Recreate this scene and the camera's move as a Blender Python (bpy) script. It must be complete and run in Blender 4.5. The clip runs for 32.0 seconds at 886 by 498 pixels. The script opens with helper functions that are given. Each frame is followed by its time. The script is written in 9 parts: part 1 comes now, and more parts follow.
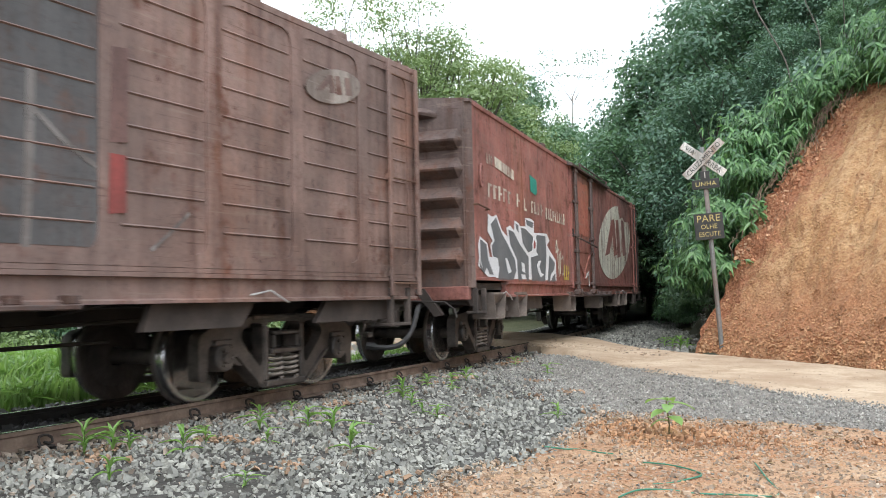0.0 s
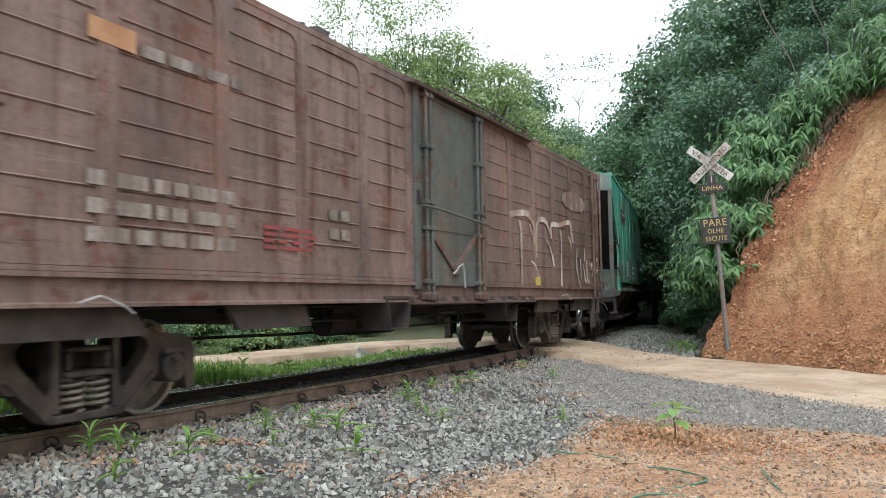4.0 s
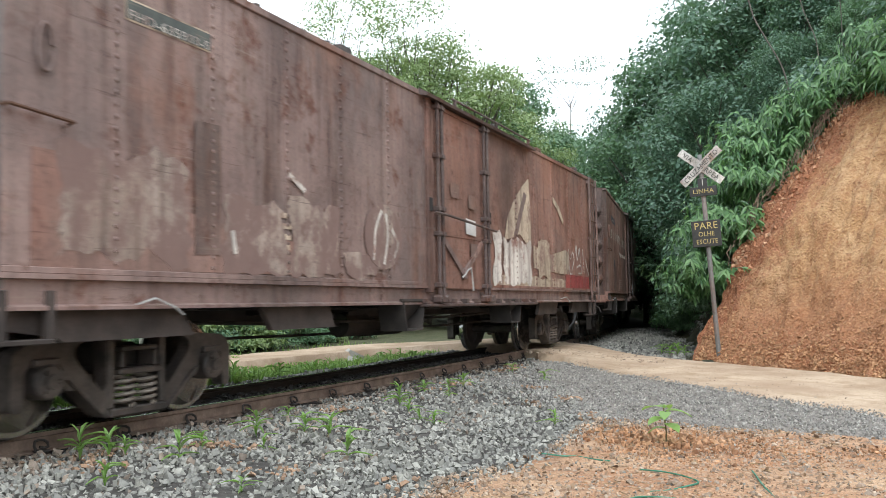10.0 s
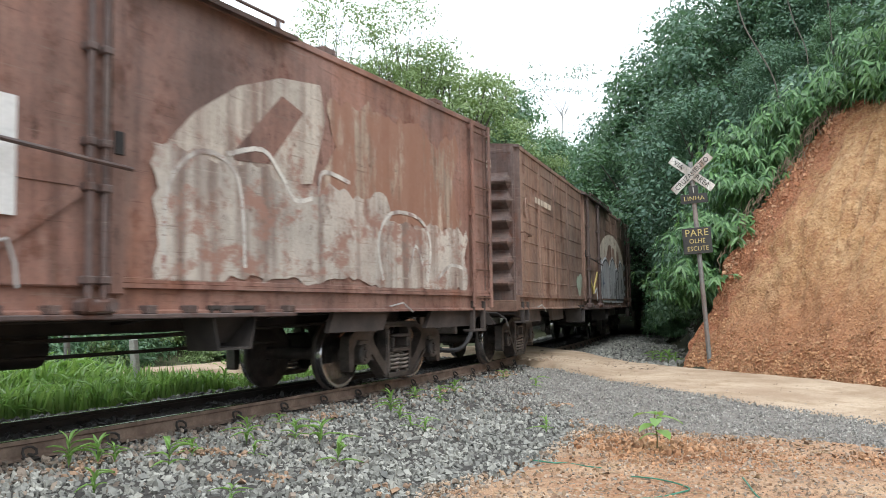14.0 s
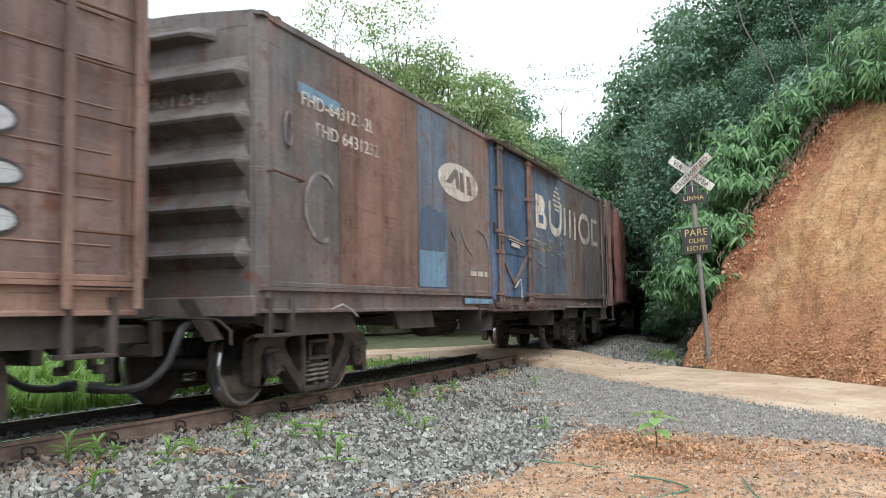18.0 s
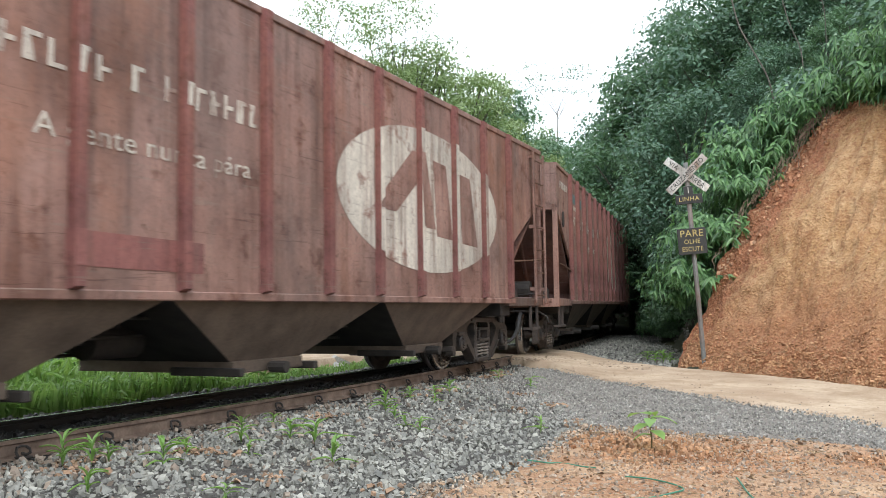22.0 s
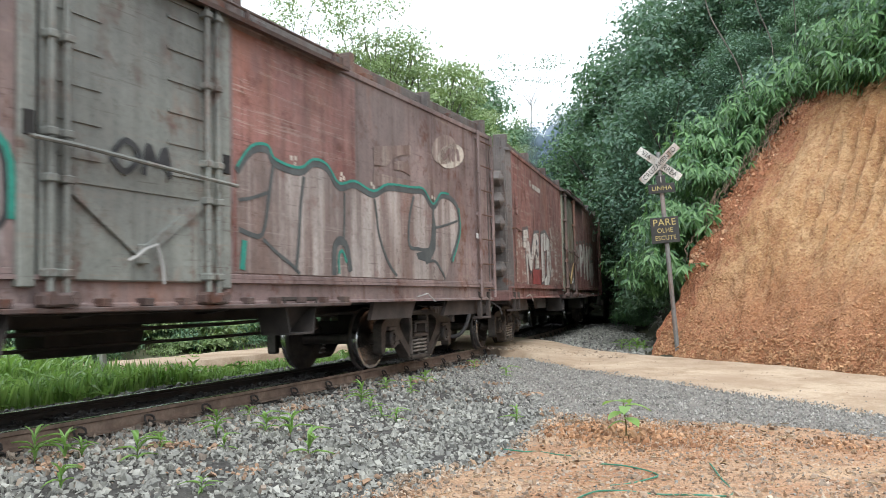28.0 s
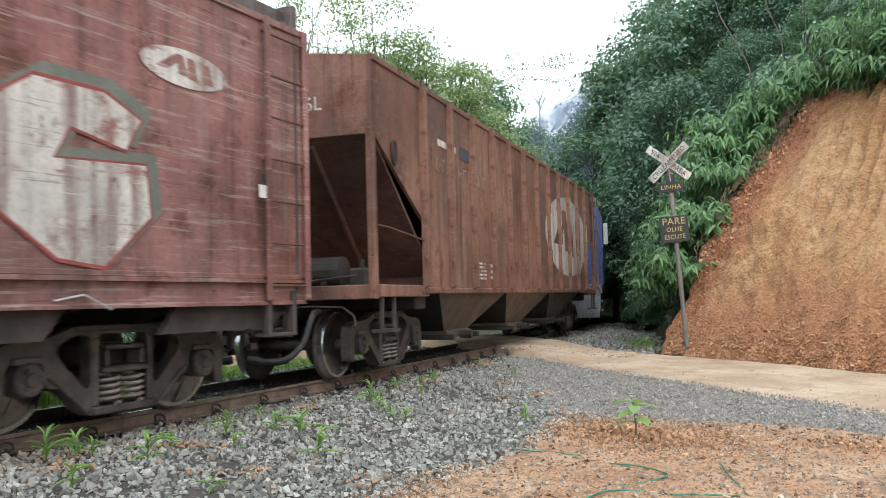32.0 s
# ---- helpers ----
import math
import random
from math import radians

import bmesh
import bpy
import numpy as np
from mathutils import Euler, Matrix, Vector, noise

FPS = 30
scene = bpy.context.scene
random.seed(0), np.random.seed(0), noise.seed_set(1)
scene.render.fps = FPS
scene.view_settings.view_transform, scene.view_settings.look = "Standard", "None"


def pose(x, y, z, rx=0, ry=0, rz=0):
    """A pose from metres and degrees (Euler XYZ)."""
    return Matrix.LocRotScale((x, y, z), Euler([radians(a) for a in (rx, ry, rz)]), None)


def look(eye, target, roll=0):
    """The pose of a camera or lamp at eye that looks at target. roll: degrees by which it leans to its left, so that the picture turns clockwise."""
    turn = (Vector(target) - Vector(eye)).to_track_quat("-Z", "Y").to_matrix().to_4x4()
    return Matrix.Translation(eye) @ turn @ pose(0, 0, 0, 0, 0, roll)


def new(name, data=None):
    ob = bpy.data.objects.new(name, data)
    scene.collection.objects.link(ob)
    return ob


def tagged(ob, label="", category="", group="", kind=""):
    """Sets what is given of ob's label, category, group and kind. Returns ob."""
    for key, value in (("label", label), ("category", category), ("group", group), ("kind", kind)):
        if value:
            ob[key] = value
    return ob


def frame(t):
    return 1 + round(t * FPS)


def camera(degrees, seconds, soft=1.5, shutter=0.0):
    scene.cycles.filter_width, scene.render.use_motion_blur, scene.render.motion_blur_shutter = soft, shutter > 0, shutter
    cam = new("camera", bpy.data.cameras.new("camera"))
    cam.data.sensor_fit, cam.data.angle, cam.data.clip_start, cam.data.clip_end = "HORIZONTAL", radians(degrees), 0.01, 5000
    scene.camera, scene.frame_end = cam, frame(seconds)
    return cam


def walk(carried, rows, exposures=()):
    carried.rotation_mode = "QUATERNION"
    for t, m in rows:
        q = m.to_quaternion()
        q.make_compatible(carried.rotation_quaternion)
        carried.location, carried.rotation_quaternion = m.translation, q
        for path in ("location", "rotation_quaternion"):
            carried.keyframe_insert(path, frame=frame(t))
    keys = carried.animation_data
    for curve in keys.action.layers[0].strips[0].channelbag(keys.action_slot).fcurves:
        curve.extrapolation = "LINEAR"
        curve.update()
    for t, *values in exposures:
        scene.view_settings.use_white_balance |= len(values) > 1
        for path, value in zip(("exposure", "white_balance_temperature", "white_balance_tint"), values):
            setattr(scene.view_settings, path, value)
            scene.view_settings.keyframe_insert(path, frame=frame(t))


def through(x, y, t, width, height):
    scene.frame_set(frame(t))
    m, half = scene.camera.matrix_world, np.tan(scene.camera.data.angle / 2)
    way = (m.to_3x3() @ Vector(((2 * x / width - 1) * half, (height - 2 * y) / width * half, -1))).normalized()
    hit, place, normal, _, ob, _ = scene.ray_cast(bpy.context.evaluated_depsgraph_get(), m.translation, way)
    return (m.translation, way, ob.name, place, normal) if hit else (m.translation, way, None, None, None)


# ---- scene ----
# ------------------------------------------------------------------ camera
EYE = (0.0, 0.0, 1.027)
# seconds, turn to the left, tilt up, lean (degrees)
PATH = [
    (0.0, 23.33, 2.76, -0.02), (0.5, 23.69, 2.94, 0.12), (1.0, 23.83, 2.97, 0.20), (2.0, 23.79, 2.98, 0.27),
    (3.0, 23.74, 2.98, 0.21), (4.5, 23.71, 3.00, 0.20), (6.0, 23.67, 3.02, 0.21), (7.0, 23.63, 3.01, 0.15),
    (8.0, 23.59, 3.01, 0.18), (9.0, 23.45, 3.06, 0.18), (9.5, 23.30, 3.11, 0.20), (10.0, 23.16, 3.17, 0.23),
    (10.5, 23.03, 3.25, 0.28), (11.0, 22.86, 3.34, 0.32), (11.5, 22.70, 3.50, 0.31), (12.0, 22.61, 3.59, 0.30),
    (13.0, 22.56, 3.63, 0.33), (14.0, 22.59, 3.61, 0.31), (15.5, 22.58, 3.61, 0.31), (17.0, 22.54, 3.59, 0.31),
    (18.0, 22.55, 3.59, 0.31), (19.0, 22.53, 3.56, 0.35), (20.0, 22.51, 3.56, 0.35), (21.0, 22.44, 3.56, 0.38),
    (21.5, 22.35, 3.57, 0.40), (22.0, 22.26, 3.60, 0.45), (23.0, 22.12, 3.61, 0.53), (24.0, 22.12, 3.58, 0.55),
    (25.0, 22.10, 3.52, 0.50), (25.5, 21.52, 3.29, 0.27), (26.5, 20.85, 3.06, 0.0), (27.5, 20.60, 2.98, -0.11),
    (28.0, 20.60, 2.98, -0.11), (28.5, 20.78, 2.94, -0.08), (29.0, 21.12, 2.84, -0.02), (30.0, 21.11, 2.83, -0.07),
    (31.0, 21.14, 2.86, -0.14), (31.5, 21.15, 2.89, -0.20), (32.0, 21.20, 2.96, -0.24)]
# seconds, stops: the camera evens out what passes before it
EXPOSURE = [(0.0, 0.24), (1.0, 0.26), (2.0, 0.09), (3.0, -0.06), (6.0, 0.23), (7.5, 0.17), (9.0, 0.14), (12.0, 0.15), (13.0, 0.09), (17.0, 0.19), (19.0, 0.16), (21.0, 0.14), (23.0, 0.09), (25.0, 0.22), (28.5, 0.2), (30.0, 0.29), (31.0, 0.09), (32.0, 0.07)]
cam = camera(54.8, 32.0, soft=0.6, shutter=0.25)
walk(cam, [(t, pose(*EYE, 90 + tilt, -lean, turn)) for t, turn, tilt, lean in PATH], exposures=[(t, stops, 6300, 10) for t, stops in EXPOSURE])

# ------------------------------------------------------------------ daylight: an overcast sky
SUN_UP, SUN_ROUND = radians(58), radians(120)
world = bpy.data.worlds.new("overcast")
world.use_nodes = True
scene.world = world
wn, wl = world.node_tree.nodes, world.node_tree.links
wn.clear()
w_out, w_bg = wn.new("ShaderNodeOutputWorld"), wn.new("ShaderNodeBackground")
w_sky, w_scale, w_mix = wn.new("ShaderNodeTexSky"), wn.new("ShaderNodeVectorMath"), wn.new("ShaderNodeMix")
w_sky.sky_type, w_sky.sun_disc, w_sky.sun_elevation, w_sky.sun_rotation = "NISHITA", False, SUN_UP, SUN_ROUND
w_scale.operation = "SCALE"
w_scale.inputs["Scale"].default_value = 0.1
w_mix.data_type = "RGBA"
w_mix.inputs[0].default_value = 0.93
w_mix.inputs[7].default_value = (0.90, 0.95, 1.0, 1)
wl.new(w_sky.outputs[0], w_scale.inputs[0])
wl.new(w_scale.outputs[0], w_mix.inputs[6])
wl.new(w_mix.outputs[2], w_bg.inputs[0])
w_bg.inputs[1].default_value = 1.9
wl.new(w_bg.outputs[0], w_out.inputs[0])
sun = new("sun", bpy.data.lights.new("sun", "SUN"))
sun.data.energy, sun.data.angle, sun.data.color = 1.5, radians(30), (1.0, 0.98, 0.95)
sun.matrix_world = look((9, -6, 22), (0, 10, 0))

# ------------------------------------------------------------------ the track's line: an arc that bends to the left
RADIUS, APEX_X, APEX_Y, CANT = 123.0, -5.746, 12.884, 0.0244


def track(s, e=0.0, z=0.0):
    """The point s metres along the track (0 at the bulge), e metres to its right, z above the rail heads."""
    a = s / RADIUS
    r = RADIUS + e - CANT * z
    return Vector((APEX_X - RADIUS + r * math.cos(a), APEX_Y + r * math.sin(a), z + CANT * e))


def track_sa(x, y):
    """Along and across the track, for a place on the ground."""
    dx, dy = x - APEX_X + RADIUS, y - APEX_Y
    return math.atan2(dy, dx) * RADIUS, math.hypot(dx, dy) - RADIUS


def ride(t):
    """Metres that the train has gone at t seconds."""
    return 6.2 * t - 0.0085 * t * t


# ------------------------------------------------------------------ mesh helpers
class Shape:
    """Collects faces for one mesh."""

    def __init__(self):
        self.v, self.f = [], []

    def add(self, verts, faces):
        n = len(self.v)
        self.v.extend(verts)
        self.f.extend([tuple(i + n for i in f) for f in faces])
        return self

    def box(self, x0, x1, y0, y1, z0, z1, c=0.0):
        """A box, with chamfered edges where c is given."""
        if c <= 0:
            p = [(x, y, z) for x in (x0, x1) for y in (y0, y1) for z in (z0, z1)]
            return self.add(p, [(0, 1, 3, 2), (4, 6, 7, 5), (0, 4, 5, 1), (2, 3, 7, 6), (0, 2, 6, 4), (1, 5, 7, 3)])
        c = min(c, (x1 - x0) * .45, (y1 - y0) * .45, (z1 - z0) * .45)
        p, idx = [], {}
        for i, x in enumerate((x0, x1)):
            for j, y in enumerate((y0, y1)):
                for k, z in enumerate((z0, z1)):
                    sx, sy, sz = (1, -1)[i] * c, (1, -1)[j] * c, (1, -1)[k] * c
                    for a, q in enumerate(((x, y + sy, z + sz), (x + sx, y, z + sz), (x + sx, y + sy, z))):
                        idx[i, j, k, a] = len(p)
                        p.append(q)
        g = lambda i, j, k, a: idx[i, j, k, a]
        f = []
        for i in (0, 1):
            o = [(0, 0), (1, 0), (1, 1), (0, 1)]
            f.append(tuple(g(i, j, k, 0) for j, k in (o if i else o[::-1])))
            f.append(tuple(g(j, i, k, 1) for j, k in (o[::-1] if i else o)))
            f.append(tuple(g(j, k, i, 2) for j, k in (o if i else o[::-1])))
        for i in (0, 1):
            for j in (0, 1):
                f.append((g(i, j, 0, 0), g(i, j, 1, 0), g(i, j, 1, 1), g(i, j, 0, 1)))
                f.append((g(i, 0, j, 0), g(i, 1, j, 0), g(i, 1, j, 2), g(i, 0, j, 2)))
                f.append((g(0, i, j, 1), g(1, i, j, 1), g(1, i, j, 2), g(0, i, j, 2)))
                for k in (0, 1):
                    f.append((g(i, j, k, 0), g(i, j, k, 1), g(i, j, k, 2)))
        return self.add(p, f)

    def cyl(self, a, b, r, n=8, r2=None, caps=True):
        a, b = Vector(a), Vector(b)
        d = (b - a).normalized()
        u = d.orthogonal().normalized()
        w = d.cross(u)
        r2 = r if r2 is None else r2
        p = []
        for c, q in ((a, r), (b, r2)):
            for i in range(n):
                an = 2 * math.pi * i / n
                p.append(tuple(c + (u * math.cos(an) + w * math.sin(an)) * q))
        f = [(i, (i + 1) % n, n + (i + 1) % n, n + i) for i in range(n)]
        if caps:
            f += [tuple(range(n))[::-1], tuple(range(n, 2 * n))]
        return self.add(p, f)

    def pipe(self, pts, r, n=6):
        """A bent tube through the points."""
        pts = [Vector(q) for q in pts]
        p, f = [], []
        ref = None
        for i, c in enumerate(pts):
            d = (pts[min(i + 1, len(pts) - 1)] - pts[max(i - 1, 0)]).normalized()
            if ref is None:
                ref = d.orthogonal().normalized()
            u = (ref - d * ref.dot(d)).normalized()
            ref = u
            w = d.cross(u)
            for k in range(n):
                an = 2 * math.pi * k / n
                p.append(tuple(c + (u * math.cos(an) + w * math.sin(an)) * r))
        for i in range(len(pts) - 1):
            for k in range(n):
                f.append((i * n + k, i * n + (k + 1) % n, (i + 1) * n + (k + 1) % n, (i + 1) * n + k))
        f += [tuple(range(n))[::-1], tuple(range((len(pts) - 1) * n, len(pts) * n))]
        return self.add(p, f)

    def prism(self, outline, axis, a, b):
        """An outline pushed along an axis from a to b. axis x: (y, z); y: (x, z); z: (x, y)."""
        n = len(outline)
        put = {"x": lambda c, q: (c, q[0], q[1]), "y": lambda c, q: (q[0], c, q[1]), "z": lambda c, q: (q[0], q[1], c)}[axis]
        p = [put(a, q) for q in outline] + [put(b, q) for q in outline]
        f = [tuple(range(n))[::-1], tuple(range(n, 2 * n))] + [(i, (i + 1) % n, n + (i + 1) % n, n + i) for i in range(n)]
        return self.add(p, f)

    def lathe(self, profile, centre, n=24):
        """A profile of (along x, radius) turned round the x axis through centre."""
        cx, cy, cz = centre
        p, f = [], []
        for x, r in profile:
            for k in range(n):
                an = 2 * math.pi * k / n
                p.append((cx + x, cy + r * math.cos(an), cz + r * math.sin(an)))
        for i in range(len(profile) - 1):
            for k in range(n):
                f.append((i * n + k, i * n + (k + 1) % n, (i + 1) * n + (k + 1) % n, (i + 1) * n + k))
        f += [tuple(range(n))[::-1], tuple(range((len(profile) - 1) * n, len(profile) * n))]
        return self.add(p, f)

    def mesh(self, name, mat, smooth=False):
        me = bpy.data.meshes.new(name)
        me.from_pydata(self.v, [], self.f)
        bm = bmesh.new()
        bm.from_mesh(me)
        bmesh.ops.recalc_face_normals(bm, faces=bm.faces)
        bm.to_mesh(me)
        bm.free()
        if mat:
            me.materials.append(mat)
        if smooth:
            me.polygons.foreach_set("use_smooth", [True] * len(me.polygons))
            me.set_sharp_from_angle(angle=radians(35))
        me.update()
        return me


def raw_mesh(name, verts, faces, mat, smooth=False):
    """A large mesh straight from arrays."""
    me = bpy.data.meshes.new(name)
    me.from_pydata(verts, [], faces)
    if mat:
        me.materials.append(mat)
    if smooth:
        me.polygons.foreach_set("use_smooth", [True] * len(me.polygons))
    me.update()
    return me


def part(name, shape, material, parent, label="", smooth=False):
    """Links a shape (or a ready mesh) as one mesh under a thing or under a part."""
    me = shape if isinstance(shape, bpy.types.Mesh) else shape.mesh(name, material, smooth)
    ob = new(name, me)
    ob.parent = parent
    if label:
        tagged(ob, label)
    return ob


def thing(name, label, category, group="", kind=""):
    """An Empty that holds the parts of one thing."""
    ob = new(name)
    ob.empty_display_size = 0.3
    return tagged(ob, label, category, group, kind)


# ------------------------------------------------------------------ materials
def node_mat(name, rough=0.7, metal=0.0):
    m = bpy.data.materials.new(name)
    m.use_nodes = True
    nt = m.node_tree
    b = nt.nodes["Principled BSDF"]
    b.inputs["Roughness"].default_value = rough
    b.inputs["Metallic"].default_value = metal
    return m, nt, b


def nz(nt, coord, scale, detail=4.0, stretch=(1, 1, 1), shift=(0, 0, 0), rough=0.55):
    """A noise with its own stretch, 0..1."""
    mp, n = nt.nodes.new("ShaderNodeMapping"), nt.nodes.new("ShaderNodeTexNoise")
    mp.inputs["Scale"].default_value = stretch
    mp.inputs["Location"].default_value = shift
    n.inputs["Scale"].default_value, n.inputs["Detail"].default_value, n.inputs["Roughness"].default_value = scale, detail, rough
    nt.links.new(coord, mp.inputs[0])
    nt.links.new(mp.outputs[0], n.inputs["Vector"])
    return n.outputs[0]


def ramp(nt, fac, *stops):
    r = nt.nodes.new("ShaderNodeValToRGB")
    while len(r.color_ramp.elements) < len(stops):
        r.color_ramp.elements.new(0.5)
    for e, (p, c) in zip(r.color_ramp.elements, stops):
        e.position, e.color = p, (*c, 1) if not isinstance(c, float) else (c, c, c, 1)
    nt.links.new(fac, r.inputs[0])
    return r.outputs[0]


def mixc(nt, fac, a, b, mode="MIX"):
    m = nt.nodes.new("ShaderNodeMix")
    m.data_type, m.blend_type = "RGBA", mode
    for sock, val in ((0, fac), (6, a), (7, b)):
        if isinstance(val, bpy.types.NodeSocket):
            nt.links.new(val, m.inputs[sock])
        else:
            m.inputs[sock].default_value = val if sock == 0 else (*val, 1)
    return m.outputs[2]


def coords(nt, kind="Object"):
    return nt.nodes.new("ShaderNodeTexCoord").outputs[kind]


def bump(nt, b, height, strength, dist=0.02):
    n = nt.nodes.new("ShaderNodeBump")
    n.inputs["Strength"].default_value, n.inputs["Distance"].default_value = strength, dist
    nt.links.new(height, n.inputs["Height"])
    nt.links.new(n.outputs[0], b.inputs["Normal"])


def muted(c, gain, grey=0.14):
    """A colour made lighter and a little greyer."""
    g = (c[0] + c[1] + c[2]) / 3
    return tuple(min(0.82, gain * (q + (g - q) * grey)) for q in c)


def painted(name, base, other, rust=(0.10, 0.035, 0.018), amount=0.42, shift=0.0, rough=0.62, dust=(0.25, 0.2, 0.16), gain=1.62, grey=0.14, patchy=0.6, scraped=0.0, rusty=1.0, grime=1.0, bare=None, bare_at=0.5, bare_run=(1, 1, .8)):
    """Old paint on steel: faded patches, rust blooms, runs and road dust."""
    base, other, rust = muted(base, gain, grey), muted(other, gain, grey), muted(rust, min(gain, 1.2), 0.0)
    m, nt, b = node_mat(name, rough)
    c = coords(nt)
    sh = (shift, shift * 1.7, shift * .6)
    big = ramp(nt, nz(nt, c, 0.75, 5, shift=sh), (0.35, base), (0.65, other))
    runs = nz(nt, c, 1.0, 6, stretch=(5, 5, 0.35), shift=sh)
    fine = nz(nt, c, 26, 5, shift=sh)
    blot = nz(nt, c, 2.6, 8, shift=sh, rough=0.7)
    run_f = ramp(nt, runs, (amount + 0.10, 0.0), (amount + 0.28, 0.75 * rusty))
    col = mixc(nt, run_f, big, tuple(0.6 * q for q in rust))
    col = mixc(nt, ramp(nt, blot, (0.60 - amount * 0.12 + .05 * (1 - rusty), 0.0), (0.66, 0.85 * rusty)), col, rust)
    col = mixc(nt, ramp(nt, nz(nt, c, 1.6, 7, stretch=(3, 3, 0.5), shift=(shift + 9, 3, 1)), (0.55, 0.0), (0.78, 0.35)), col, dust)
    col = mixc(nt, ramp(nt, fine, (0.35, 0.16), (0.7, 0.0)), col, (0.015, 0.012, 0.01))
    chips = nz(nt, c, 7.0, 9, stretch=(1, 1, .6), shift=(shift, 1, 5), rough=.78)
    col = mixc(nt, ramp(nt, chips, (0.60, 0.0), (0.635, 0.8)), col, tuple(0.45 * q for q in rust))
    col = mixc(nt, ramp(nt, nz(nt, c, 1.0, 8, stretch=(9, 9, 0.55), shift=(5, shift, 2), rough=.7), (0.60, 0.0), (0.68, 0.6)), col, tuple(0.5 * q for q in rust))
    col = mixc(nt, ramp(nt, nz(nt, c, 5.0, 9, stretch=(1, 1, 2.5), shift=(shift, 7, 5), rough=.75), (0.62, 0.0), (0.67, 0.35)), col, dust)
    scrape = nz(nt, c, 1.6, 9, stretch=(1, .7, 16), shift=(shift, 2, 9), rough=.72)
    col = mixc(nt, ramp(nt, scrape, (0.585 - scraped, 0.0), (0.63 - scraped * .5, 0.45 + scraped)), col, dust)
    col = mixc(nt, ramp(nt, scrape, (0.36, 0.5), (0.40, 0.0)), col, tuple(0.4 * q for q in rust))
    worn_ = nz(nt, c, 0.42, 7, stretch=(1, 1, .7), shift=(3, shift, 4), rough=.66)
    col = mixc(nt, ramp(nt, worn_, (0.40, patchy), (0.52, 0.0)), col, muted(tuple(0.5 * q for q in other), 1.0, 0.35))
    warm = nz(nt, c, 0.6, 8, stretch=(1, 1, .45), shift=(shift * 2, 6, 1), rough=.7)
    col = mixc(nt, ramp(nt, warm, (0.54, 0.0), (0.66, patchy * .75)), col, (0.26, 0.105, 0.055))
    # grime in broad clouds, thin drips and specks
    cloud = nz(nt, c, 0.55, 9, stretch=(1, 1, .8), shift=(shift + 2, 8, shift), rough=.72)
    col = mixc(nt, 1.0, col, ramp(nt, cloud, (0.34, 1 - .42 * grime), (0.50, 1.0), (0.68, 1 + .28 * grime)), "MULTIPLY")
    drip = nz(nt, c, 1.0, 9, stretch=(11, 11, 0.28), shift=(shift, 4, 7), rough=.75)
    col = mixc(nt, 1.0, col, ramp(nt, drip, (0.34, 0.80), (0.52, 1.05)), "MULTIPLY")
    speck = nz(nt, c, 34, 6, stretch=(1, 1, .7), shift=(1, shift, 3), rough=.8)
    col = mixc(nt, 1.0, col, ramp(nt, speck, (0.34, 0.66), (0.48, 1.05)), "MULTIPLY")
    if bare:
        # the colour underneath shows where this coat has flaked or been scraped away
        flake = nz(nt, c, 1.5, 10, stretch=bare_run, shift=(shift * 3, 2, shift), rough=.78)
        col = mixc(nt, ramp(nt, flake, (bare_at - .035, 0.0), (bare_at + .035, 0.92)), col, muted(bare, 1.5))
    nt.links.new(col, b.inputs["Base Color"])
    nt.links.new(ramp(nt, blot, (0.4, rough - 0.1), (0.7, min(0.95, rough + 0.25))), b.inputs["Roughness"])
    bump(nt, b, mixc(nt, 0.5, blot, fine), 0.25, 0.01)
    return m


def plain(name, a, bcol, scale=6.0, rough=0.75, metal=0.0, relief=0.3, dist=0.01, fine=40.0, kind="Object", isl=0.0):
    """A surface of two close colours with grain; isl: how far loose pieces differ."""
    m, nt, b = node_mat(name, rough, metal)
    c = coords(nt, kind)
    n1, n2 = nz(nt, c, scale, 6), nz(nt, c, fine, 4)
    col = ramp(nt, n1, (0.32, a), (0.68, bcol))
    col = mixc(nt, ramp(nt, n2, (0.3, 0.3), (0.7, 0.0)), col, tuple(q * 0.4 for q in a))
    if isl:
        g = nt.nodes.new("ShaderNodeNewGeometry")
        lo, hi = 1 - isl, 1 + isl
        col = mixc(nt, 1.0, col, ramp(nt, g.outputs["Random Per Island"], (0.0, (lo, lo, lo)), (1.0, (hi, hi * .99, hi * .96))), "MULTIPLY")
    nt.links.new(col, b.inputs["Base Color"])
    bump(nt, b, mixc(nt, 0.5, n1, n2), relief, dist)
    return m


def leaf_mat(name, a, bcol, rough=0.4, through=0.3):
    """Leaves: each its own green, light shining through."""
    m, nt, b = node_mat(name, rough)
    g = nt.nodes.new("ShaderNodeNewGeometry")
    n = nz(nt, coords(nt), 1.1, 3)
    f = mixc(nt, 0.45, n, g.outputs["Random Per Island"])
    col = ramp(nt, f, (0.25, a), (0.75, bcol))
    tr, mx = nt.nodes.new("ShaderNodeBsdfTranslucent"), nt.nodes.new("ShaderNodeMixShader")
    nt.links.new(col, b.inputs["Base Color"])
    nt.links.new(mixc(nt, 0.5, col, (bcol[0] * 1.3, bcol[1] * 1.3, bcol[2] * .6)), tr.inputs[0])
    mx.inputs[0].default_value = through
    nt.links.new(b.outputs[0], mx.inputs[1])
    nt.links.new(tr.outputs[0], mx.inputs[2])
    nt.links.new(mx.outputs[0], nt.nodes["Material Output"].inputs[0])
    return m


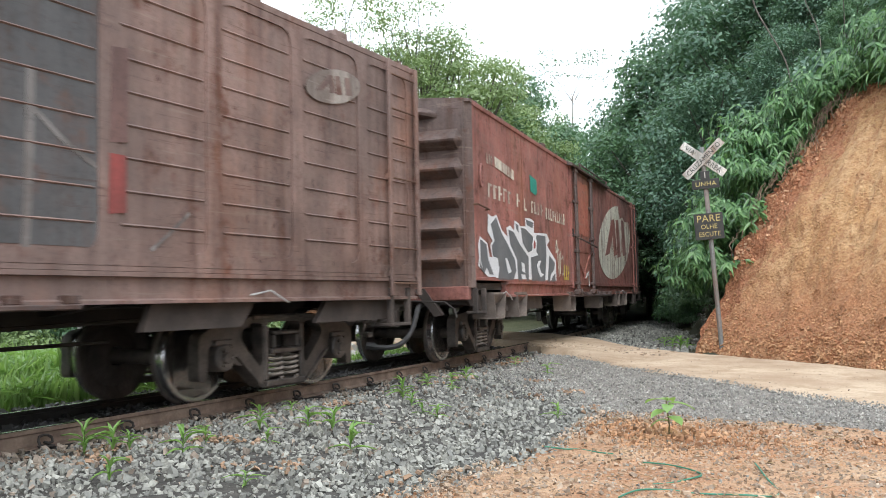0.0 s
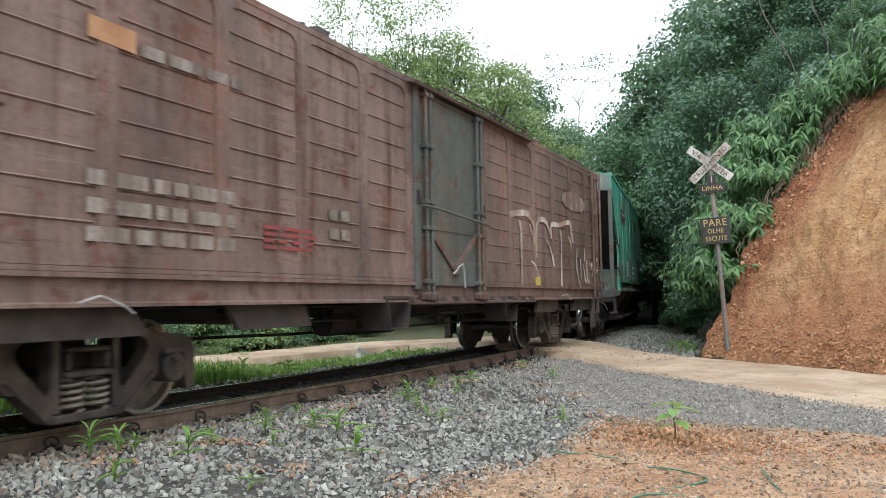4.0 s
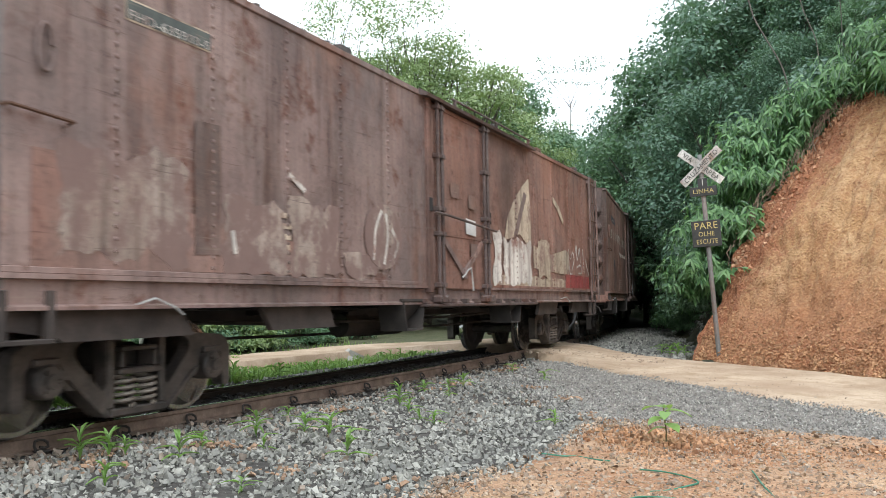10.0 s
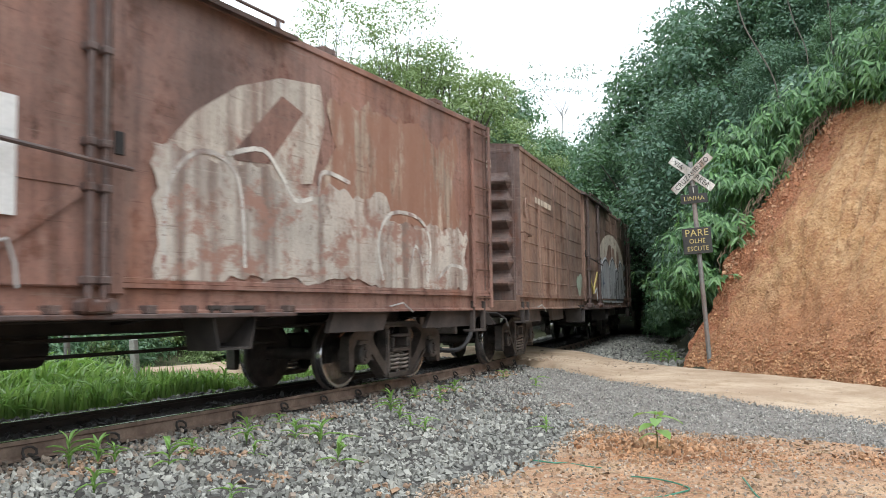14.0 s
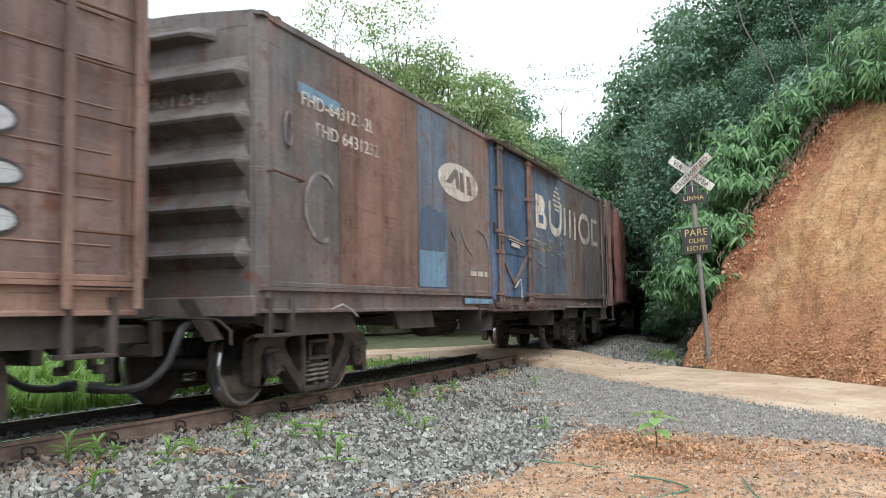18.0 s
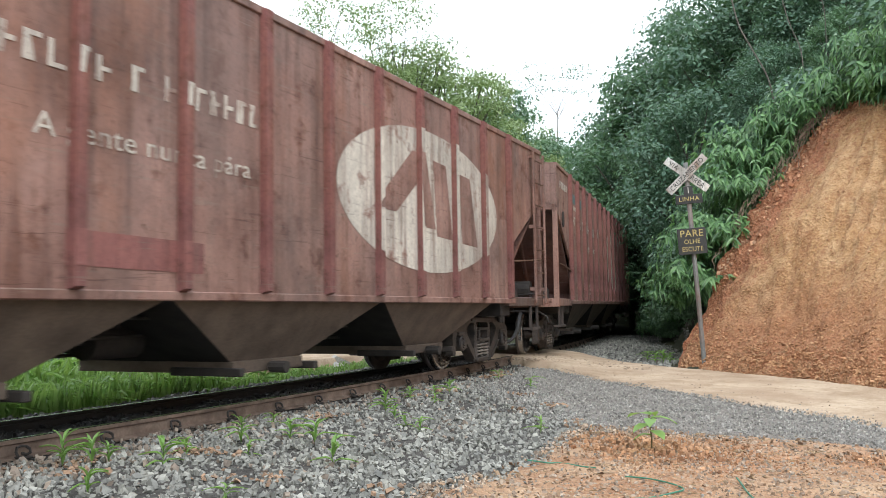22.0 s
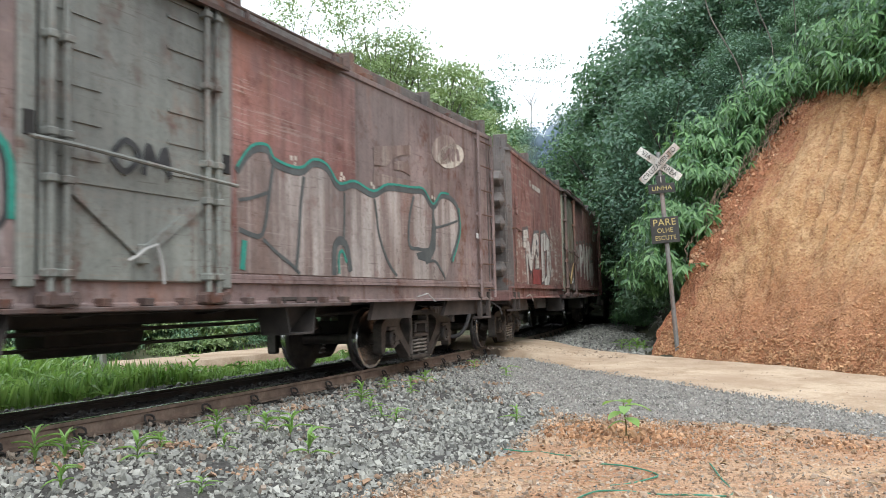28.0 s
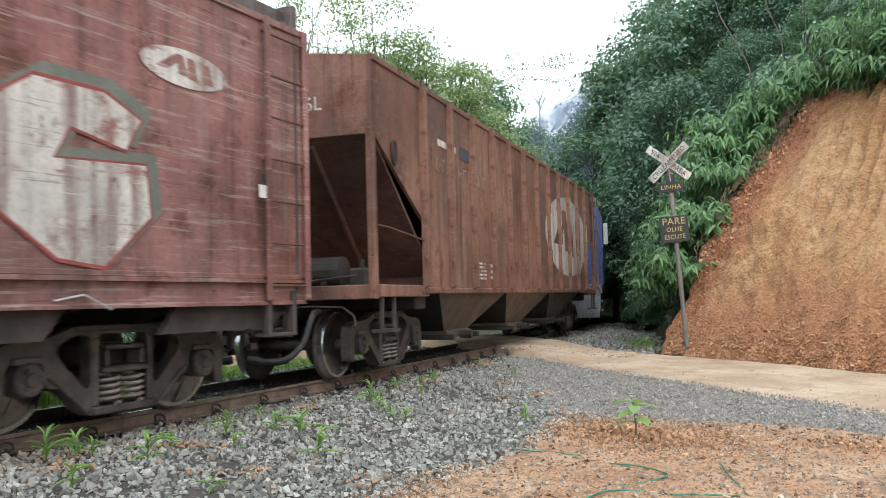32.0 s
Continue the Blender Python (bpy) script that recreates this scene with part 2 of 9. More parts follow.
STEEL = plain("dirty_cast_steel", (0.042, 0.036, 0.033), (0.145, 0.118, 0.10), 5, 0.55, 0.15, 0.35)
DUSTY_DARK = plain("dusty_dark_plate", (0.04, 0.032, 0.028), (0.10, 0.078, 0.067), 3, 0.8)
UNDER = plain("grimy_underframe", (0.024, 0.021, 0.019), (0.066, 0.054, 0.047), 3, 0.75)
# black for sooty parts, and for shade put into the colour
DARK = plain("soot_and_shade_black", (0.012, 0.012, 0.012), (0.03, 0.027, 0.025), 4, 0.85)
TYRE = plain("worn_wheel_steel", (0.42, 0.41, 0.41), (0.60, 0.59, 0.58), 8, 0.2, 0.9, 0.1)
SPRING = plain("dusty_spring_steel", (0.19, 0.16, 0.135), (0.36, 0.31, 0.26), 9, 0.55, 0.2)
RUST = plain("rusty_steel", (0.085, 0.042, 0.027), (0.16, 0.085, 0.05), 7, 0.8, 0.1)
RAIL_SIDE = plain("rusty_rail", (0.155, 0.105, 0.078), (0.30, 0.218, 0.165), 6, 0.8)
RAIL_TOP = plain("polished_rail_head", (0.42, 0.42, 0.43), (0.6, 0.6, 0.61), 6, 0.22, 1.0, 0.05)
HOSE = plain("air_hose_rubber", (0.03, 0.03, 0.03), (0.065, 0.062, 0.06), 12, 0.6)
PALE = plain("pale_tie_strap", (0.36, 0.36, 0.35), (0.5, 0.5, 0.48), 9, 0.6)
BALLAST = plain("crushed_stone", (0.196, 0.198, 0.180), (0.42, 0.418, 0.376), 5, 0.8, 0, 0.3, 0.01, 30, "Object", 0.32)
# the train's shadow, put into the stone's own colour
TRAIN_SHADE = plain("train_shaded_stone", (0.02, 0.02, 0.02), (0.05, 0.047, 0.044), 5, 0.6, 0, 0.3, 0.01, 30, "Object", 0.4)
BALLAST_BED = plain("stone_bed", (0.036, 0.034, 0.03), (0.105, 0.097, 0.086), 14, 0.95, 0, 0.6, 0.03)
EARTH, nt_, b_ = node_mat("orange_earth", 0.95)
c_ = coords(nt_)
e_big, e_mid, e_fine, e_grit = nz(nt_, c_, 1.3, 6), nz(nt_, c_, 5.5, 8, rough=.7), nz(nt_, c_, 34, 5), nz(nt_, c_, 90, 3)
col_ = ramp(nt_, e_big, (0.36, (0.40, 0.225, 0.118)), (0.64, (0.58, 0.385, 0.232)))
col_ = mixc(nt_, ramp(nt_, e_mid, (0.50, 0.0), (0.64, 0.85)), col_, (0.225, 0.13, 0.078))
col_ = mixc(nt_, ramp(nt_, e_fine, (0.50, 0.0), (0.66, 0.55)), col_, (0.62, 0.49, 0.36))
e_or = nz(nt_, c_, 0.8, 8, shift=(4, 2, 0), rough=.68)
col_ = mixc(nt_, ramp(nt_, e_or, (0.46, 0.0), (0.58, 0.6)), col_, mixc(nt_, ramp(nt_, e_fine, (.38, 0.0), (.6, 1.0)), (0.30, 0.125, 0.055), (0.50, 0.255, 0.13)))
col_ = mixc(nt_, ramp(nt_, e_grit, (0.36, 0.55), (0.52, 0.0)), col_, (0.17, 0.10, 0.06))
nt_.links.new(col_, b_.inputs["Base Color"])
bump(nt_, b_, mixc(nt_, 0.5, e_mid, e_fine), 1.0, 0.06)
CLAY = plain("loose_earth_clods", (0.38, 0.19, 0.095), (0.56, 0.34, 0.19), 4, 0.95, 0, 0.4, 0.02, 20, "Object", 0.3)
ROAD, nt_, b_ = node_mat("dusty_tan_road", 0.92)
c_ = coords(nt_)
r_big, r_mid, r_fine = nz(nt_, c_, 0.7, 6), nz(nt_, c_, 2.2, 9, rough=.74), nz(nt_, c_, 26, 7, rough=.75)
col_ = ramp(nt_, r_big, (0.36, (0.39, 0.28, 0.188)), (0.64, (0.56, 0.44, 0.315)))
col_ = mixc(nt_, ramp(nt_, r_mid, (0.46, 0.0), (0.62, 0.75)), col_, (0.33, 0.23, 0.14))
col_ = mixc(nt_, ramp(nt_, r_fine, (0.32, 0.5), (0.5, 0.0)), col_, (0.25, 0.19, 0.13))
col_ = mixc(nt_, ramp(nt_, r_fine, (0.58, 0.0), (0.72, 0.4)), col_, (0.68, 0.61, 0.50))
nt_.links.new(col_, b_.inputs["Base Color"])
bump(nt_, b_, mixc(nt_, 0.5, r_mid, r_fine), 0.6, 0.03)
FINE = plain("fine_grey_gravel", (0.14, 0.128, 0.112), (0.33, 0.30, 0.262), 22, 0.95, 0, 0.7, 0.02, 70)

# ------------------------------------------------------------------ the lie of the land
FOOT, FOOT_D, FOOT_N = Vector((-0.87, 16.5)), Vector((0.742, -0.671)), Vector((0.671, 0.742))


def smooth01(x):
    x = min(1.0, max(0.0, x))
    return x * x * (3 - 2 * x)


def slope_foot(s):
    """How far from the track the wooded slope begins."""
    return float(np.interp(s, [5, 8, 10, 12, 16, 40, 60], [4.2, 3.7, 3.35, 3.1, 2.85, 3.0, 3.4]))


def hill_in(x, y):
    """Metres into the hill on the right (negative outside), and whether the cut earth face is the nearer side."""
    q = (Vector((x, y)) - FOOT).dot(FOOT_N)
    s, e = track_sa(x, y)
    w = e - slope_foot(s) + 0.3 * noise.noise((s * .15, 3.0, 0))
    return min(q, w), q <= w


def ground_z(x, y):
    s, e = track_sa(x, y)
    if e >= 0:
        z = -0.175 - 0.03 * smooth01((e - 1.0) / 2.0) - 0.032 * (1 - smooth01((e - 0.75) / 0.7))
        w, cut = hill_in(x, y)
        if w > 0:
            z += 1.7 * min(w, 3.0) + 0.55 * max(0.0, min(w - 3.0, 30.0))
            if cut and w < 3.4:
                z -= 0.9 * smooth01(w / 0.5) * smooth01((3.4 - w) / 0.5)
    else:
        z = -0.175 - 0.2 * smooth01((-e - 1.0) / 1.6)
        z += 0.5 * max(0.0, min(-e - 7.2, 22.0))
    far = max(0.0, math.hypot(x, y - 10) - 60)
    return z + 0.02 * noise.noise((x * 1.3, y * 1.3, 0)) + min(far, 60) * 0.06 * (0.5 + noise.noise((x * .02, y * .02, 5)))


def steps(fine0, fine1, step, far):
    """Coordinates that are close together in the middle and wide apart outside."""
    c = list(np.arange(fine0, fine1, step))
    a, d = fine0, step
    while a > -far:
        d *= 1.35
        a -= d
        c.insert(0, a)
    a, d = fine1, step
    while a < far:
        c.append(a)
        d *= 1.35
        a += d
    return c


def sheet(name, xs, ys, zf, mat):
    verts = [(x, y, zf(x, y)) for y in ys for x in xs]
    n = len(xs)
    faces = [(j * n + i, j * n + i + 1, (j + 1) * n + i + 1, (j + 1) * n + i) for j in range(len(ys) - 1) for i in range(n - 1)]
    return new(name, raw_mesh(name, verts, faces, mat, True))


def ribbon(name, left, right, n_across, zf, mat, rough=0.0, lift=0.0, tuck=False):
    """A strip between two lines of (x, y) points of equal number; tuck: its edges go down into the ground."""
    rows = []
    for (a, b), (c, d) in zip(left, right):
        row = []
        for k in range(n_across + 1):
            f = k / n_across
            x, y = a + (c - a) * f, b + (d - b) * f
            rim = k in (0, n_across)
            edge = (0.24 if tuck else 0.12) * noise.noise((x * 2.3, y * 2.3, 7)) if rim else 0.0
            z = zf(x, y) + lift + rough * noise.noise((x * 2, y * 2, 1)) - (0.03 if rim else 0.0)
            row.append((x + edge, y + edge, ground_z(x, y) - 0.01 if rim and tuck else z))
        rows.append(row)
    verts = [p for r in rows for p in r]
    n = n_across + 1
    faces = [(j * n + i, j * n + i + 1, (j + 1) * n + i + 1, (j + 1) * n + i) for j in range(len(rows) - 1) for i in range(n - 1)]
    return new(name, raw_mesh(name, verts, faces, mat, True))


def spline(pts, per=8):
    """A smooth line through points."""
    out = []
    p = [pts[0], *pts, pts[-1]]
    for i in range(1, len(p) - 2):
        a, b, c, d = (Vector(q) for q in p[i - 1:i + 3])
        for k in range(per):
            t = k / per
            out.append(tuple(0.5 * ((2 * b) + (c - a) * t + (2 * a - 5 * b + 4 * c - d) * t * t + (3 * b - a - 3 * c + d) * t ** 3)))
    out.append(tuple(pts[-1]))
    return out


WOODFLOOR = plain("forest_floor", (0.03, 0.035, 0.018), (0.075, 0.07, 0.035), 1.2, 0.95, 0, 0.8, 0.06, 14)
ground = sheet("ground", steps(-14, 6, 0.4, 900), steps(-3, 44, 0.45, 900), ground_z, WOODFLOOR)
tagged(ground, "dark earth and leaf litter with a wooded slope", "ground", kind="structure")


# grass verge beyond the track
GRASSBED = plain("grassy_soil", (0.07, 0.085, 0.035), (0.15, 0.15, 0.085), 2.5, 0.95, 0, 0.8, 0.05, 20)
line_a = [tuple(track(s, -1.55).xy) for s in range(-16, 34, 2)]
line_b = [tuple(track(s, -8.6).xy) for s in range(-16, 34, 2)]
verge = ribbon("verge", line_a, line_b, 12, ground_z, GRASSBED, 0.02, 0.03)
tagged(verge, "weedy green verge beside the track", "verge", kind="structure")

# ballast bed under and beside the rails
bed_a = [tuple(track(s, -1.75).xy) for s in range(-20, 80, 1)]
bed_b = [tuple(track(s, 5.6 - 2.4 * smooth01((s - 1) / 5) - 1.0 * smooth01((s - 7) / 6)).xy) for s in range(-20, 80, 1)]
bed = ribbon("ballast_bed", bed_a, bed_b, 14, ground_z, BALLAST_BED, 0.02, 0.02)
tagged(bed, "grey crushed stone bed of the railway", "ballast bed", kind="structure")

# bare orange earth in the foreground and a strip of fine gravel behind it
dirt_a = spline([(-3.4, -6.0), (-2.9, 1.0), (-2.45, 3.6), (-2.15, 5.0), (-1.85, 6.4), (-1.85, 7.6), (-1.15, 8.35), (-0.1, 8.3), (0.66, 8.0), (2.6, 6.6)])
dirt_b = spline([(8.0, -7.0), (6.0, -3.0), (6.0, -1.0), (6.0, 0.0), (5.5, 2.0), (5.0, 3.2), (4.6, 4.0), (4.4, 4.6), (4.3, 5.0), (4.3, 5.2)])
dirt = ribbon("dirt_patch", dirt_a, dirt_b, 34, ground_z, EARTH, 0.022, 0.055)
tagged(dirt, "bare orange earth with pebbles and twigs", "dirt", kind="structure")
grav_a = spline([(-3.0, 10.6), (-2.4, 9.4), (-2.0, 8.2), (-1.4, 7.6), (-0.6, 7.4), (0.3, 7.2), (1.4, 6.6), (3.2, 5.2)])
grav_b = spline([(-5.0, 15.9), (-3.9, 14.8), (-2.6, 13.3), (-1.6, 12.3), (-0.8, 11.4), (-0.1, 10.7), (0.8, 9.75), (3.6, 6.9)])
fine_gravel = ribbon("gravel_shoulder", grav_a, grav_b, 16, ground_z, FINE, 0.012, 0.035)
tagged(fine_gravel, "shoulder of fine grey gravel beside the road", "gravel", kind="structure")


def road_z(x, y):
    s, e = track_sa(x, y)
    return -0.165 + 0.125 * (1 - smooth01((abs(e) - 0.9) / 2.4))


road_a = spline([(9.0, 1.5), (3.6, 6.8), (0.79, 9.61), (-0.74, 11.2), (-2.47, 13.0), (-3.74, 14.5), (-4.86, 15.8), (-6.0, 16.8), (-7.4, 17.3), (-8.6, 16.6), (-9.0, 14.4), (-9.4, 12.0), (-10.6, 9.0)])
road_b = spline([(13.5, 4.5), (4.6, 11.0), (1.17, 14.2), (-0.35, 15.65), (-1.9, 16.8), (-3.33, 17.7), (-4.93, 19.4), (-6.2, 20.6), (-8.5, 20.9), (-10.2, 18.6), (-10.4, 15.2), (-10.8, 12.2), (-12.2, 8.4)])
road = ribbon("road", road_a, road_b, 14, road_z, ROAD, 0.02, 0.02, True)
tagged(road, "dusty tan unpaved road over the crossing", "road", kind="structure")

# the cut bank: a steep face of orange earth, scored from top to bottom
BANK, nt_, b_ = node_mat("cut_earth_face", 0.95)
c_ = coords(nt_)
n_big, n_mid, n_fine = nz(nt_, c_, 0.55, 5), nz(nt_, c_, 3.2, 7, rough=0.65), nz(nt_, c_, 22, 5)
n_score = nz(nt_, c_, 1.0, 4, stretch=(5.2, 5.2, 0.3), rough=.62)
col_ = ramp(nt_, n_big, (0.34, (0.385, 0.195, 0.082)), (0.5, (0.505, 0.295, 0.134)), (0.66, (0.60, 0.385, 0.198)))
col_ = mixc(nt_, ramp(nt_, n_mid, (0.5, 0.0), (0.72, 0.6)), col_, (0.27, 0.10, 0.042))
col_ = mixc(nt_, ramp(nt_, n_score, (0.34, 0.55), (0.52, 0.0)), col_, (0.40, 0.185, 0.08))
col_ = mixc(nt_, ramp(nt_, n_score, (0.56, 0.0), (0.70, 0.35)), col_, (0.70, 0.49, 0.28))
n_chunk = nz(nt_, c_, 9, 8, stretch=(1, 1, 1.5), rough=.72)
col_ = mixc(nt_, ramp(nt_, n_chunk, (0.38, 0.6), (0.48, 0.0)), col_, (0.24, 0.095, 0.04))
col_ = mixc(nt_, ramp(nt_, n_chunk, (0.56, 0.0), (0.66, 0.55)), col_, (0.68, 0.46, 0.26))
col_ = mixc(nt_, ramp(nt_, n_fine, (0.3, 0.35), (0.6, 0.0)), col_, (0.18, 0.08, 0.04))
nt_.links.new(col_, b_.inputs["Base Color"])
# redder, freshly broken clay towards the wooded edge and along the foot
g_pos = nt_.nodes.new("ShaderNodeNewGeometry").outputs["Position"]
g_dot = nt_.nodes.new("ShaderNodeVectorMath")
g_dot.operation = "DOT_PRODUCT"
g_dot.inputs[1].default_value = (FOOT_D.x, FOOT_D.y, -0.27)
nt_.links.new(g_pos, g_dot.inputs[0])
g_add = nt_.nodes.new("ShaderNodeMath")
g_add.operation = "MULTIPLY_ADD"
g_add.inputs[1].default_value, g_add.inputs[2].default_value = 2.6, -FOOT.dot(FOOT_D) + 0.25
nt_.links.new(n_mid, g_add.inputs[0])
g_sum = nt_.nodes.new("ShaderNodeMath")
nt_.links.new(g_dot.outputs["Value"], g_sum.inputs[0])
nt_.links.new(g_add.outputs[0], g_sum.inputs[1])
red_ = ramp(nt_, g_sum.outputs[0], (0.05, 0.95), (0.55, 0.0))
g_xyz = nt_.nodes.new("ShaderNodeSeparateXYZ")
nt_.links.new(g_pos, g_xyz.inputs[0])
g_low = nt_.nodes.new("ShaderNodeMath")
g_low.operation = "MULTIPLY_ADD"
g_low.inputs[1].default_value = 1.8
nt_.links.new(n_mid, g_low.inputs[0])
nt_.links.new(g_xyz.outputs[2], g_low.inputs[2])
g_map = nt_.nodes.new("ShaderNodeMath")
g_map.operation = "MULTIPLY"
g_map.inputs[1].default_value = 0.3
nt_.links.new(g_low.outputs[0], g_map.inputs[0])
red_ = mixc(nt_, 1.0, red_, ramp(nt_, g_map.outputs[0], (0.36, 0.75), (0.80, 0.0)), "LIGHTEN")
col_ = mixc(nt_, red_, col_, mixc(nt_, ramp(nt_, n_fine, (.35, 0.0), (.65, 1.0)), (0.21, 0.068, 0.032), (0.42, 0.18, 0.09)))
n_grit = nz(nt_, c_, 60, 4)
col_ = mixc(nt_, ramp(nt_, n_grit, (0.55, 0.0), (0.7, 0.5)), col_, (0.66, 0.47, 0.29))
nt_.links.new(col_, b_.inputs["Base Color"])
bump(nt_, b_, mixc(nt_, 0.5, n_mid, n_fine), 1.0, 0.13)


def bank_point(a, q):
    """a along the foot, q up the slope in plan metres."""
    lump = 0.16 * noise.noise((a * .55, q * .9, 2)) + 0.12 * noise.noise((a * 1.8, q * 2.2, 4)) + 0.07 * noise.noise((a * 5, q * 6, 8)) + 0.03 * noise.noise((a * 14, q * 16, 3))
    scratch = 0.07 * math.sin(a * 19 + 2.5 * noise.noise((a * .7, 1, 3))) * smooth01((q - 1.0) / .5) * smooth01((a - 0.2) / 1.0)
    toe = 0.22 * (1 - smooth01(q / 0.7))
    x, y = FOOT + FOOT_D * a + FOOT_N * (q - toe - (lump + scratch) * 0.85)
    z = -0.21 + 1.74 * q + (lump + scratch) * 0.5 - 0.25 * smooth01((q - 2.7) / .6)
    return x, y, z


def bank_edge(q):
    """Where the bare face ends at the wood, q up the slope."""
    return float(np.interp(q, [0, .25, .6, 1.1, 1.4, 1.8, 2.25, 2.5, 2.95, 3.3], [-1.4, -1.75, -1.8, -1.75, -1.55, -1.4, -1.2, -1.06, -.7, -.3]))


bank_v, bank_f = [], []
NA, NQ = 280, 110
for j in range(NQ + 1):
    for i in range(NA + 1):
        q = -0.02 + 3.25 * j / NQ
        left = bank_edge(q) + 0.16 * noise.noise((q * 2.2, 5, 1)) + 0.09 * noise.noise((q * 7, 2, 1))
        bank_v.append(bank_point(left + (12.0 - left) * (i / NA) ** 1.25, q))
for j in range(NQ):
    for i in range(NA):
        k = j * (NA + 1) + i
        bank_f.append((k, k + 1, k + NA + 2, k + NA + 1))
bank = new("earth_bank", raw_mesh("earth_bank", bank_v, bank_f, BANK, True))
tagged(bank, "steep freshly cut bank of orange clay", "bank", kind="structure")

# ------------------------------------------------------------------ rails
rails = thing("railway_track", "metre-gauge railway track on crushed stone", "railway track", kind="structure")
S0, S1, DS = -30.0, 95.0, 1.0


def along(profile, e0, name, mat, parent, label=""):
    """A rail section (across, up) carried along the arc."""
    n = len(profile)
    k = int((S1 - S0) / DS) + 1
    verts = [tuple(track(S0 + i * DS, e0 + a, z - .036)) for i in range(k) for a, z in profile]
    faces = [(i * n + j, i * n + (j + 1) % n, (i + 1) * n + (j + 1) % n, (i + 1) * n + j) for i in range(k - 1) for j in range(n)]
    me = raw_mesh(name, verts, faces, mat)
    ob = new(name, me)
    ob.parent = parent
    if label:
        tagged(ob, label)
    return ob


# far rail darkened in colour for the shade beneath the train
RAIL_DARK = plain("train_shaded_rail", (0.012, 0.011, 0.01), (0.03, 0.026, 0.022), 6, 0.6)
RAIL = [(-.065, -.155), (.065, -.155), (.065, -.142), (.012, -.125), (.009, -.045), (.033, -.035), (.034, -.004), (-.034, -.004), (-.033, -.035), (-.009, -.045), (-.012, -.125), (-.065, -.142)]
HEAD = [(-.030, -.0035), (.030, -.0035), (.026, .0), (-.026, .0)]
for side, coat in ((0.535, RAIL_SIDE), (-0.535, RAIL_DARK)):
    r_ = along(RAIL, side, "rail", coat, rails, "rusty brown steel rail" if side > 0 else "steel rail coloured dark as in the train's shadow")
    along(HEAD, side, "rail_head", RAIL_TOP, r_, "polished running surface")
# sleepers take the same painted shade as the far rail
sleeper = Shape().box(-1.0, 1.0, -.1, .1, -.30, -.162, .015).mesh("sleeper", plain("train_shaded_sleeper", (.025, .022, .02), (.06, .05, .043), 6, .8))
for i in range(62):
    s = -12.4 + i * 0.8
    ob = new("sleeper", sleeper)
    ob.parent = rails
    ob.matrix_local = Matrix.Translation(track(s, 0, -.036)) @ Matrix.Rotation(s / RADIUS, 4, "Z") @ Matrix.Rotation(-CANT, 4, "Y")
clip_shape = Shape().box(.035, .12, -.06, .06, -.15, -.13, .01)
clip_shape.pipe([(.10, -.06, -.13), (.075, -.062, -.09), (.06, -.045, -.062), (.055, -.01, -.055), (.06, .03, -.06), (.075, .055, -.08), (.09, .05, -.11), (.085, .02, -.118), (.075, -.015, -.105)], .011, 6)
clip_me = clip_shape.mesh("rail_clip", UNDER)
for i in range(34):
    s = -9.6 + i * 0.8
    ob = new("rail_clip", clip_me)
    ob.parent = rails
    ob.matrix_local = Matrix.Translation(track(s, .535, -.036)) @ Matrix.Rotation(s / RADIUS + random.uniform(-.1, .1), 4, "Z")

# ------------------------------------------------------------------ crossing sign
GREY = painted("weathered_grey_post", (0.23, 0.25, 0.24), (0.31, 0.32, 0.30), (0.14, 0.10, 0.07), 0.35, 2.0, gain=1.0)
SIGN_WHITE = painted("weathered_white_board", (0.62, 0.61, 0.55), (0.5, 0.48, 0.42), (0.22, 0.17, 0.12), 0.34, 7.0, gain=1.1)
SIGN_BLACK = plain("black_sign_board", (0.018, 0.018, 0.017), (0.045, 0.043, 0.038), 7, 0.6)
LETTER_Y = plain("yellow_lettering", (0.46, 0.35, 0.12), (0.58, 0.46, 0.17), 12, 0.7)
LETTER_K = plain("black_lettering", (0.02, 0.02, 0.02), (0.045, 0.045, 0.04), 12, 0.7)


def letters(name, text, size, mat, parent, m, width=1.0, label="", thick=0.0015):
    """Words in the built-in font as a thin mesh, centred, in the plane x right, z up at m."""
    cu = bpy.data.curves.new(name, "FONT")
    cu.body, cu.size, cu.extrude, cu.align_x, cu.align_y, cu.resolution_u = text, size, thick, "CENTER", "CENTER", 3
    cu.space_character = 1.05
    tmp = bpy.data.objects.new(name, cu)
    scene.collection.objects.link(tmp)
    me = bpy.data.meshes.new_from_object(tmp.evaluated_get(bpy.context.evaluated_depsgraph_get()))
    bpy.data.objects.remove(tmp)
    bpy.data.curves.remove(cu)
    me.transform(m @ Matrix.Rotation(radians(90), 4, "X") @ Matrix.Diagonal((width, 1, 1, 1)))
    me.materials.clear()
    me.materials.append(mat)
    ob = new(name, me)
    ob.parent = parent
    if label:
        tagged(ob, label)
    return ob


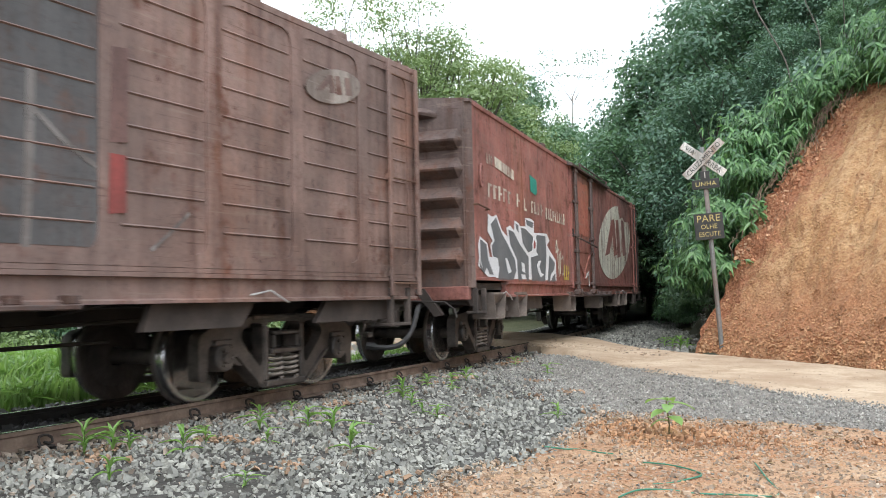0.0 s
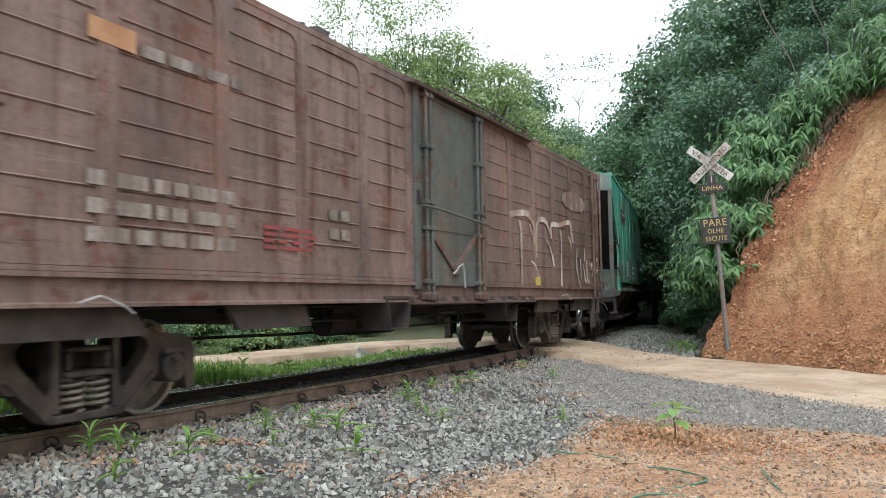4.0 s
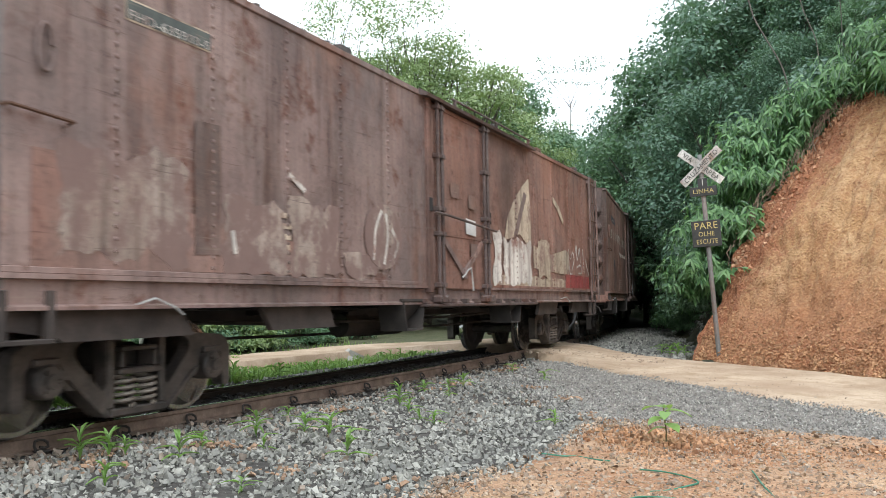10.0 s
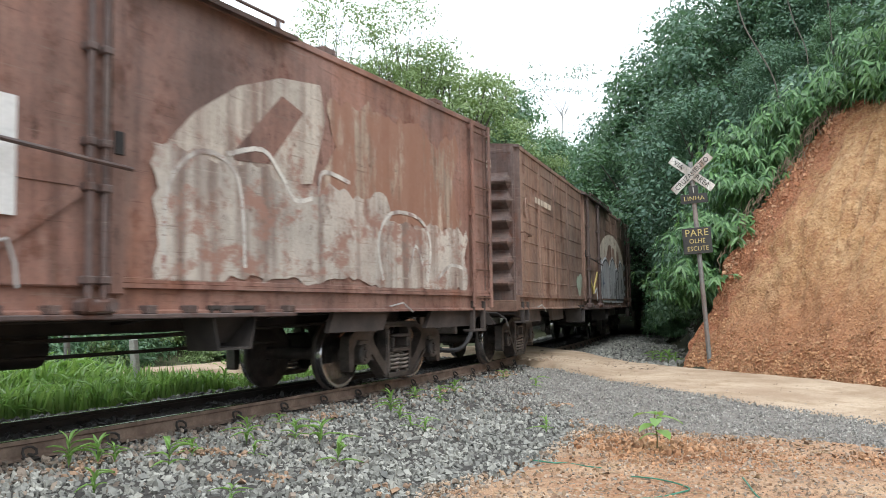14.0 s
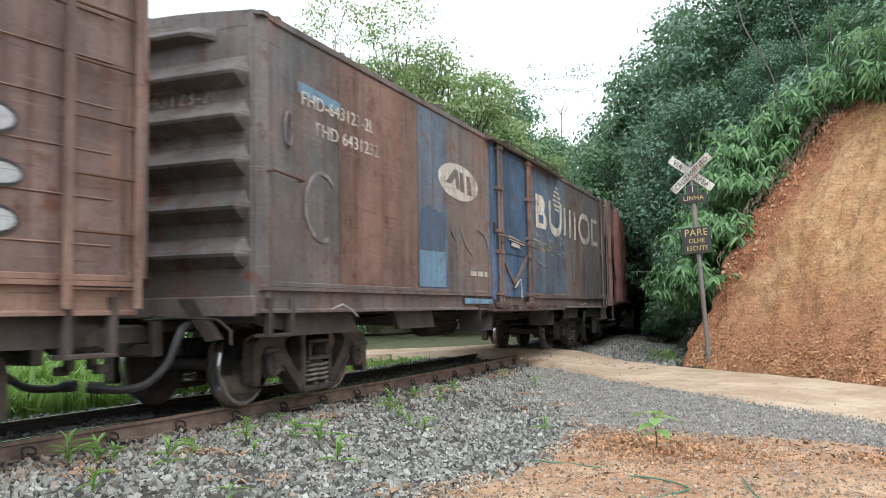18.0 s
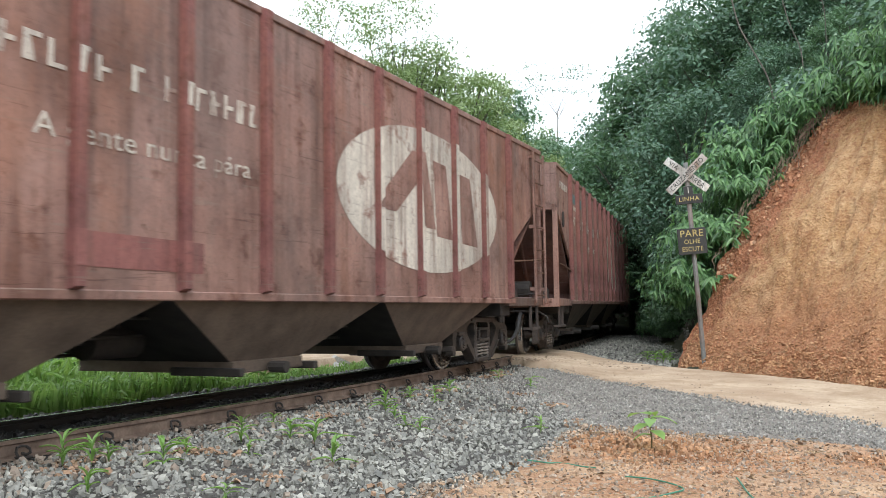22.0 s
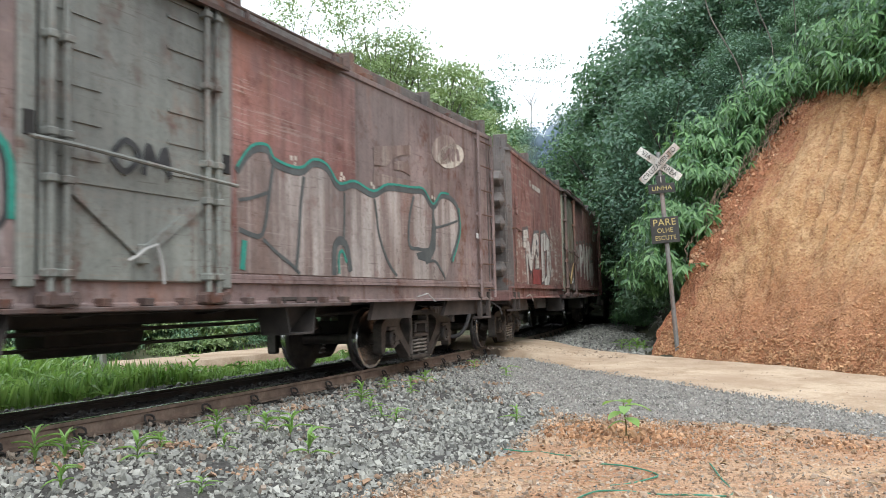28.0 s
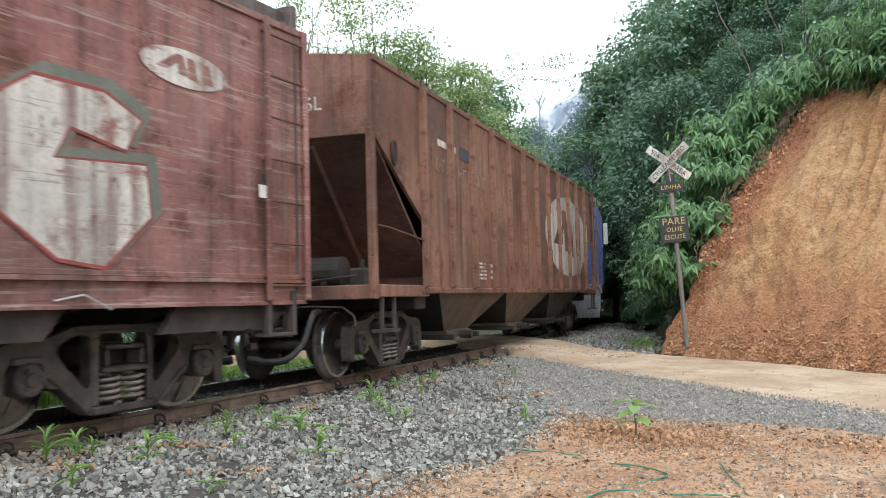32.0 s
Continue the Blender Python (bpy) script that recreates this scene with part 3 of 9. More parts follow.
def crossing_sign(label, lettered):
    sign = thing("crossing_sign", label, "crossing sign", "crossing signs")
    part("post", Shape().pipe([(0, 0, -.3), (0, 0, 1.5), (0, 0, 3.0), (0, 0, 3.94)], .045, 10), GREY, sign, "grey steel post", True)
    for tilt, words, yy in ((-41, "VIA    FÉRREA", -.075), (41, "CRUZAMENTO", -.095)):
        m = Matrix.Translation((0, yy, 3.70)) @ Matrix.Rotation(radians(-tilt), 4, "Y")
        sh = Shape().box(-.485, .485, -.009, .009, -.078, .078, .005)
        sh.v = [tuple(m @ Vector(q)) for q in sh.v]
        bd = part("crossed_board", sh, SIGN_WHITE if lettered else SIGN_BACK, sign, "weathered white board" if lettered else "dark back of a board")
        if lettered:
            letters("lettering", words, .135, LETTER_K, bd, m @ Matrix.Translation((0, -.011, -.005)), 0.94 if "V" in words else 0.88)
    pl = part("small_plate", Shape().box(-.25, .25, -.085, -.065, 3.13, 3.31, .005).box(-.085, .085, -.087, -.067, 3.30, 3.47, .004), SIGN_BLACK, sign, "black plate")
    lo = part("stop_plate", Shape().box(-.28, .25, -.085, -.065, 2.16, 2.66, .005), SIGN_BLACK, sign, "black plate with yellow lettering" if lettered else "black plate")
    if lettered:
        letters("lettering", "LINHA", .118, LETTER_Y, pl, Matrix.Translation((0, -.088, 3.22)), 1.08)
        letters("numeral", "1", .17, SIGN_WHITE, pl, Matrix.Translation((0, -.09, 3.385)))
        letters("lettering", "PARE", .185, LETTER_Y, lo, Matrix.Translation((-.015, -.088, 2.555)), 1.0)
        letters("lettering", "OLHE", .125, LETTER_Y, lo, Matrix.Translation((-.015, -.088, 2.40)), 0.92)
        letters("lettering", "ESCUTE", .125, LETTER_Y, lo, Matrix.Translation((-.015, -.088, 2.255)), 0.88)
    for z in (3.70, 3.2, 2.6, 2.22):
        part("bolt", Shape().cyl((0, -.06, z), (0, -.115, z), .014, 6), RUST, sign)
    return sign


SIGN_BACK = plain("dark_sign_back", (0.03, 0.03, 0.03), (0.06, 0.058, 0.053), 7, 0.7)
sign = crossing_sign("leaning railway crossing sign with white crossed boards and black plates", True)
sign.matrix_world = Matrix.Translation((-1.58, 17.0, -0.16)) @ Matrix.Rotation(radians(8), 4, "Z") @ Matrix.Rotation(radians(-4.6), 4, "Y")
FAR_SIGN = (-9.4, 9.05, -0.22)
far_sign = crossing_sign("crossing sign beyond the track, seen from its dark back", False)
far_sign.matrix_world = Matrix.Translation(FAR_SIGN) @ Matrix.Rotation(radians(205), 4, "Z") @ Matrix.Rotation(radians(3), 4, "Y")

# ------------------------------------------------------------------ rolling stock: parts that all wagons share
TRAIN, WHEELS = [], []
SIDE = 1.42          # half the body's width


def two_tone(name, a, mat_a, b, mat_b, smooth=True):
    """One mesh with two materials."""
    n = len(a.f)
    a.add(b.v, b.f)
    me = a.mesh(name, mat_a, smooth)
    me.materials.append(mat_b)
    for p in me.polygons:
        p.material_index = 0 if p.index < n else 1
    return me


def make_wheelset():
    plate, tread = Shape(), Shape()
    plate.lathe([(-.95, .06), (-.95, .075), (.95, .075), (.95, .06)], (0, 0, 0), 12)
    for d in (1, -1):
        prof = [(.48, .30), (.49, .40), (.50, .44), (.52, .445), (.535, .425)]
        tread.lathe([(d * x, r) for x, r in [(.535, .425), (.56, .421), (.605, .418), (.617, .408), (.617, .375)]], (0, 0, 0), 36)
        plate.lathe([(d * x, r) for x, r in [(.617, .375), (.605, .345), (.56, .31), (.545, .17), (.60, .13), (.62, .10), (.46, .10), (.46, .16), (.50, .30), (.475, .36), (.475, .43), (.50, .447), (.525, .44), (.535, .425)]], (0, 0, 0), 36)
    return two_tone("wheelset", plate, STEEL, tread, TYRE)


def cast_plate(outer, holes, a, b):
    """A flat casting with windows: outlines of (y, z), pushed from x = a to x = b."""
    bm = bmesh.new()
    rims = []
    for loop in (outer, *holes):
        vs = [bm.verts.new((a, y, z)) for y, z in loop]
        rims.append(vs)
        for i in range(len(vs)):
            bm.edges.new((vs[i - 1], vs[i]))
    bmesh.ops.triangle_fill(bm, use_beauty=True, use_dissolve=False, edges=bm.edges[:])
    s = Shape()
    bm.verts.index_update()
    v0 = [tuple(v.co) for v in bm.verts]
    n = len(v0)
    f0 = [tuple(v.index for v in f.verts) for f in bm.faces]
    walls = [(r[i - 1].index, r[i].index, r[i].index + n, r[i - 1].index + n) for r in rims for i in range(len(r))]
    s.add(v0 + [(b, y, z) for x, y, z in v0], f0 + [tuple(i + n for i in f[::-1]) for f in f0] + walls)
    bm.free()
    return s


def rounded(pts, r=.03):
    """An outline with its corners cut round."""
    out = []
    for i in range(len(pts)):
        p, a, b = Vector(pts[i]), Vector(pts[i - 1]), Vector(pts[(i + 1) % len(pts)])
        k = min(r, (a - p).length * .45, (b - p).length * .45)
        q0, q1 = p + (a - p).normalized() * k, p + (b - p).normalized() * k
        out += [tuple(q0), tuple((q0 + q1 + p * 2) / 4), tuple(q1)]
    return out


def make_side_frame(d):
    a, b = (.80, .93) if d > 0 else (-.93, -.80)
    half = [(0, .80), (.45, .80), (.72, .715), (1.06, .69), (1.16, .64), (1.19, .56), (1.19, .25), (1.165, .22), (1.105, .22), (1.085, .25), (1.075, .50), (1.02, .56), (.80, .56), (.75, .50), (.745, .39), (.70, .335), (.61, .33), (.39, .115), (.30, .085), (0, .08)]
    outer = rounded(half + [(-y, z) for y, z in half[-2:0:-1]], .025)
    win = [(.325, .72), (.325, .34), (.36, .29), (.60, .53), (.64, .60), (.62, .66), (.46, .73)]
    holes = [rounded(win, .04), rounded([(-y, z) for y, z in win], .04), rounded([(-.25, .155), (.25, .155), (.25, .73), (-.25, .73)], .03)]
    s = cast_plate(outer, holes, a, b)
    # thickened rims, spring seat and the bolster's hollow end
    o = 1 if d > 0 else -1
    for x0, x1, y0, y1, z0, z1 in ((.76, .97, -.31, .31, .09, .155), (.80, .95, -.31, -.25, .155, .70), (.80, .95, .25, .31, .155, .70), (.79, .965, -.47, .47, .755, .805), (.78, .985, -.235, .235, .415, .465), (.78, .975, -.2, .2, .60, .64), (.78, .97, -.2, -.16, .465, .60), (.78, .97, .16, .2, .465, .60)):
        s.box(*sorted((o * x0, o * x1)), y0, y1, z0, z1, .012)
    for k in (1, -1):
        s.box(*sorted((o * .79, o * .97)), *sorted((k * .79, k * 1.02)), .53, .59, .012)
        s.prism([(k * y, z) for y, z in [(.66, .40), (.72, .42), (.40, .135), (.34, .13)]][::k], "x", *sorted((o * .79, o * .96)))
    return s.mesh("side_frame", STEEL)


def make_bearing(d):
    s = Shape()
    s.lathe([(d * .77, .10), (d * .79, .13), (d * .97, .13), (d * .99, .115), (d * .995, .06), (d * 1.02, .05), (d * 1.02, .03)], (0, 0, 0), 14)
    for i in range(3):
        an = i * 2.094
        s.cyl((d * .98, .075 * math.cos(an), .075 * math.sin(an)), (d * 1.015, .075 * math.cos(an), .075 * math.sin(an)), .02, 6)
    return s.mesh("bearing", STEEL, True)


def make_spring():
    pts = []
    for i in range(45):
        an = i / 9 * 2 * math.pi
        pts.append((.092 * math.cos(an), .092 * math.sin(an), .165 + .245 * i / 44))
    return Shape().pipe(pts, .017, 6).mesh("coil_spring", SPRING, True)


ME_WHEELSET, ME_SPRING = make_wheelset(), make_spring()
ME_FRAME = {d: make_side_frame(d) for d in (1, -1)}
ME_BEARING = {d: make_bearing(d) for d in (1, -1)}
ME_BOGIE = Shape().box(-.76, .76, -.2, .2, .45, .66, .03).box(-.3, .3, -.3, .3, .62, .80, .03).box(-.75, .75, -.62, -.55, .34, .44, .02).box(-.75, .75, .55, .62, .34, .44, .02).cyl((0, 0, .6), (0, 0, .9), .2, 12).mesh("bogie", UNDER)
ME_BRAKE = Shape().box(-.05, .05, -.05, .04, -.15, .15, .01).mesh("brake_shoe", UNDER)


def add_bogie(wagon, y, middle, wheelbase=1.8):
    """A three-piece bogie with its wheels, springs and bearings."""
    bog = part("bogie", ME_BOGIE, None, wagon, "grimy cast-steel bogie")
    bog.matrix_local = pose(0, y, -.04)
    for d in (1, -1):
        part("side_frame", ME_FRAME[d], None, bog)
        for k in (-.118, .118):
            sp = part("coil_spring", ME_SPRING, None, bog, "dusty coil spring")
            sp.matrix_local = pose(d * .885, k, 0)
        for k in (-1, 1):
            part("bearing", ME_BEARING[d], None, bog).matrix_local = pose(0, k * wheelbase / 2, .42)
            part("brake_shoe", ME_BRAKE, None, bog).matrix_local = pose(d * .55, k * (wheelbase / 2 - .47), .44)
    for k in (-1, 1):
        ws = part("wheelset", ME_WHEELSET, None, bog, "dark disc wheels with bright worn treads")
        home = pose(0, k * wheelbase / 2, .42)
        ws.matrix_local = home
        WHEELS.append((ws, home, middle + y + k * wheelbase / 2))
    return bog


def make_coupler():
    s = Shape()
    s.box(-.09, .09, -.35, .32, .62, .80, .02)
    s.box(-.16, .16, -.62, -.34, .56, .86, .05)
    s.box(.03, .17, -.80, -.58, .58, .84, .05)
    s.box(-.17, -.06, -.74, -.58, .60, .82, .03)
    s.cyl((.08, -.66, .52), (.08, -.66, .90), .035, 8)
    s.box(-.24, .24, -.05, .05, .5, .62, .02).box(-.3, -.22, -.06, .06, .5, .9, .01).box(.22, .3, -.06, .06, .5, .9, .01)
    s.cyl((-.02, -.5, .42), (-.02, -.5, .58), .05, 8).box(.02, .1, -.55, -.42, .38, .46, .01)
    return s.mesh("coupler", STEEL)


ME_COUPLER = make_coupler()
ME_HOSE = Shape().pipe(spline([(.62, .12, .80), (.64, -.06, .78), (.64, -.16, .66), (.60, -.26, .44), (.50, -.42, .28), (.34, -.56, .25), (.2, -.64, .27)], 3), .036, 8).cyl((.24, -.62, .265), (.12, -.68, .28), .05, 8).mesh("air_hose", HOSE, True)
ME_UNCOUPLE = Shape().pipe([(.2, -.10, .84), (.6, -.12, .86), (1.05, -.12, .84), (1.2, -.14, .74), (1.25, -.2, .62)], .012, 6).mesh("uncoupling_lever", UNDER)
ME_TANK = Shape().cyl((-.55, .25, .62), (-.55, 1.55, .62), .21, 14).cyl((-.55, .2, .62), (-.55, .25, .62), .13, 14, .21).cyl((-.55, 1.55, .62), (-.55, 1.6, .62), .21, 14, .13).box(-.62, -.48, .4, .46, .6, 1.0).box(-.62, -.48, 1.3, 1.36, .6, 1.0).mesh("air_tank", UNDER, True)
ME_BRAKE_CYL = Shape().cyl((.25, -1.7, .64), (.25, -1.1, .64), .16, 12).cyl((.25, -2.3, .64), (.25, -1.7, .64), .025, 6).box(.15, .35, -1.6, -1.2, .7, 1.0).mesh("brake_cylinder", UNDER, True)
ME_PIPES = [Shape().pipe(q, r, 6).mesh("brake_pipe", UNDER) for q, r in (
    ([(.55, -5.6, .78), (.55, -3.4, .70), (.4, -1.0, .68), (.42, 2.0, .69), (.55, 5.5, .78)], .02),
    ([(-.3, -4.2, .55), (-.1, -1.8, .52), (.05, 1.7, .53), (.2, 4.2, .56)], .018),
    ([(.78, -5.2, .88), (.8, 0, .84), (.78, 5.2, .88)], .015))]


def add_running_gear(wagon, length, y_front, y_back, middle, near=None):
    """Bogies, couplers, hoses and brake gear."""
    half = length / 2
    add_bogie(wagon, y_front, middle)
    add_bogie(wagon, y_back, middle)
    for y, turn in ((-half if near is None else near, 0), (half, 180)):
        for nm, me, lab in (("coupler", ME_COUPLER, "cast-steel automatic coupler"), ("air_hose", ME_HOSE, "drooping rubber air hose"), ("uncoupling_lever", ME_UNCOUPLE, "")):
            ob = part(nm, me, None, wagon, lab)
            ob.matrix_local = pose(0, y, 0, 0, 0, turn)
    for nm, me in (("air_tank", ME_TANK), ("brake_cylinder", ME_BRAKE_CYL)):
        part(nm, me, None, wagon)
    for me in ME_PIPES:
        part("brake_pipe", me, None, wagon)


def ladder(wagon, y0, y1, mat, z0=0.93, z1=3.62, x=SIDE + .055, n=8):
    s = Shape()
    for y in (y0, y1):
        s.box(x - .012, x + .02, y - .035, y + .035, z0, z1, .006)
        for z in (z0 + .25, (z0 + z1) / 2, z1 - .1):
            s.box(SIDE - .02, x, y - .03, y + .03, z - .03, z + .03)
    lad = part("ladder", s, mat, wagon)
    me = Shape().cyl((x, y0, 0), (x, y1, 0), .012, 6).mesh("rung", RUST)
    for i in range(n):
        part("rung", me, None, lad).matrix_local = pose(0, 0, z0 + .14 + (z1 - z0 - .3) * i / (n - 1))
    return lad


# ------------------------------------------------------------------ covered goods wagons
def side_wall(wagon, style, posts, y0, y1, d, z0, z1, seams, mat):
    """One side of a covered wagon: a sheet with its posts, ridges or rivets. d: 1 for the right side, -1 for the left."""
    def slab(s, a, b, ya, yb, za, zb, c=0.0):
        x = sorted((d * a, d * b))
        return s.box(x[0], x[1], ya, yb, za, zb, c)
    wall = part("side_wall", slab(Shape(), SIDE - .06, SIDE, y0, y1, z0, z1), mat, wagon)
    part("top_rail", slab(Shape(), SIDE - .01, SIDE + .022, y0, y1, z1 - .07, z1, .008), mat, wall)
    part("bottom_rail", slab(Shape(), SIDE - .01, SIDE + .014, y0, y1, z0, z0 + .045, .005), mat, wall)
    for y in (y0, y1 - .09):
        part("corner_strip", slab(Shape(), SIDE - .01, SIDE + .012, y, y + .09, z0 + .045, z1 - .07, .004), mat, wall)
    edges = [y0 + .09, *posts, y1 - .09]
    wide = {"ribbed": .075, "planked": .05, "riveted": .03}.get(style, .02)
    proud = {"ribbed": .016, "planked": .012, "riveted": .007}.get(style, .005)
    for p in posts if style != "ribbed" else ():
        s = slab(Shape(), SIDE - .01, SIDE + proud, p - wide, p + wide, z0 + .045, z1 - .07, .004)
        if style == "riveted":
            for i in range(27):
                z = z0 + .09 + (z1 - z0 - .2) * i / 26
                s.cyl((d * (SIDE + .004), p, z), (d * (SIDE + .026), p, z), .021, 6, .012)
        part("post", s, mat, wall)
    rows = {"ribbed": 8, "planked": 7}.get(style, 0)
    for a, b in zip(edges, edges[1:]):
        for i in range(rows):
            z = z0 + .25 + (z1 - z0 - .52) * i / (rows - 1) if style != "ribbed" else z0 + .35 + .253 * i
            g = .12 if style == "ribbed" else .14
            part("ridge", Shape().prism([(d * (SIDE - .001), z - .014), (d * (SIDE + .014), z), (d * (SIDE - .001), z + .014)], "y", a + g, b - g), mat, wall)
        if style == "ribbed":
            # a raised frame with round corners about each panel
            hole = rounded(rounded([(a + .085, z0 + .15), (b - .085, z0 + .15), (b - .085, z1 - .15), (a + .085, z1 - .15)], .13), .04)
            part("panel_frame", cast_plate([(a, z0 + .045), (b, z0 + .045), (b, z1 - .07), (a, z1 - .07)], [hole], *sorted((d * (SIDE - .001), d * (SIDE + .016)))), mat, wall)
    for p in seams:
        part("seam", slab(Shape(), SIDE - .01, SIDE + .006, p - .022, p + .022, z0 + .045, z1 - .07), mat, wall)
    return wall


def end_shape(y, out, z0, z1):
    """A pressed-steel end with deep ridges; out: -1 or 1, the way it faces."""
    s = Shape()
    ya, yb = sorted((y, y - out * .05))
    s.box(-SIDE + .07, SIDE - .07, ya, yb, z0, z1)
    for d in (1, -1):
        s.prism([(d * (SIDE - .13), y + out * .008), (d * (SIDE - .10), y + out * .014), (d * (SIDE - .085), y), (d * (SIDE + .008), y - out * .105), (d * (SIDE + .008), y - out * .14), (d * (SIDE - .13), y - out * .14)], "z", z0, z1 + .02)
    # gable
    s.prism([(-SIDE + .09, z1 - .12), (SIDE - .09, z1 - .12), (SIDE - .09, z1 + .02), (SIDE * .5, z1 + .07), (0, z1 + .095), (-SIDE * .5, z1 + .07), (-SIDE + .09, z1 + .02)], "y", y + out * .004, y - out * .05)
    return s


LIPS = (1.42, 1.84, 2.26, 2.67, 3.07)


def add_ridges(wall, y, out, lips, mat, deep=.17, partial=True):
    """Pressed shelves across an end: a lit slope above, a lip, an undercut below; they run out into the corner posts."""
    for z in lips:
        s = Shape()
        x1, x2 = SIDE - .10, SIDE - .17
        v = []
        for x, k in ((-x1, .06), (-x2, 1.0), (x2, 1.0), (x1, .06)):
            dd, low = deep * k, .12 * k + .01
            v += [(x, y - out * .004, z + .17), (x, y + out * dd * .86, z + .035), (x, y + out * dd, z + .005), (x, y + out * dd * .93, z - .025 * k), (x, y - out * .004, z - low)]
        f = [(j * 5 + k, j * 5 + k + 1, j * 5 + k + 6, j * 5 + k + 5) for j in range(3) for k in range(4)]
        s.add(v, f + [(0, 1, 2, 3, 4), (15, 19, 18, 17, 16)])
        part("ridge", s, mat, wall)
    if partial:
        # a short one below the roof's crown
        z, s = lips[-1] + .40, Shape()
        v = []
        for x, k in ((-.95, .1), (-.75, 1.0), (.75, 1.0), (.95, .1)):
            v += [(x, y - out * .004, z + .11), (x, y + out * deep * k, z + .01), (x, y + out * deep * .9 * k, z - .02), (x, y - out * .004, z - .06)]
        f = [(j * 4 + k, j * 4 + k + 1, j * 4 + k + 5, j * 4 + k + 4) for j in range(3) for k in range(3)]
        part("ridge", s.add(v, f + [(0, 1, 2, 3), (12, 15, 14, 13)]), mat, wall)


def arch(x):
    return .10 * (1 - (x / SIDE) ** 2)


def roof_shape(y0, y1, z, ribs=13):
    s = Shape()
    xs = [SIDE * (-1 + 2 * i / 12) * 1.012 for i in range(13)]
    up = [(x, z + arch(min(abs(x), SIDE))) for x in xs]
    s.prism(up + [(x, zz - .04) for x, zz in up[::-1]], "y", y0, y1)
    for i in range(ribs):
        y = y0 + .3 + (y1 - y0 - .6) * i / (ribs - 1)
        s.prism([(x, zz + .025) for x, zz in up] + [(x, zz - .01) for x, zz in up[::-1]], "y", y - .03, y + .03)
    return s


def add_door(wagon, a, b, mat, frame_mat, z0, z1, gauge_mat, diag_mat, upper=True, slats=False):
    """A plug door with its locking rods, bar and braces, and the two tracks on which it slides."""
    x = SIDE + .035
    s = Shape().box(SIDE - .02, x, a + .12, b - .12, z0, z1 - .05, .012)
    s.box(x, x + .012, a + .14, b - .14, z0 + .72, z0 + .75).box(x, x + .012, a + .14, b - .14, z1 - .12, z1 - .08)
    if slats:
        for i in range(6):
            z = z0 + .9 + i * .27
            s.box(x, x + .012, a + .25, a + .25 + .42, z, z + .03).box(x, x + .012, b - .75, b - .3, z, z + .03)
    door = part("door", s, mat, wagon, "plug door with locking rods")
    for y in (a, b):
        part("door_post", Shape().box(SIDE - .03, SIDE + .05, y - .07, y + .07, z0 - .05, z1, .01), mat, wagon)
        # a recess's darkness given by colour; the block itself stands proud
        part("latch_pocket", Shape().box(SIDE + .02, SIDE + .062, y - .045, y + .05, z0 + 1.0, z0 + 1.18, .006), DARK, wagon, "raised block coloured dark like a recessed latch pocket")
    rod_x = x + .055
    for y in (a + .16, a + .30, b - .30, b - .16):
        r = Shape().cyl((rod_x, y, z0 - .14), (rod_x, y, z1 - .02), .026, 8)
        for z in (z0 + .05, z0 + .72, z0 + 1.05, z0 + 1.75, z1 - .12):
            r.box(x - .01, rod_x + .035, y - .045, y + .045, z - .03, z + .03, .008)
        part("locking_rod", r, gauge_mat, door)
    part("door_bar", Shape().pipe([(rod_x + .05, a - .05, z0 + .98), (rod_x + .07, a + .35, z0 + .97), (rod_x + .07, b - .35, z0 + .90), (rod_x + .05, b + .05, z0 + .89)], .018, 7), gauge_mat, door)
    m = (a + b) / 2
    br = Shape()
    for ya in (a + .32, b - .32):
        br.prism([(ya, z0 + .66), (ya + .06 * (1 if ya < m else -1), z0 + .72), (m + .03 * (1 if ya < m else -1), z0 + .24), (m - .05 * (1 if ya < m else -1), z0 + .2)], "x", x + .004, x + .03)
    br.box(x, x + .06, m - .05, m + .05, z0 + .14, z0 + .30, .01)
    part("door_brace", br, diag_mat, door)
    part("tie_strap", Shape().pipe([(x + .08, m - .2, z0 + .16), (x + .09, m - .12, z0 + .2), (x + .085, m - .02, z0 + .26), (x + .09, m + .1, z0 + .30), (x + .08, m + .17, z0 + .14), (x + .08, m + .19, z0 - .02)], .012, 5), PALE, door, "pale strap tied round the lock")
    lo = Shape().box(SIDE - .02, SIDE + .11, a - .25, b + 2.15, z0 - .235, z0 - .195, .008)
    for i in range(11):
        y = a - .2 + (b + 2.1 - a + .2) * i / 10
        lo.box(SIDE - .02, SIDE + .09, y - .05, y + .05, z0 - .195, z0 - .13, .006)
    for y in (a + .23, b - .23):
        lo.box(SIDE + .02, SIDE + .15, y - .16, y + .16, z0 - .19, z0 - .09, .02)
        lo.cyl((SIDE + .04, y - .1, z0 - .13), (SIDE + .16, y - .1, z0 - .13), .05, 10).cyl((SIDE + .04, y + .1, z0 - .13), (SIDE + .16, y + .1, z0 - .13), .05, 10)
    part("door_track", lo, frame_mat, wagon)
    if upper:
        up = Shape().prism([(SIDE, z1 - .03), (SIDE + .14, z1 - .06), (SIDE + .15, z1 - .02), (SIDE + .02, z1 + .05)], "y", a - .25, b + 2.15)
        up.cyl((SIDE + .08, a + .7, z1 + .10), (SIDE + .08, b + 2.0, z1 + .10), .016, 6)
        for y in (a + .8, b + .3, b + 1.9):
            up.box(SIDE + .06, SIDE + .1, y - .02, y + .02, z1, z1 + .1)
        part("door_track", up, frame_mat, wagon)


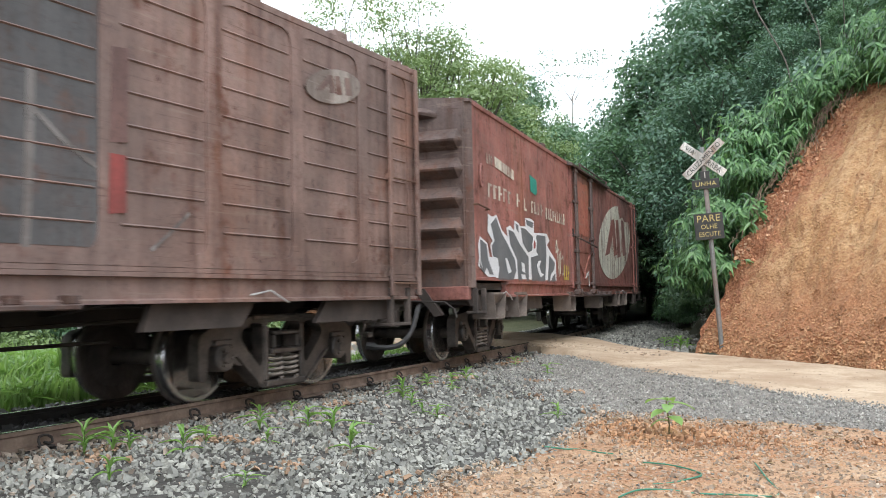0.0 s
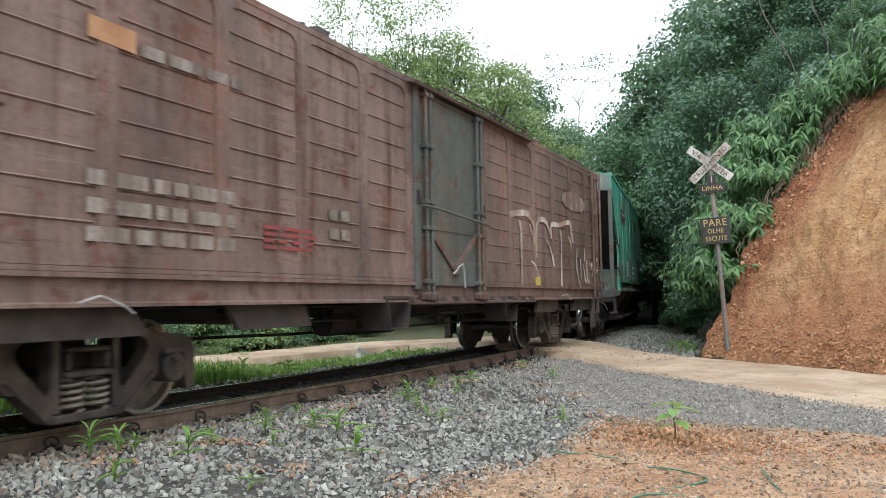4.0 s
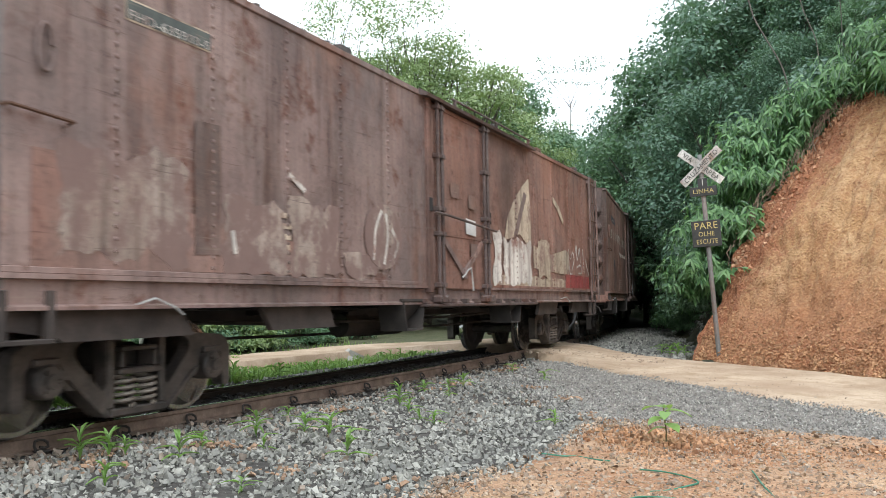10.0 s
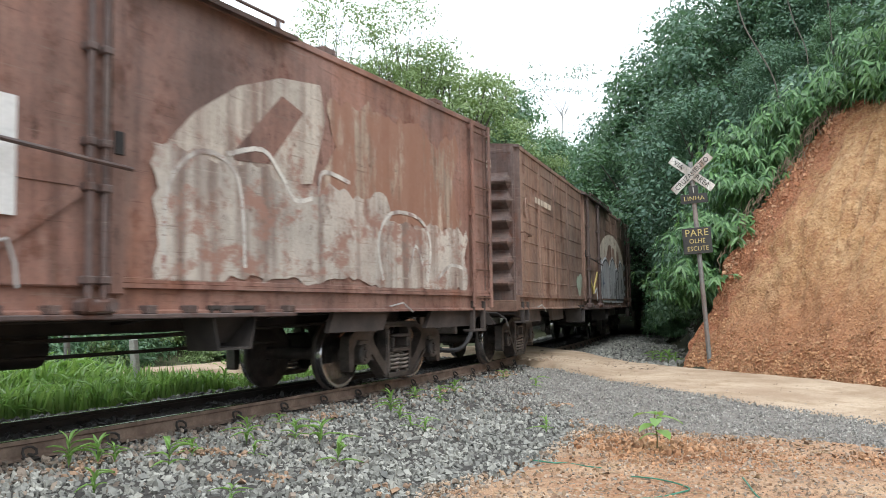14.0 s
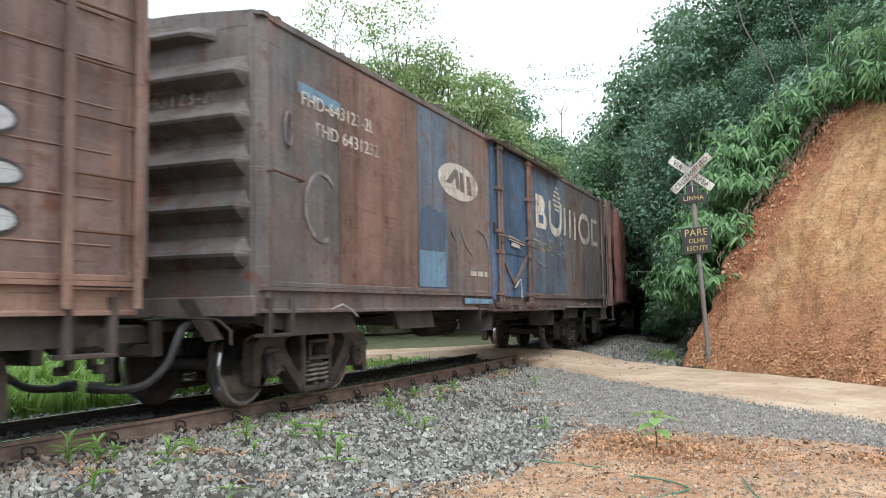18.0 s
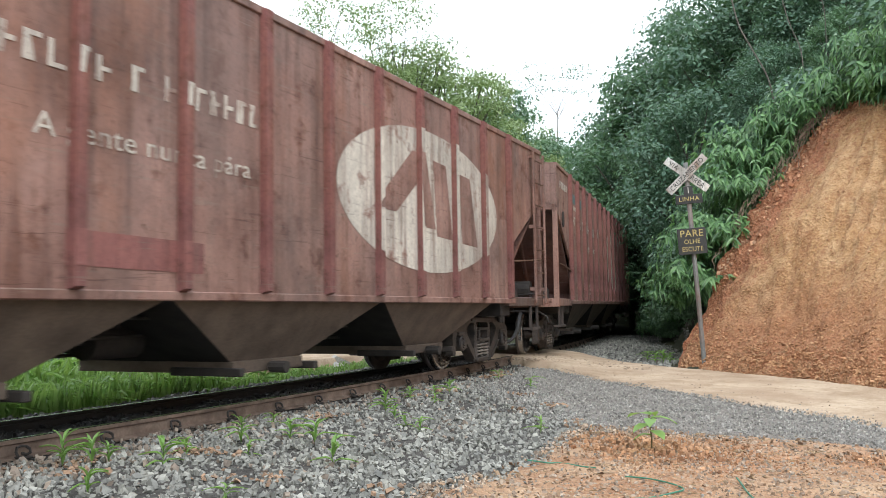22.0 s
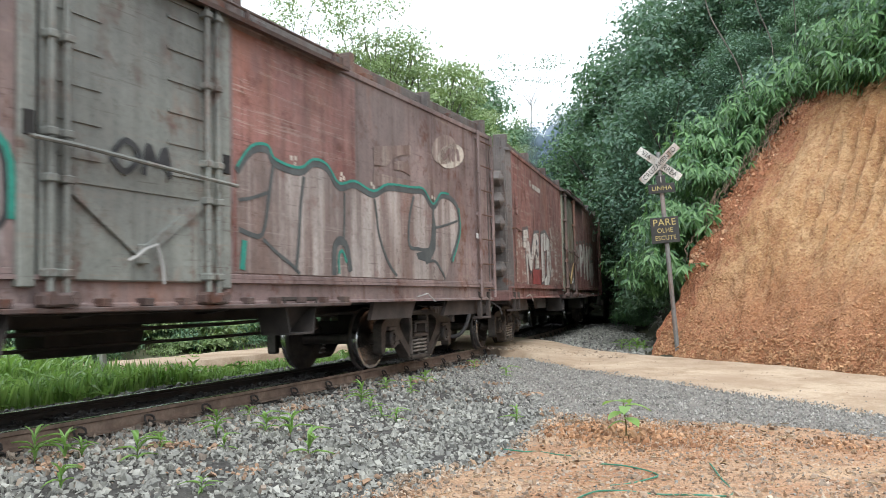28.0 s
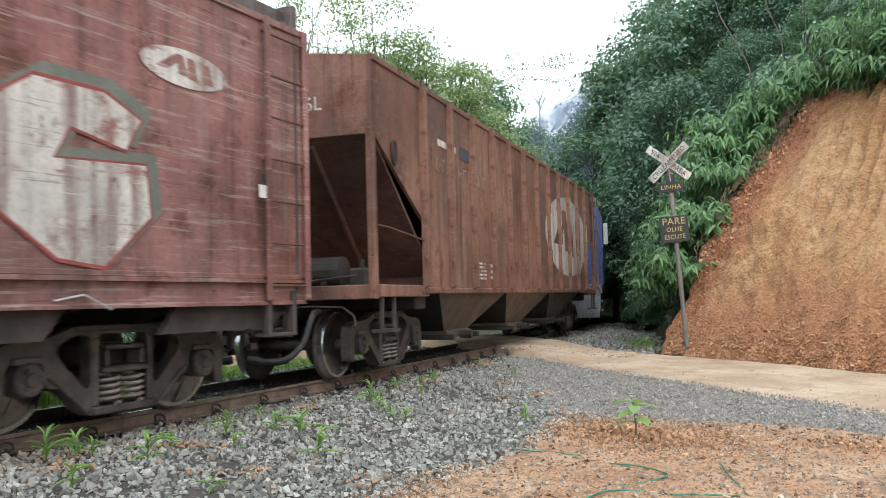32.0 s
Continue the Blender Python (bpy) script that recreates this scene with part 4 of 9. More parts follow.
def chute_meshes(mat, w=.62, h=.34):
    """The plates of an open drip box below the sill: name and mesh."""
    t = .02
    a, b = w / 2, w / 2 * .72
    z0 = -h
    slope = Shape().add([(.05, -a, 0), (.05, a, 0), (-.22, b, z0 + .03), (-.22, -b, z0 + .03), (.03, -a, 0), (.03, a, 0), (-.24, b, z0 + .03), (-.24, -b, z0 + .03)], [(0, 1, 2, 3), (7, 6, 5, 4), (0, 4, 5, 1), (2, 6, 7, 3), (1, 5, 6, 2), (0, 3, 7, 4)])
    return [("back_plate", Shape().prism([(-a, 0), (a, 0), (b, z0), (-b, z0)], "x", -.30, -.28).mesh("back_plate", mat)),
            ("cheek", Shape().prism([(-a, 0), (-a + t, 0), (-b + t, z0), (-b, z0)], "x", -.28, .06).mesh("cheek", mat)),
            ("cheek", Shape().prism([(a - t, 0), (a, 0), (b, z0), (b - t, z0)], "x", -.28, .06).mesh("cheek", mat)),
            ("base_plate", Shape().box(-.30, .06, -b, b, z0 - t, z0).mesh("base_plate", mat)),
            ("lip", Shape().box(-.30, .05, -a, a, 0, .03).mesh("lip", mat)),
            ("slope_plate", slope.mesh("slope_plate", mat))]


def boxcar(spec):
    """A covered goods wagon."""
    L, middle = spec["length"], spec["start"] + spec["length"] / 2
    h, z0, z1 = L / 2, 1.13, spec.get("eave", 3.64)
    near = -h - .22
    mat, end_mat = spec["paint"], spec.get("end_paint", spec["paint"])
    w = thing("goods_wagon", spec["label"], "goods wagon", "wagons of the goods train")
    TRAIN.append((w, middle))
    a, b = -h + 6.2, -h + 8.35
    posts = spec.get("posts", [])
    for d in (1, -1):
        if d > 0:
            side_wall(w, spec["style"], [p for p in posts if p < a - .1], near + .11, a - .07, 1, z0, z1, [q for q in spec.get("seams", []) if q < a], mat)
            side_wall(w, spec["style"], [p for p in posts if p > b + .1], b + .07, h, 1, z0, z1, [q for q in spec.get("seams", []) if q > b], spec.get("paint_far", mat))
        else:
            side_wall(w, "plain", [], near + .11, h, -1, z0, z1, [], mat)
    for y, o in ((near, -1), (h, 1)):
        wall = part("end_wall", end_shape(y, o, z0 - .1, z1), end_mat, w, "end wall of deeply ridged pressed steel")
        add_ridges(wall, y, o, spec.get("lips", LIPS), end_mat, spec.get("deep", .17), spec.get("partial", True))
    part("roof", roof_shape(near, h, z1), spec.get("roof_paint", end_mat), w)
    if spec.get("parapet"):
        s = Shape().box(SIDE - .22, SIDE - .16, near, h, z1 + .02, z1 + .22, .01).box(-SIDE + .16, -SIDE + .22, near, h, z1 + .02, z1 + .22, .01)
        for i in range(8):
            y = near + .08 + (L + .09) * i / 7
            for d in (1, -1):
                s.box(*sorted((d * (SIDE - .3), d * (SIDE - .05))), y - .05, y + .05, z1, z1 + .27, .01)
        part("roof_rail", s, end_mat, w)
    sill = spec.get("sill_paint", mat)
    for d in (1, -1):
        sec = [(SIDE - .10, z0), (SIDE - .10, .89), (SIDE + .02, .89), (SIDE + .02, .915), (SIDE - .015, .93), (SIDE - .015, z0 - .04), (SIDE + .03, z0 - .035), (SIDE + .03, z0)]
        part("side_sill", Shape().prism([(d * x, z) for x, z in sec], "y", near + (spec.get("sill_from", 0) + .25 if d > 0 and spec.get("sill_from") else 0), h), sill, w)
    u = Shape().box(-.2, .2, near + .1, h - .1, .72, 1.02, .02).box(-SIDE + .08, SIDE - .08, near + .06, h - .06, 1.0, 1.1)
    for i in range(9):
        y = -h + .5 + (L - 1.0) * i / 8
        u.prism([(-SIDE + .08, 1.0), (SIDE - .08, 1.0), (SIDE - .08, .94), (.3, .80), (-.3, .80), (-SIDE + .08, .94)], "y", y - .05, y + .05)
    for y in (near + .25, h - .25):
        u.box(-SIDE + .1, SIDE - .1, y - .16, y + .16, .80, 1.03, .02)
    part("underframe", u, UNDER, w)
    # gusset plates of the bolsters, each side of the bogies
    for k in (1, -1):
        for p0, p1, p2, p3 in ((3.93, 2.73, 2.91, 4.04), (1.64, .04, .49, 1.82)):
            pts = [(k * (h - p), z) for p, z in ((p0, .895), (p1, .895), (p2, .67), (p3, .67))]
            part("sill_bracket", Shape().prism(pts[::k], "x", SIDE - .16, SIDE - .10), DUSTY_DARK, w)
    for d in (1, -1):
        part("corner_gusset", Shape().prism([(near + .02, 1.03), (near + .62, .90), (near + .55, .72), (near + .12, .78), (near + .02, .86)], "x", *sorted((d * (SIDE - .12), d * (SIDE - .08)))), DUSTY_DARK, w)
        part("end_strut", Shape().prism([(d * .55, 1.03), (d * .72, 1.03), (d * .98, .66), (d * .86, .64)][::d], "y", near - .04, near + .06), DUSTY_DARK, w)
    part("end_sill", Shape().box(-SIDE + .06, SIDE - .06, near - .02, near + .1, .86, 1.05, .012), sill, w)
    add_running_gear(w, L, -h + 1.58, h - 1.85, middle, near)
    add_door(w, a, b, spec.get("door_paint", mat), spec.get("frame_paint", ROD), z0 - .04, z1 - .03, spec.get("rod_paint", ROD), spec.get("brace_paint", mat), True, spec.get("slats", False))
    ladder(w, h - .62, h - .03, spec.get("ladder_paint", mat), n=7)
    plates = chute_meshes(spec.get("chute_paint", UNDER))
    for y in spec.get("chutes", [-1.9, 1.9]):
        box = part("drip_box", plates[0][1], None, w, "open steel drip box")
        box.matrix_local = pose(SIDE - .02, y, .93)
        for nm, me in plates[1:]:
            part(nm, me, None, box)
    for y in (-h + 4.2, 1.3, 3.6, 6.2):
        part("roof_bracket", Shape().box(SIDE - .16, SIDE - .02, y - .12, y + .12, z1 + .0, z1 + .09, .01), end_mat, w)
    # handholds and step at the near end
    x = SIDE + .07
    part("grab_iron", Shape().pipe([(SIDE - .02, near + .1, 2.18), (x, near + .12, 2.18), (x, near + .62, 2.15), (SIDE - .02, near + .64, 2.15)], .013, 6), RUST, w)
    part("ring_handle", Shape().pipe([(SIDE + .03, near + .42 + .06 * math.cos(an), 2.62 + .14 * math.sin(an) + .02 * math.copysign(1, math.sin(an))) for an in [i * math.pi / 8 for i in range(17)]], .016, 6), spec.get("ring_paint", mat), w)
    for y, zs in ((near + .10, .68), (h - .6, .6)):
        part("step", Shape().box(SIDE - .04, SIDE + .025, y, y + .06, zs + .02, 1.02, .006).box(SIDE - .04, SIDE + .025, y + .37, y + .43, zs + .02, 1.02, .006).box(SIDE - .14, SIDE + .03, y, y + .43, zs - .01, zs + .025, .006), spec.get("step_paint", DUSTY_DARK), w, "grimy stirrup step")
    for pts in ([(SIDE, -h + 1.05, .92), (SIDE + .05, -h + 1.2, .97), (SIDE + .06, -h + 1.4, .9), (SIDE + .06, -h + 1.5, .84)], [(SIDE, h - 2.9, .95), (SIDE + .06, h - 2.7, .99), (SIDE + .06, h - 2.45, .88)]):
        part("strap_end", Shape().pipe(pts, .009, 5), PALE, w, "pale loose strap")
    w["half"] = h
    return w


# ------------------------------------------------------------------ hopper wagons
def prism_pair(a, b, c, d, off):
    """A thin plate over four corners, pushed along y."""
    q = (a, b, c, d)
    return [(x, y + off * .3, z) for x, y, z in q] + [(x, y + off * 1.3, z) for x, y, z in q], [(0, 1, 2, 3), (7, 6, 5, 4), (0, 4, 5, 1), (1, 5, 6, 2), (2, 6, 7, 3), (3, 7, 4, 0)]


def hopper(spec):
    """A covered hopper wagon with open end platforms and pointed bottom bins."""
    L = spec["length"] + spec.get("nose", 0.0)
    middle = spec["start"] + spec["length"] - L / 2
    h, zb, z1 = L / 2, spec.get("skirt", 1.10), spec.get("eave", 3.70)
    mat = spec["paint"]
    w = thing("hopper_wagon", spec["label"], "hopper wagon", "wagons of the goods train")
    TRAIN.append((w, middle))
    bay, cut, zc, zk = spec.get("bay", 1.5), .12, spec.get("zc", 2.82), spec.get("zk", 1.92)
    # bay steel darkened for the shade inside, on top of its dirt
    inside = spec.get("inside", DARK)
    za = spec.get("skirt_end", zb)
    for d in (1, -1):
        outline = [(-h, z1), (-h, zc + .1), (-h + cut, zc), (-h + bay, zk), (-h + bay, za), (-h + bay + .2, za), (-h + bay + .7, zb), (h - bay - .7, zb), (h - bay - .2, za), (h - bay, za), (h - bay, zk), (h - cut, zc), (h, zc + .1), (h, z1)]
        s = Shape().prism(outline, "x", *sorted((d * (SIDE - .045), d * SIDE)))
        s.box(*sorted((d * (SIDE - .02), d * (SIDE + .025))), -h, h, z1 - .08, z1, .008)
        part("side_wall", s, mat, w)
        drop = spec.get("strip", 0.0)
        if drop:
            part("side_strip", Shape().box(*sorted((d * (SIDE - .09), d * (SIDE - .06))), -h + bay + .45, h - bay - .45, zb - drop - .01, zb + .03), GREENDK, w, "set-back dark green strip")
        part("side_sill", Shape().box(*sorted((d * (SIDE - .1), d * (SIDE + .02))), -h + bay * .9 + 2.4 * drop, h - bay * .9 - 2.4 * drop, zb - drop - .07, zb - drop + .01, .01), spec.get("sill_paint", mat), w)
        if d > 0 or not spec.get("ribs"):
            me = Shape().prism([(d * SIDE, 0), (d * (SIDE + .085), .03), (d * (SIDE + .085), z1 - zb - .03), (d * SIDE, z1 - zb)], "y", -.05, .05).mesh("rib", spec.get("rib_paint", mat))
        for y in (spec.get("ribs") or []) if d > 0 else []:
            part("rib", me, None, w, "vertical steel rib").matrix_local = pose(0, y, zb)
    for p in spec.get("seams", []):
        part("seam", Shape().box(SIDE, SIDE + .008, p - .035, p + .035, zb, z1 - .08), mat, w)
        part("seam_gap", Shape().box(SIDE, SIDE + .0095, p - .007, p + .007, zb, z1 - .08), spec.get("frame_paint", mat), w)
    for o in (-1, 1):
        y = o * h
        s = Shape().box(-SIDE, SIDE, *sorted((y, y - o * .05)), zc + .05, z1, .008)
        s.prism([(-SIDE, z1 - .02), (SIDE, z1 - .02), (SIDE * .45, z1 + .09), (-SIDE * .45, z1 + .09)], "y", y, y - o * .05)
        part("end_sheet", s, spec.get("end_paint", mat), w)
        for x in (-.55, .55):
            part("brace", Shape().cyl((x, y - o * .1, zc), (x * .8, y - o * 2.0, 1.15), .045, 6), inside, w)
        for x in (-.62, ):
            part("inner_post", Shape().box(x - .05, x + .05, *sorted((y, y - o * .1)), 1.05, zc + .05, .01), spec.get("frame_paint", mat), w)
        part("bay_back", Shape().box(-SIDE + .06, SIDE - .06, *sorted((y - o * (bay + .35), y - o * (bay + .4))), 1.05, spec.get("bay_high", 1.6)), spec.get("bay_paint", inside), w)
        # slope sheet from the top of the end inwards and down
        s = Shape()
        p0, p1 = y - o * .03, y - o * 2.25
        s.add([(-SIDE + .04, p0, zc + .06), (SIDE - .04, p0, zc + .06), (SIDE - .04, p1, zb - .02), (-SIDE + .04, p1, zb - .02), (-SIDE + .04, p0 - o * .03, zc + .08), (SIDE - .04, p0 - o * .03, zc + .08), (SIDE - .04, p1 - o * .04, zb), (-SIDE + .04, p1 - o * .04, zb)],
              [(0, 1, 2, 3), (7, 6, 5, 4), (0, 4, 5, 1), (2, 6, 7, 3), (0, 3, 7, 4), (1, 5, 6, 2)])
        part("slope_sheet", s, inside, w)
        s = Shape()
        for d in (1, -1):
            s.box(*sorted((d * (SIDE - .10), d * SIDE)), *sorted((y, y - o * .1)), .95, zc + .1, .01)
        s.box(-SIDE, SIDE, *sorted((y, y - o * .12)), .93, 1.10, .01)
        part("end_frame", s, spec.get("frame_paint", mat), w)
        s = Shape().box(-SIDE + .03, SIDE - .03, *sorted((y - o * .1, y - o * (bay + spec.get("deck", .7)))), 1.0, 1.05).box(*sorted((SIDE - .1, SIDE)), *sorted((y - o * .05, y - o * (bay + .1))), .95, 1.10, .01).box(-SIDE, -SIDE + .1, *sorted((y - o * .05, y - o * (bay + .1))), .95, 1.10, .01)
        part("platform", s, spec.get("platform_paint", spec.get("frame_paint", mat)), w)
        s = Shape()
        for z in (1.62, 2.25) if spec.get("rails2") else (1.75,):
            s.pipe([(SIDE + .02, y - o * .05, z + .04), (SIDE + .05, y - o * .3, z + .03), (SIDE + .02, y - o * bay, z - .06)], .014, 6)
        part("handrail", s, spec.get("grab_paint", RUST), w)
        s = Shape().cyl((-.45, y - o * .55, 1.28), (.75, y - o * .55, 1.28), .19, 14).box(-.3, -.22, *sorted((y - o * .4, y - o * .7)), 1.04, 1.2).box(.5, .58, *sorted((y - o * .4, y - o * .7)), 1.04, 1.2)
        s.box(.85, 1.1, *sorted((y - o * .45, y - o * .75)), 1.05, 1.32, .03).cyl((.97, y - o * .6, 1.3), (.97, y - o * .6, 1.42), .04, 8)
        s.pipe([(-1.2, y - o * .3, 1.12), (-.6, y - o * .34, 1.18), (.1, y - o * .3, 1.14), (1.0, y - o * .36, 1.22)], .018, 6)
        part("air_reservoir", s, UNDER, w)
        part("step", Shape().box(SIDE - .06, SIDE - .02, y - o * .25 - .02, y - o * .25 + .02, .55, .95).box(SIDE - .06, SIDE - .02, y - o * .62 - .02, y - o * .62 + .02, .55, .95).box(SIDE - .16, SIDE + .02, *sorted((y - o * .22, y - o * .66)), .53, .57), DUSTY_DARK, w)
    wheel = Shape().pipe([(.1 + .24 * math.cos(i * math.pi / 8), h + .08, 1.9 + .24 * math.sin(i * math.pi / 8)) for i in range(17)], .014, 6)
    for i in range(4):
        wheel.cyl((.1 - .24 * math.cos(i * math.pi / 4), h + .08, 1.9 - .24 * math.sin(i * math.pi / 4)), (.1 + .24 * math.cos(i * math.pi / 4), h + .08, 1.9 + .24 * math.sin(i * math.pi / 4)), .01, 5)
    wheel.box(-.12, .32, h - .1, h + .05, 1.68, 2.1, .03).cyl((.1, h, 1.0), (.1, h, 1.8), .02, 6)
    part("hand_brake", wheel, UNDER, w, "spoked hand-brake wheel")
    part("roof", roof_shape(-h, h, z1 - .02, 9), spec.get("roof_paint", mat), w)
    part("roof_hatch", Shape().box(-.35, .35, -h + 1.0, h - 1.0, z1 + .04, z1 + .16, .03), spec.get("roof_paint", mat), w)
    # bins below
    n = spec.get("bins", 3)
    inner = L - 2 * bay - 1.3
    for ya, yb in spec.get("bin_at") or [(-inner / 2 + inner * i / n, -inner / 2 + inner * (i + 1) / n) for i in range(n)]:
        yc, ww = (ya + yb) / 2, (yb - ya) / 2
        s = Shape()
        top, low = zb - .04 - spec.get("strip", 0.0), spec.get("bin_low", .40)
        bx, by = .42, .55
        v = [(-SIDE + .06, yc - ww, top), (SIDE - .06, yc - ww, top), (SIDE - .06, yc + ww, top), (-SIDE + .06, yc + ww, top),
             (-bx - .55, yc - by, low), (bx + .55, yc - by, low), (bx + .55, yc + by, low), (-bx - .55, yc + by, low)]
        s.add(v, [(0, 1, 5, 4), (1, 2, 6, 5), (2, 3, 7, 6), (3, 0, 4, 7), (4, 5, 6, 7), (3, 2, 1, 0)])
        s.box(-bx - .6, bx + .6, yc - by - .04, yc + by + .04, low - .1, low + .02, .01)
        bn = part("bin", s, spec.get("bin_paint", RUST), w, "pointed discharge bin")
        # ends painted black for the shade in the gaps between bins
        part("bin_end", Shape().add(*prism_pair(v[0], v[1], v[5], v[4], -.006)), DARK, bn, "sloping end, blackened as in the shade between bins")
        part("bin_end", Shape().add(*prism_pair(v[3], v[2], v[6], v[7], .006)), DARK, bn, "sloping end, blackened as in the shade between bins")
        g = Shape().box(.3, bx + .75, yc - by - .12, yc - by - .04, low - .12, low - .04, .01).box(.3, bx + .75, yc + by + .04, yc + by + .12, low - .12, low - .04, .01)
        g.cyl((bx + .4, yc - .5, low - .06), (bx + .4, yc + .55, low - .06), .03, 8).cyl((bx + .65, yc - .05, low - .06), (bx + .85, yc - .05, low - .06), .06, 8)
        part("discharge_gate", g, UNDER, bn)
    part("centre_sill", Shape().box(-.18, .18, -h + .1, h - .1, .72, 1.0, .02).box(-SIDE + .1, SIDE - .1, -h + 1.5, -h + 1.9, .78, 1.0, .02).box(-SIDE + .1, SIDE - .1, h - 1.9, h - 1.5, .78, 1.0, .02), UNDER, w)
    add_running_gear(w, L, -h + spec.get("truck", 1.62), h - spec.get("truck", 1.62) - .3, middle)
    ladder(w, h - .62, h - .06, spec.get("ladder_paint", mat), 1.0, z1 - .1, SIDE + .07, spec.get("rungs", 7))
    w["half"] = h - spec.get("nose", 0.0)
    return w

# ------------------------------------------------------------------ the wagons, in the order in which they pass
def even(a, b, n):
    return [a + (b - a) * i / (n - 1) for i in range(n)]


BL = 15.38
AMBER = plain("dull_amber_paint", (0.27, 0.18, 0.08), (0.42, 0.30, 0.14), 6, 0.7)
DUSTY = plain("dusty_brown_steel", (0.13, 0.105, 0.09), (0.24, 0.195, 0.165), 4, 0.8)
RUSTY_LADDER = plain("worn_ladder_steel", (0.16, 0.11, 0.09), (0.32, 0.25, 0.21), 7, 0.7)
BOX_POSTS = [-6.3, -5.05, -3.85, -2.65, 2.0, 3.17, 4.26, 5.39, 6.51]
BROWN1 = painted("brown_grey_paint", (0.116, 0.068, 0.055), (0.171, 0.105, 0.086), amount=0.42, shift=1.0)
RED2 = painted("oxide_red_paint", (0.184, 0.057, 0.043), (0.230, 0.083, 0.065), amount=0.46, shift=2.0)
BROWN3 = painted("dark_brown_paint", (0.098, 0.060, 0.049), (0.142, 0.09, 0.074), amount=0.44, shift=3.0)
GREEN4 = painted("sea_green_paint", (0.040, 0.250, 0.175), (0.085, 0.31, 0.228), amount=0.52, shift=4.0, rough=0.45, grey=0.0, patchy=0.10, rusty=0.6, grime=0.5)
BROWN5 = painted("faded_brown_paint", (0.128, 0.074, 0.063), (0.205, 0.128, 0.105), grey=.28, amount=0.42, shift=5.0)
BROWN6 = painted("warm_brown_paint", (0.152, 0.070, 0.049), (0.20, 0.104, 0.076), amount=0.44, shift=6.0)
BROWN7 = painted("tan_brown_paint", (0.146, 0.079, 0.053), (0.195, 0.116, 0.081), amount=0.42, shift=7.0)
GREY8 = painted("slate_and_rust_paint", (0.084, 0.089, 0.091), (0.128, 0.09, 0.074), rust=(0.13, 0.06, 0.042), amount=0.40, shift=8.0, patchy=0.5)
RUST8 = painted("brown_rust_field", (0.115, 0.06, 0.045), (0.165, 0.09, 0.065), amount=0.42, shift=8.2, patchy=0.5)
BLUE8 = painted("faded_blue_paint", (0.026, 0.068, 0.135), (0.045, 0.09, 0.155), amount=0.47, shift=8.5, grey=0.0, rusty=.6)
SLATE8 = painted("slate_blue_paint", (0.042, 0.082, 0.135), (0.082, 0.108, 0.135), rust=(0.13, 0.06, 0.042), amount=0.44, shift=8.7, grey=0.0)
ROD = painted("dark_brown_rod_paint", (0.052, 0.034, 0.03), (0.088, 0.06, 0.053), amount=0.42, shift=25.0)
RUST9 = painted("rusty_red_paint", (0.164, 0.080, 0.060), (0.225, 0.124, 0.096), amount=0.42, shift=9.0)
RUST10 = painted("red_brown_paint", (0.186, 0.092, 0.068), (0.25, 0.136, 0.102), amount=0.43, shift=10.0)
MAUVE11 = painted("mauve_brown_paint", (0.115, 0.075, 0.07), (0.175, 0.125, 0.115), amount=0.45, shift=11.0)
RED12 = painted("worn_red_paint", (0.172, 0.053, 0.043), (0.222, 0.085, 0.068), amount=0.43, shift=12.0, dust=(0.42, 0.36, 0.31), grey=0.25, scraped=0.045)
OLIVE12 = painted("grey_green_paint", (0.15, 0.165, 0.125), (0.21, 0.21, 0.155), rust=(0.2, 0.1, 0.05), amount=0.38, shift=12.5)
RUST13 = painted("rust_brown_paint", (0.125, 0.048, 0.028), (0.187, 0.090, 0.055), amount=0.42, shift=13.0)
BIN = plain("dusty_brown_bin", (0.095, 0.070, 0.053), (0.20, 0.148, 0.112), 2.5, 0.85)
RIBRED = painted("redder_rib_paint", (0.14, 0.045, 0.038), (0.20, 0.07, 0.06), amount=0.45, shift=16.0)
GREENEND = painted("dirty_green_end", (0.090, 0.135, 0.113), (0.126, 0.162, 0.135), amount=0.46, shift=17.0)
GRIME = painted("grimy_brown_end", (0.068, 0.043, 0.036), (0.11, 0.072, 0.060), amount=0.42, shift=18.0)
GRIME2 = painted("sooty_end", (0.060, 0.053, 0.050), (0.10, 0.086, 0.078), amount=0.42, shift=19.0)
# hopper red, darkened for the shade inside the end bays
IN_RED = painted("shaded_red_bay", (0.075, 0.034, 0.027), (0.11, 0.052, 0.042), amount=0.42, shift=22.0)
GREENDK = painted("dull_green_paint", (0.045, 0.06, 0.052), (0.07, 0.085, 0.075), amount=0.45, shift=14.0)
GREYDOOR = painted("grey_green_door_paint", (0.12, 0.13, 0.115), (0.155, 0.165, 0.145), amount=0.48, shift=15.0)

W1 = boxcar(dict(length=BL - .14, start=-18.82, style="ribbed", posts=BOX_POSTS, paint=BROWN1, label="dark brown covered goods wagon with ribbed steel sides"))
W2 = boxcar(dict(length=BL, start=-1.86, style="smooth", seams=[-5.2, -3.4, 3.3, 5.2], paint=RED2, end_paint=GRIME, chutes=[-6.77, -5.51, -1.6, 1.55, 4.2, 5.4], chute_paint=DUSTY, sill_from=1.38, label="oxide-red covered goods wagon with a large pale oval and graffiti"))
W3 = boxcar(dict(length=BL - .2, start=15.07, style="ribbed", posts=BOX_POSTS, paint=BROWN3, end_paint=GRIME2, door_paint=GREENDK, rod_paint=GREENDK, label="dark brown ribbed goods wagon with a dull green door"))
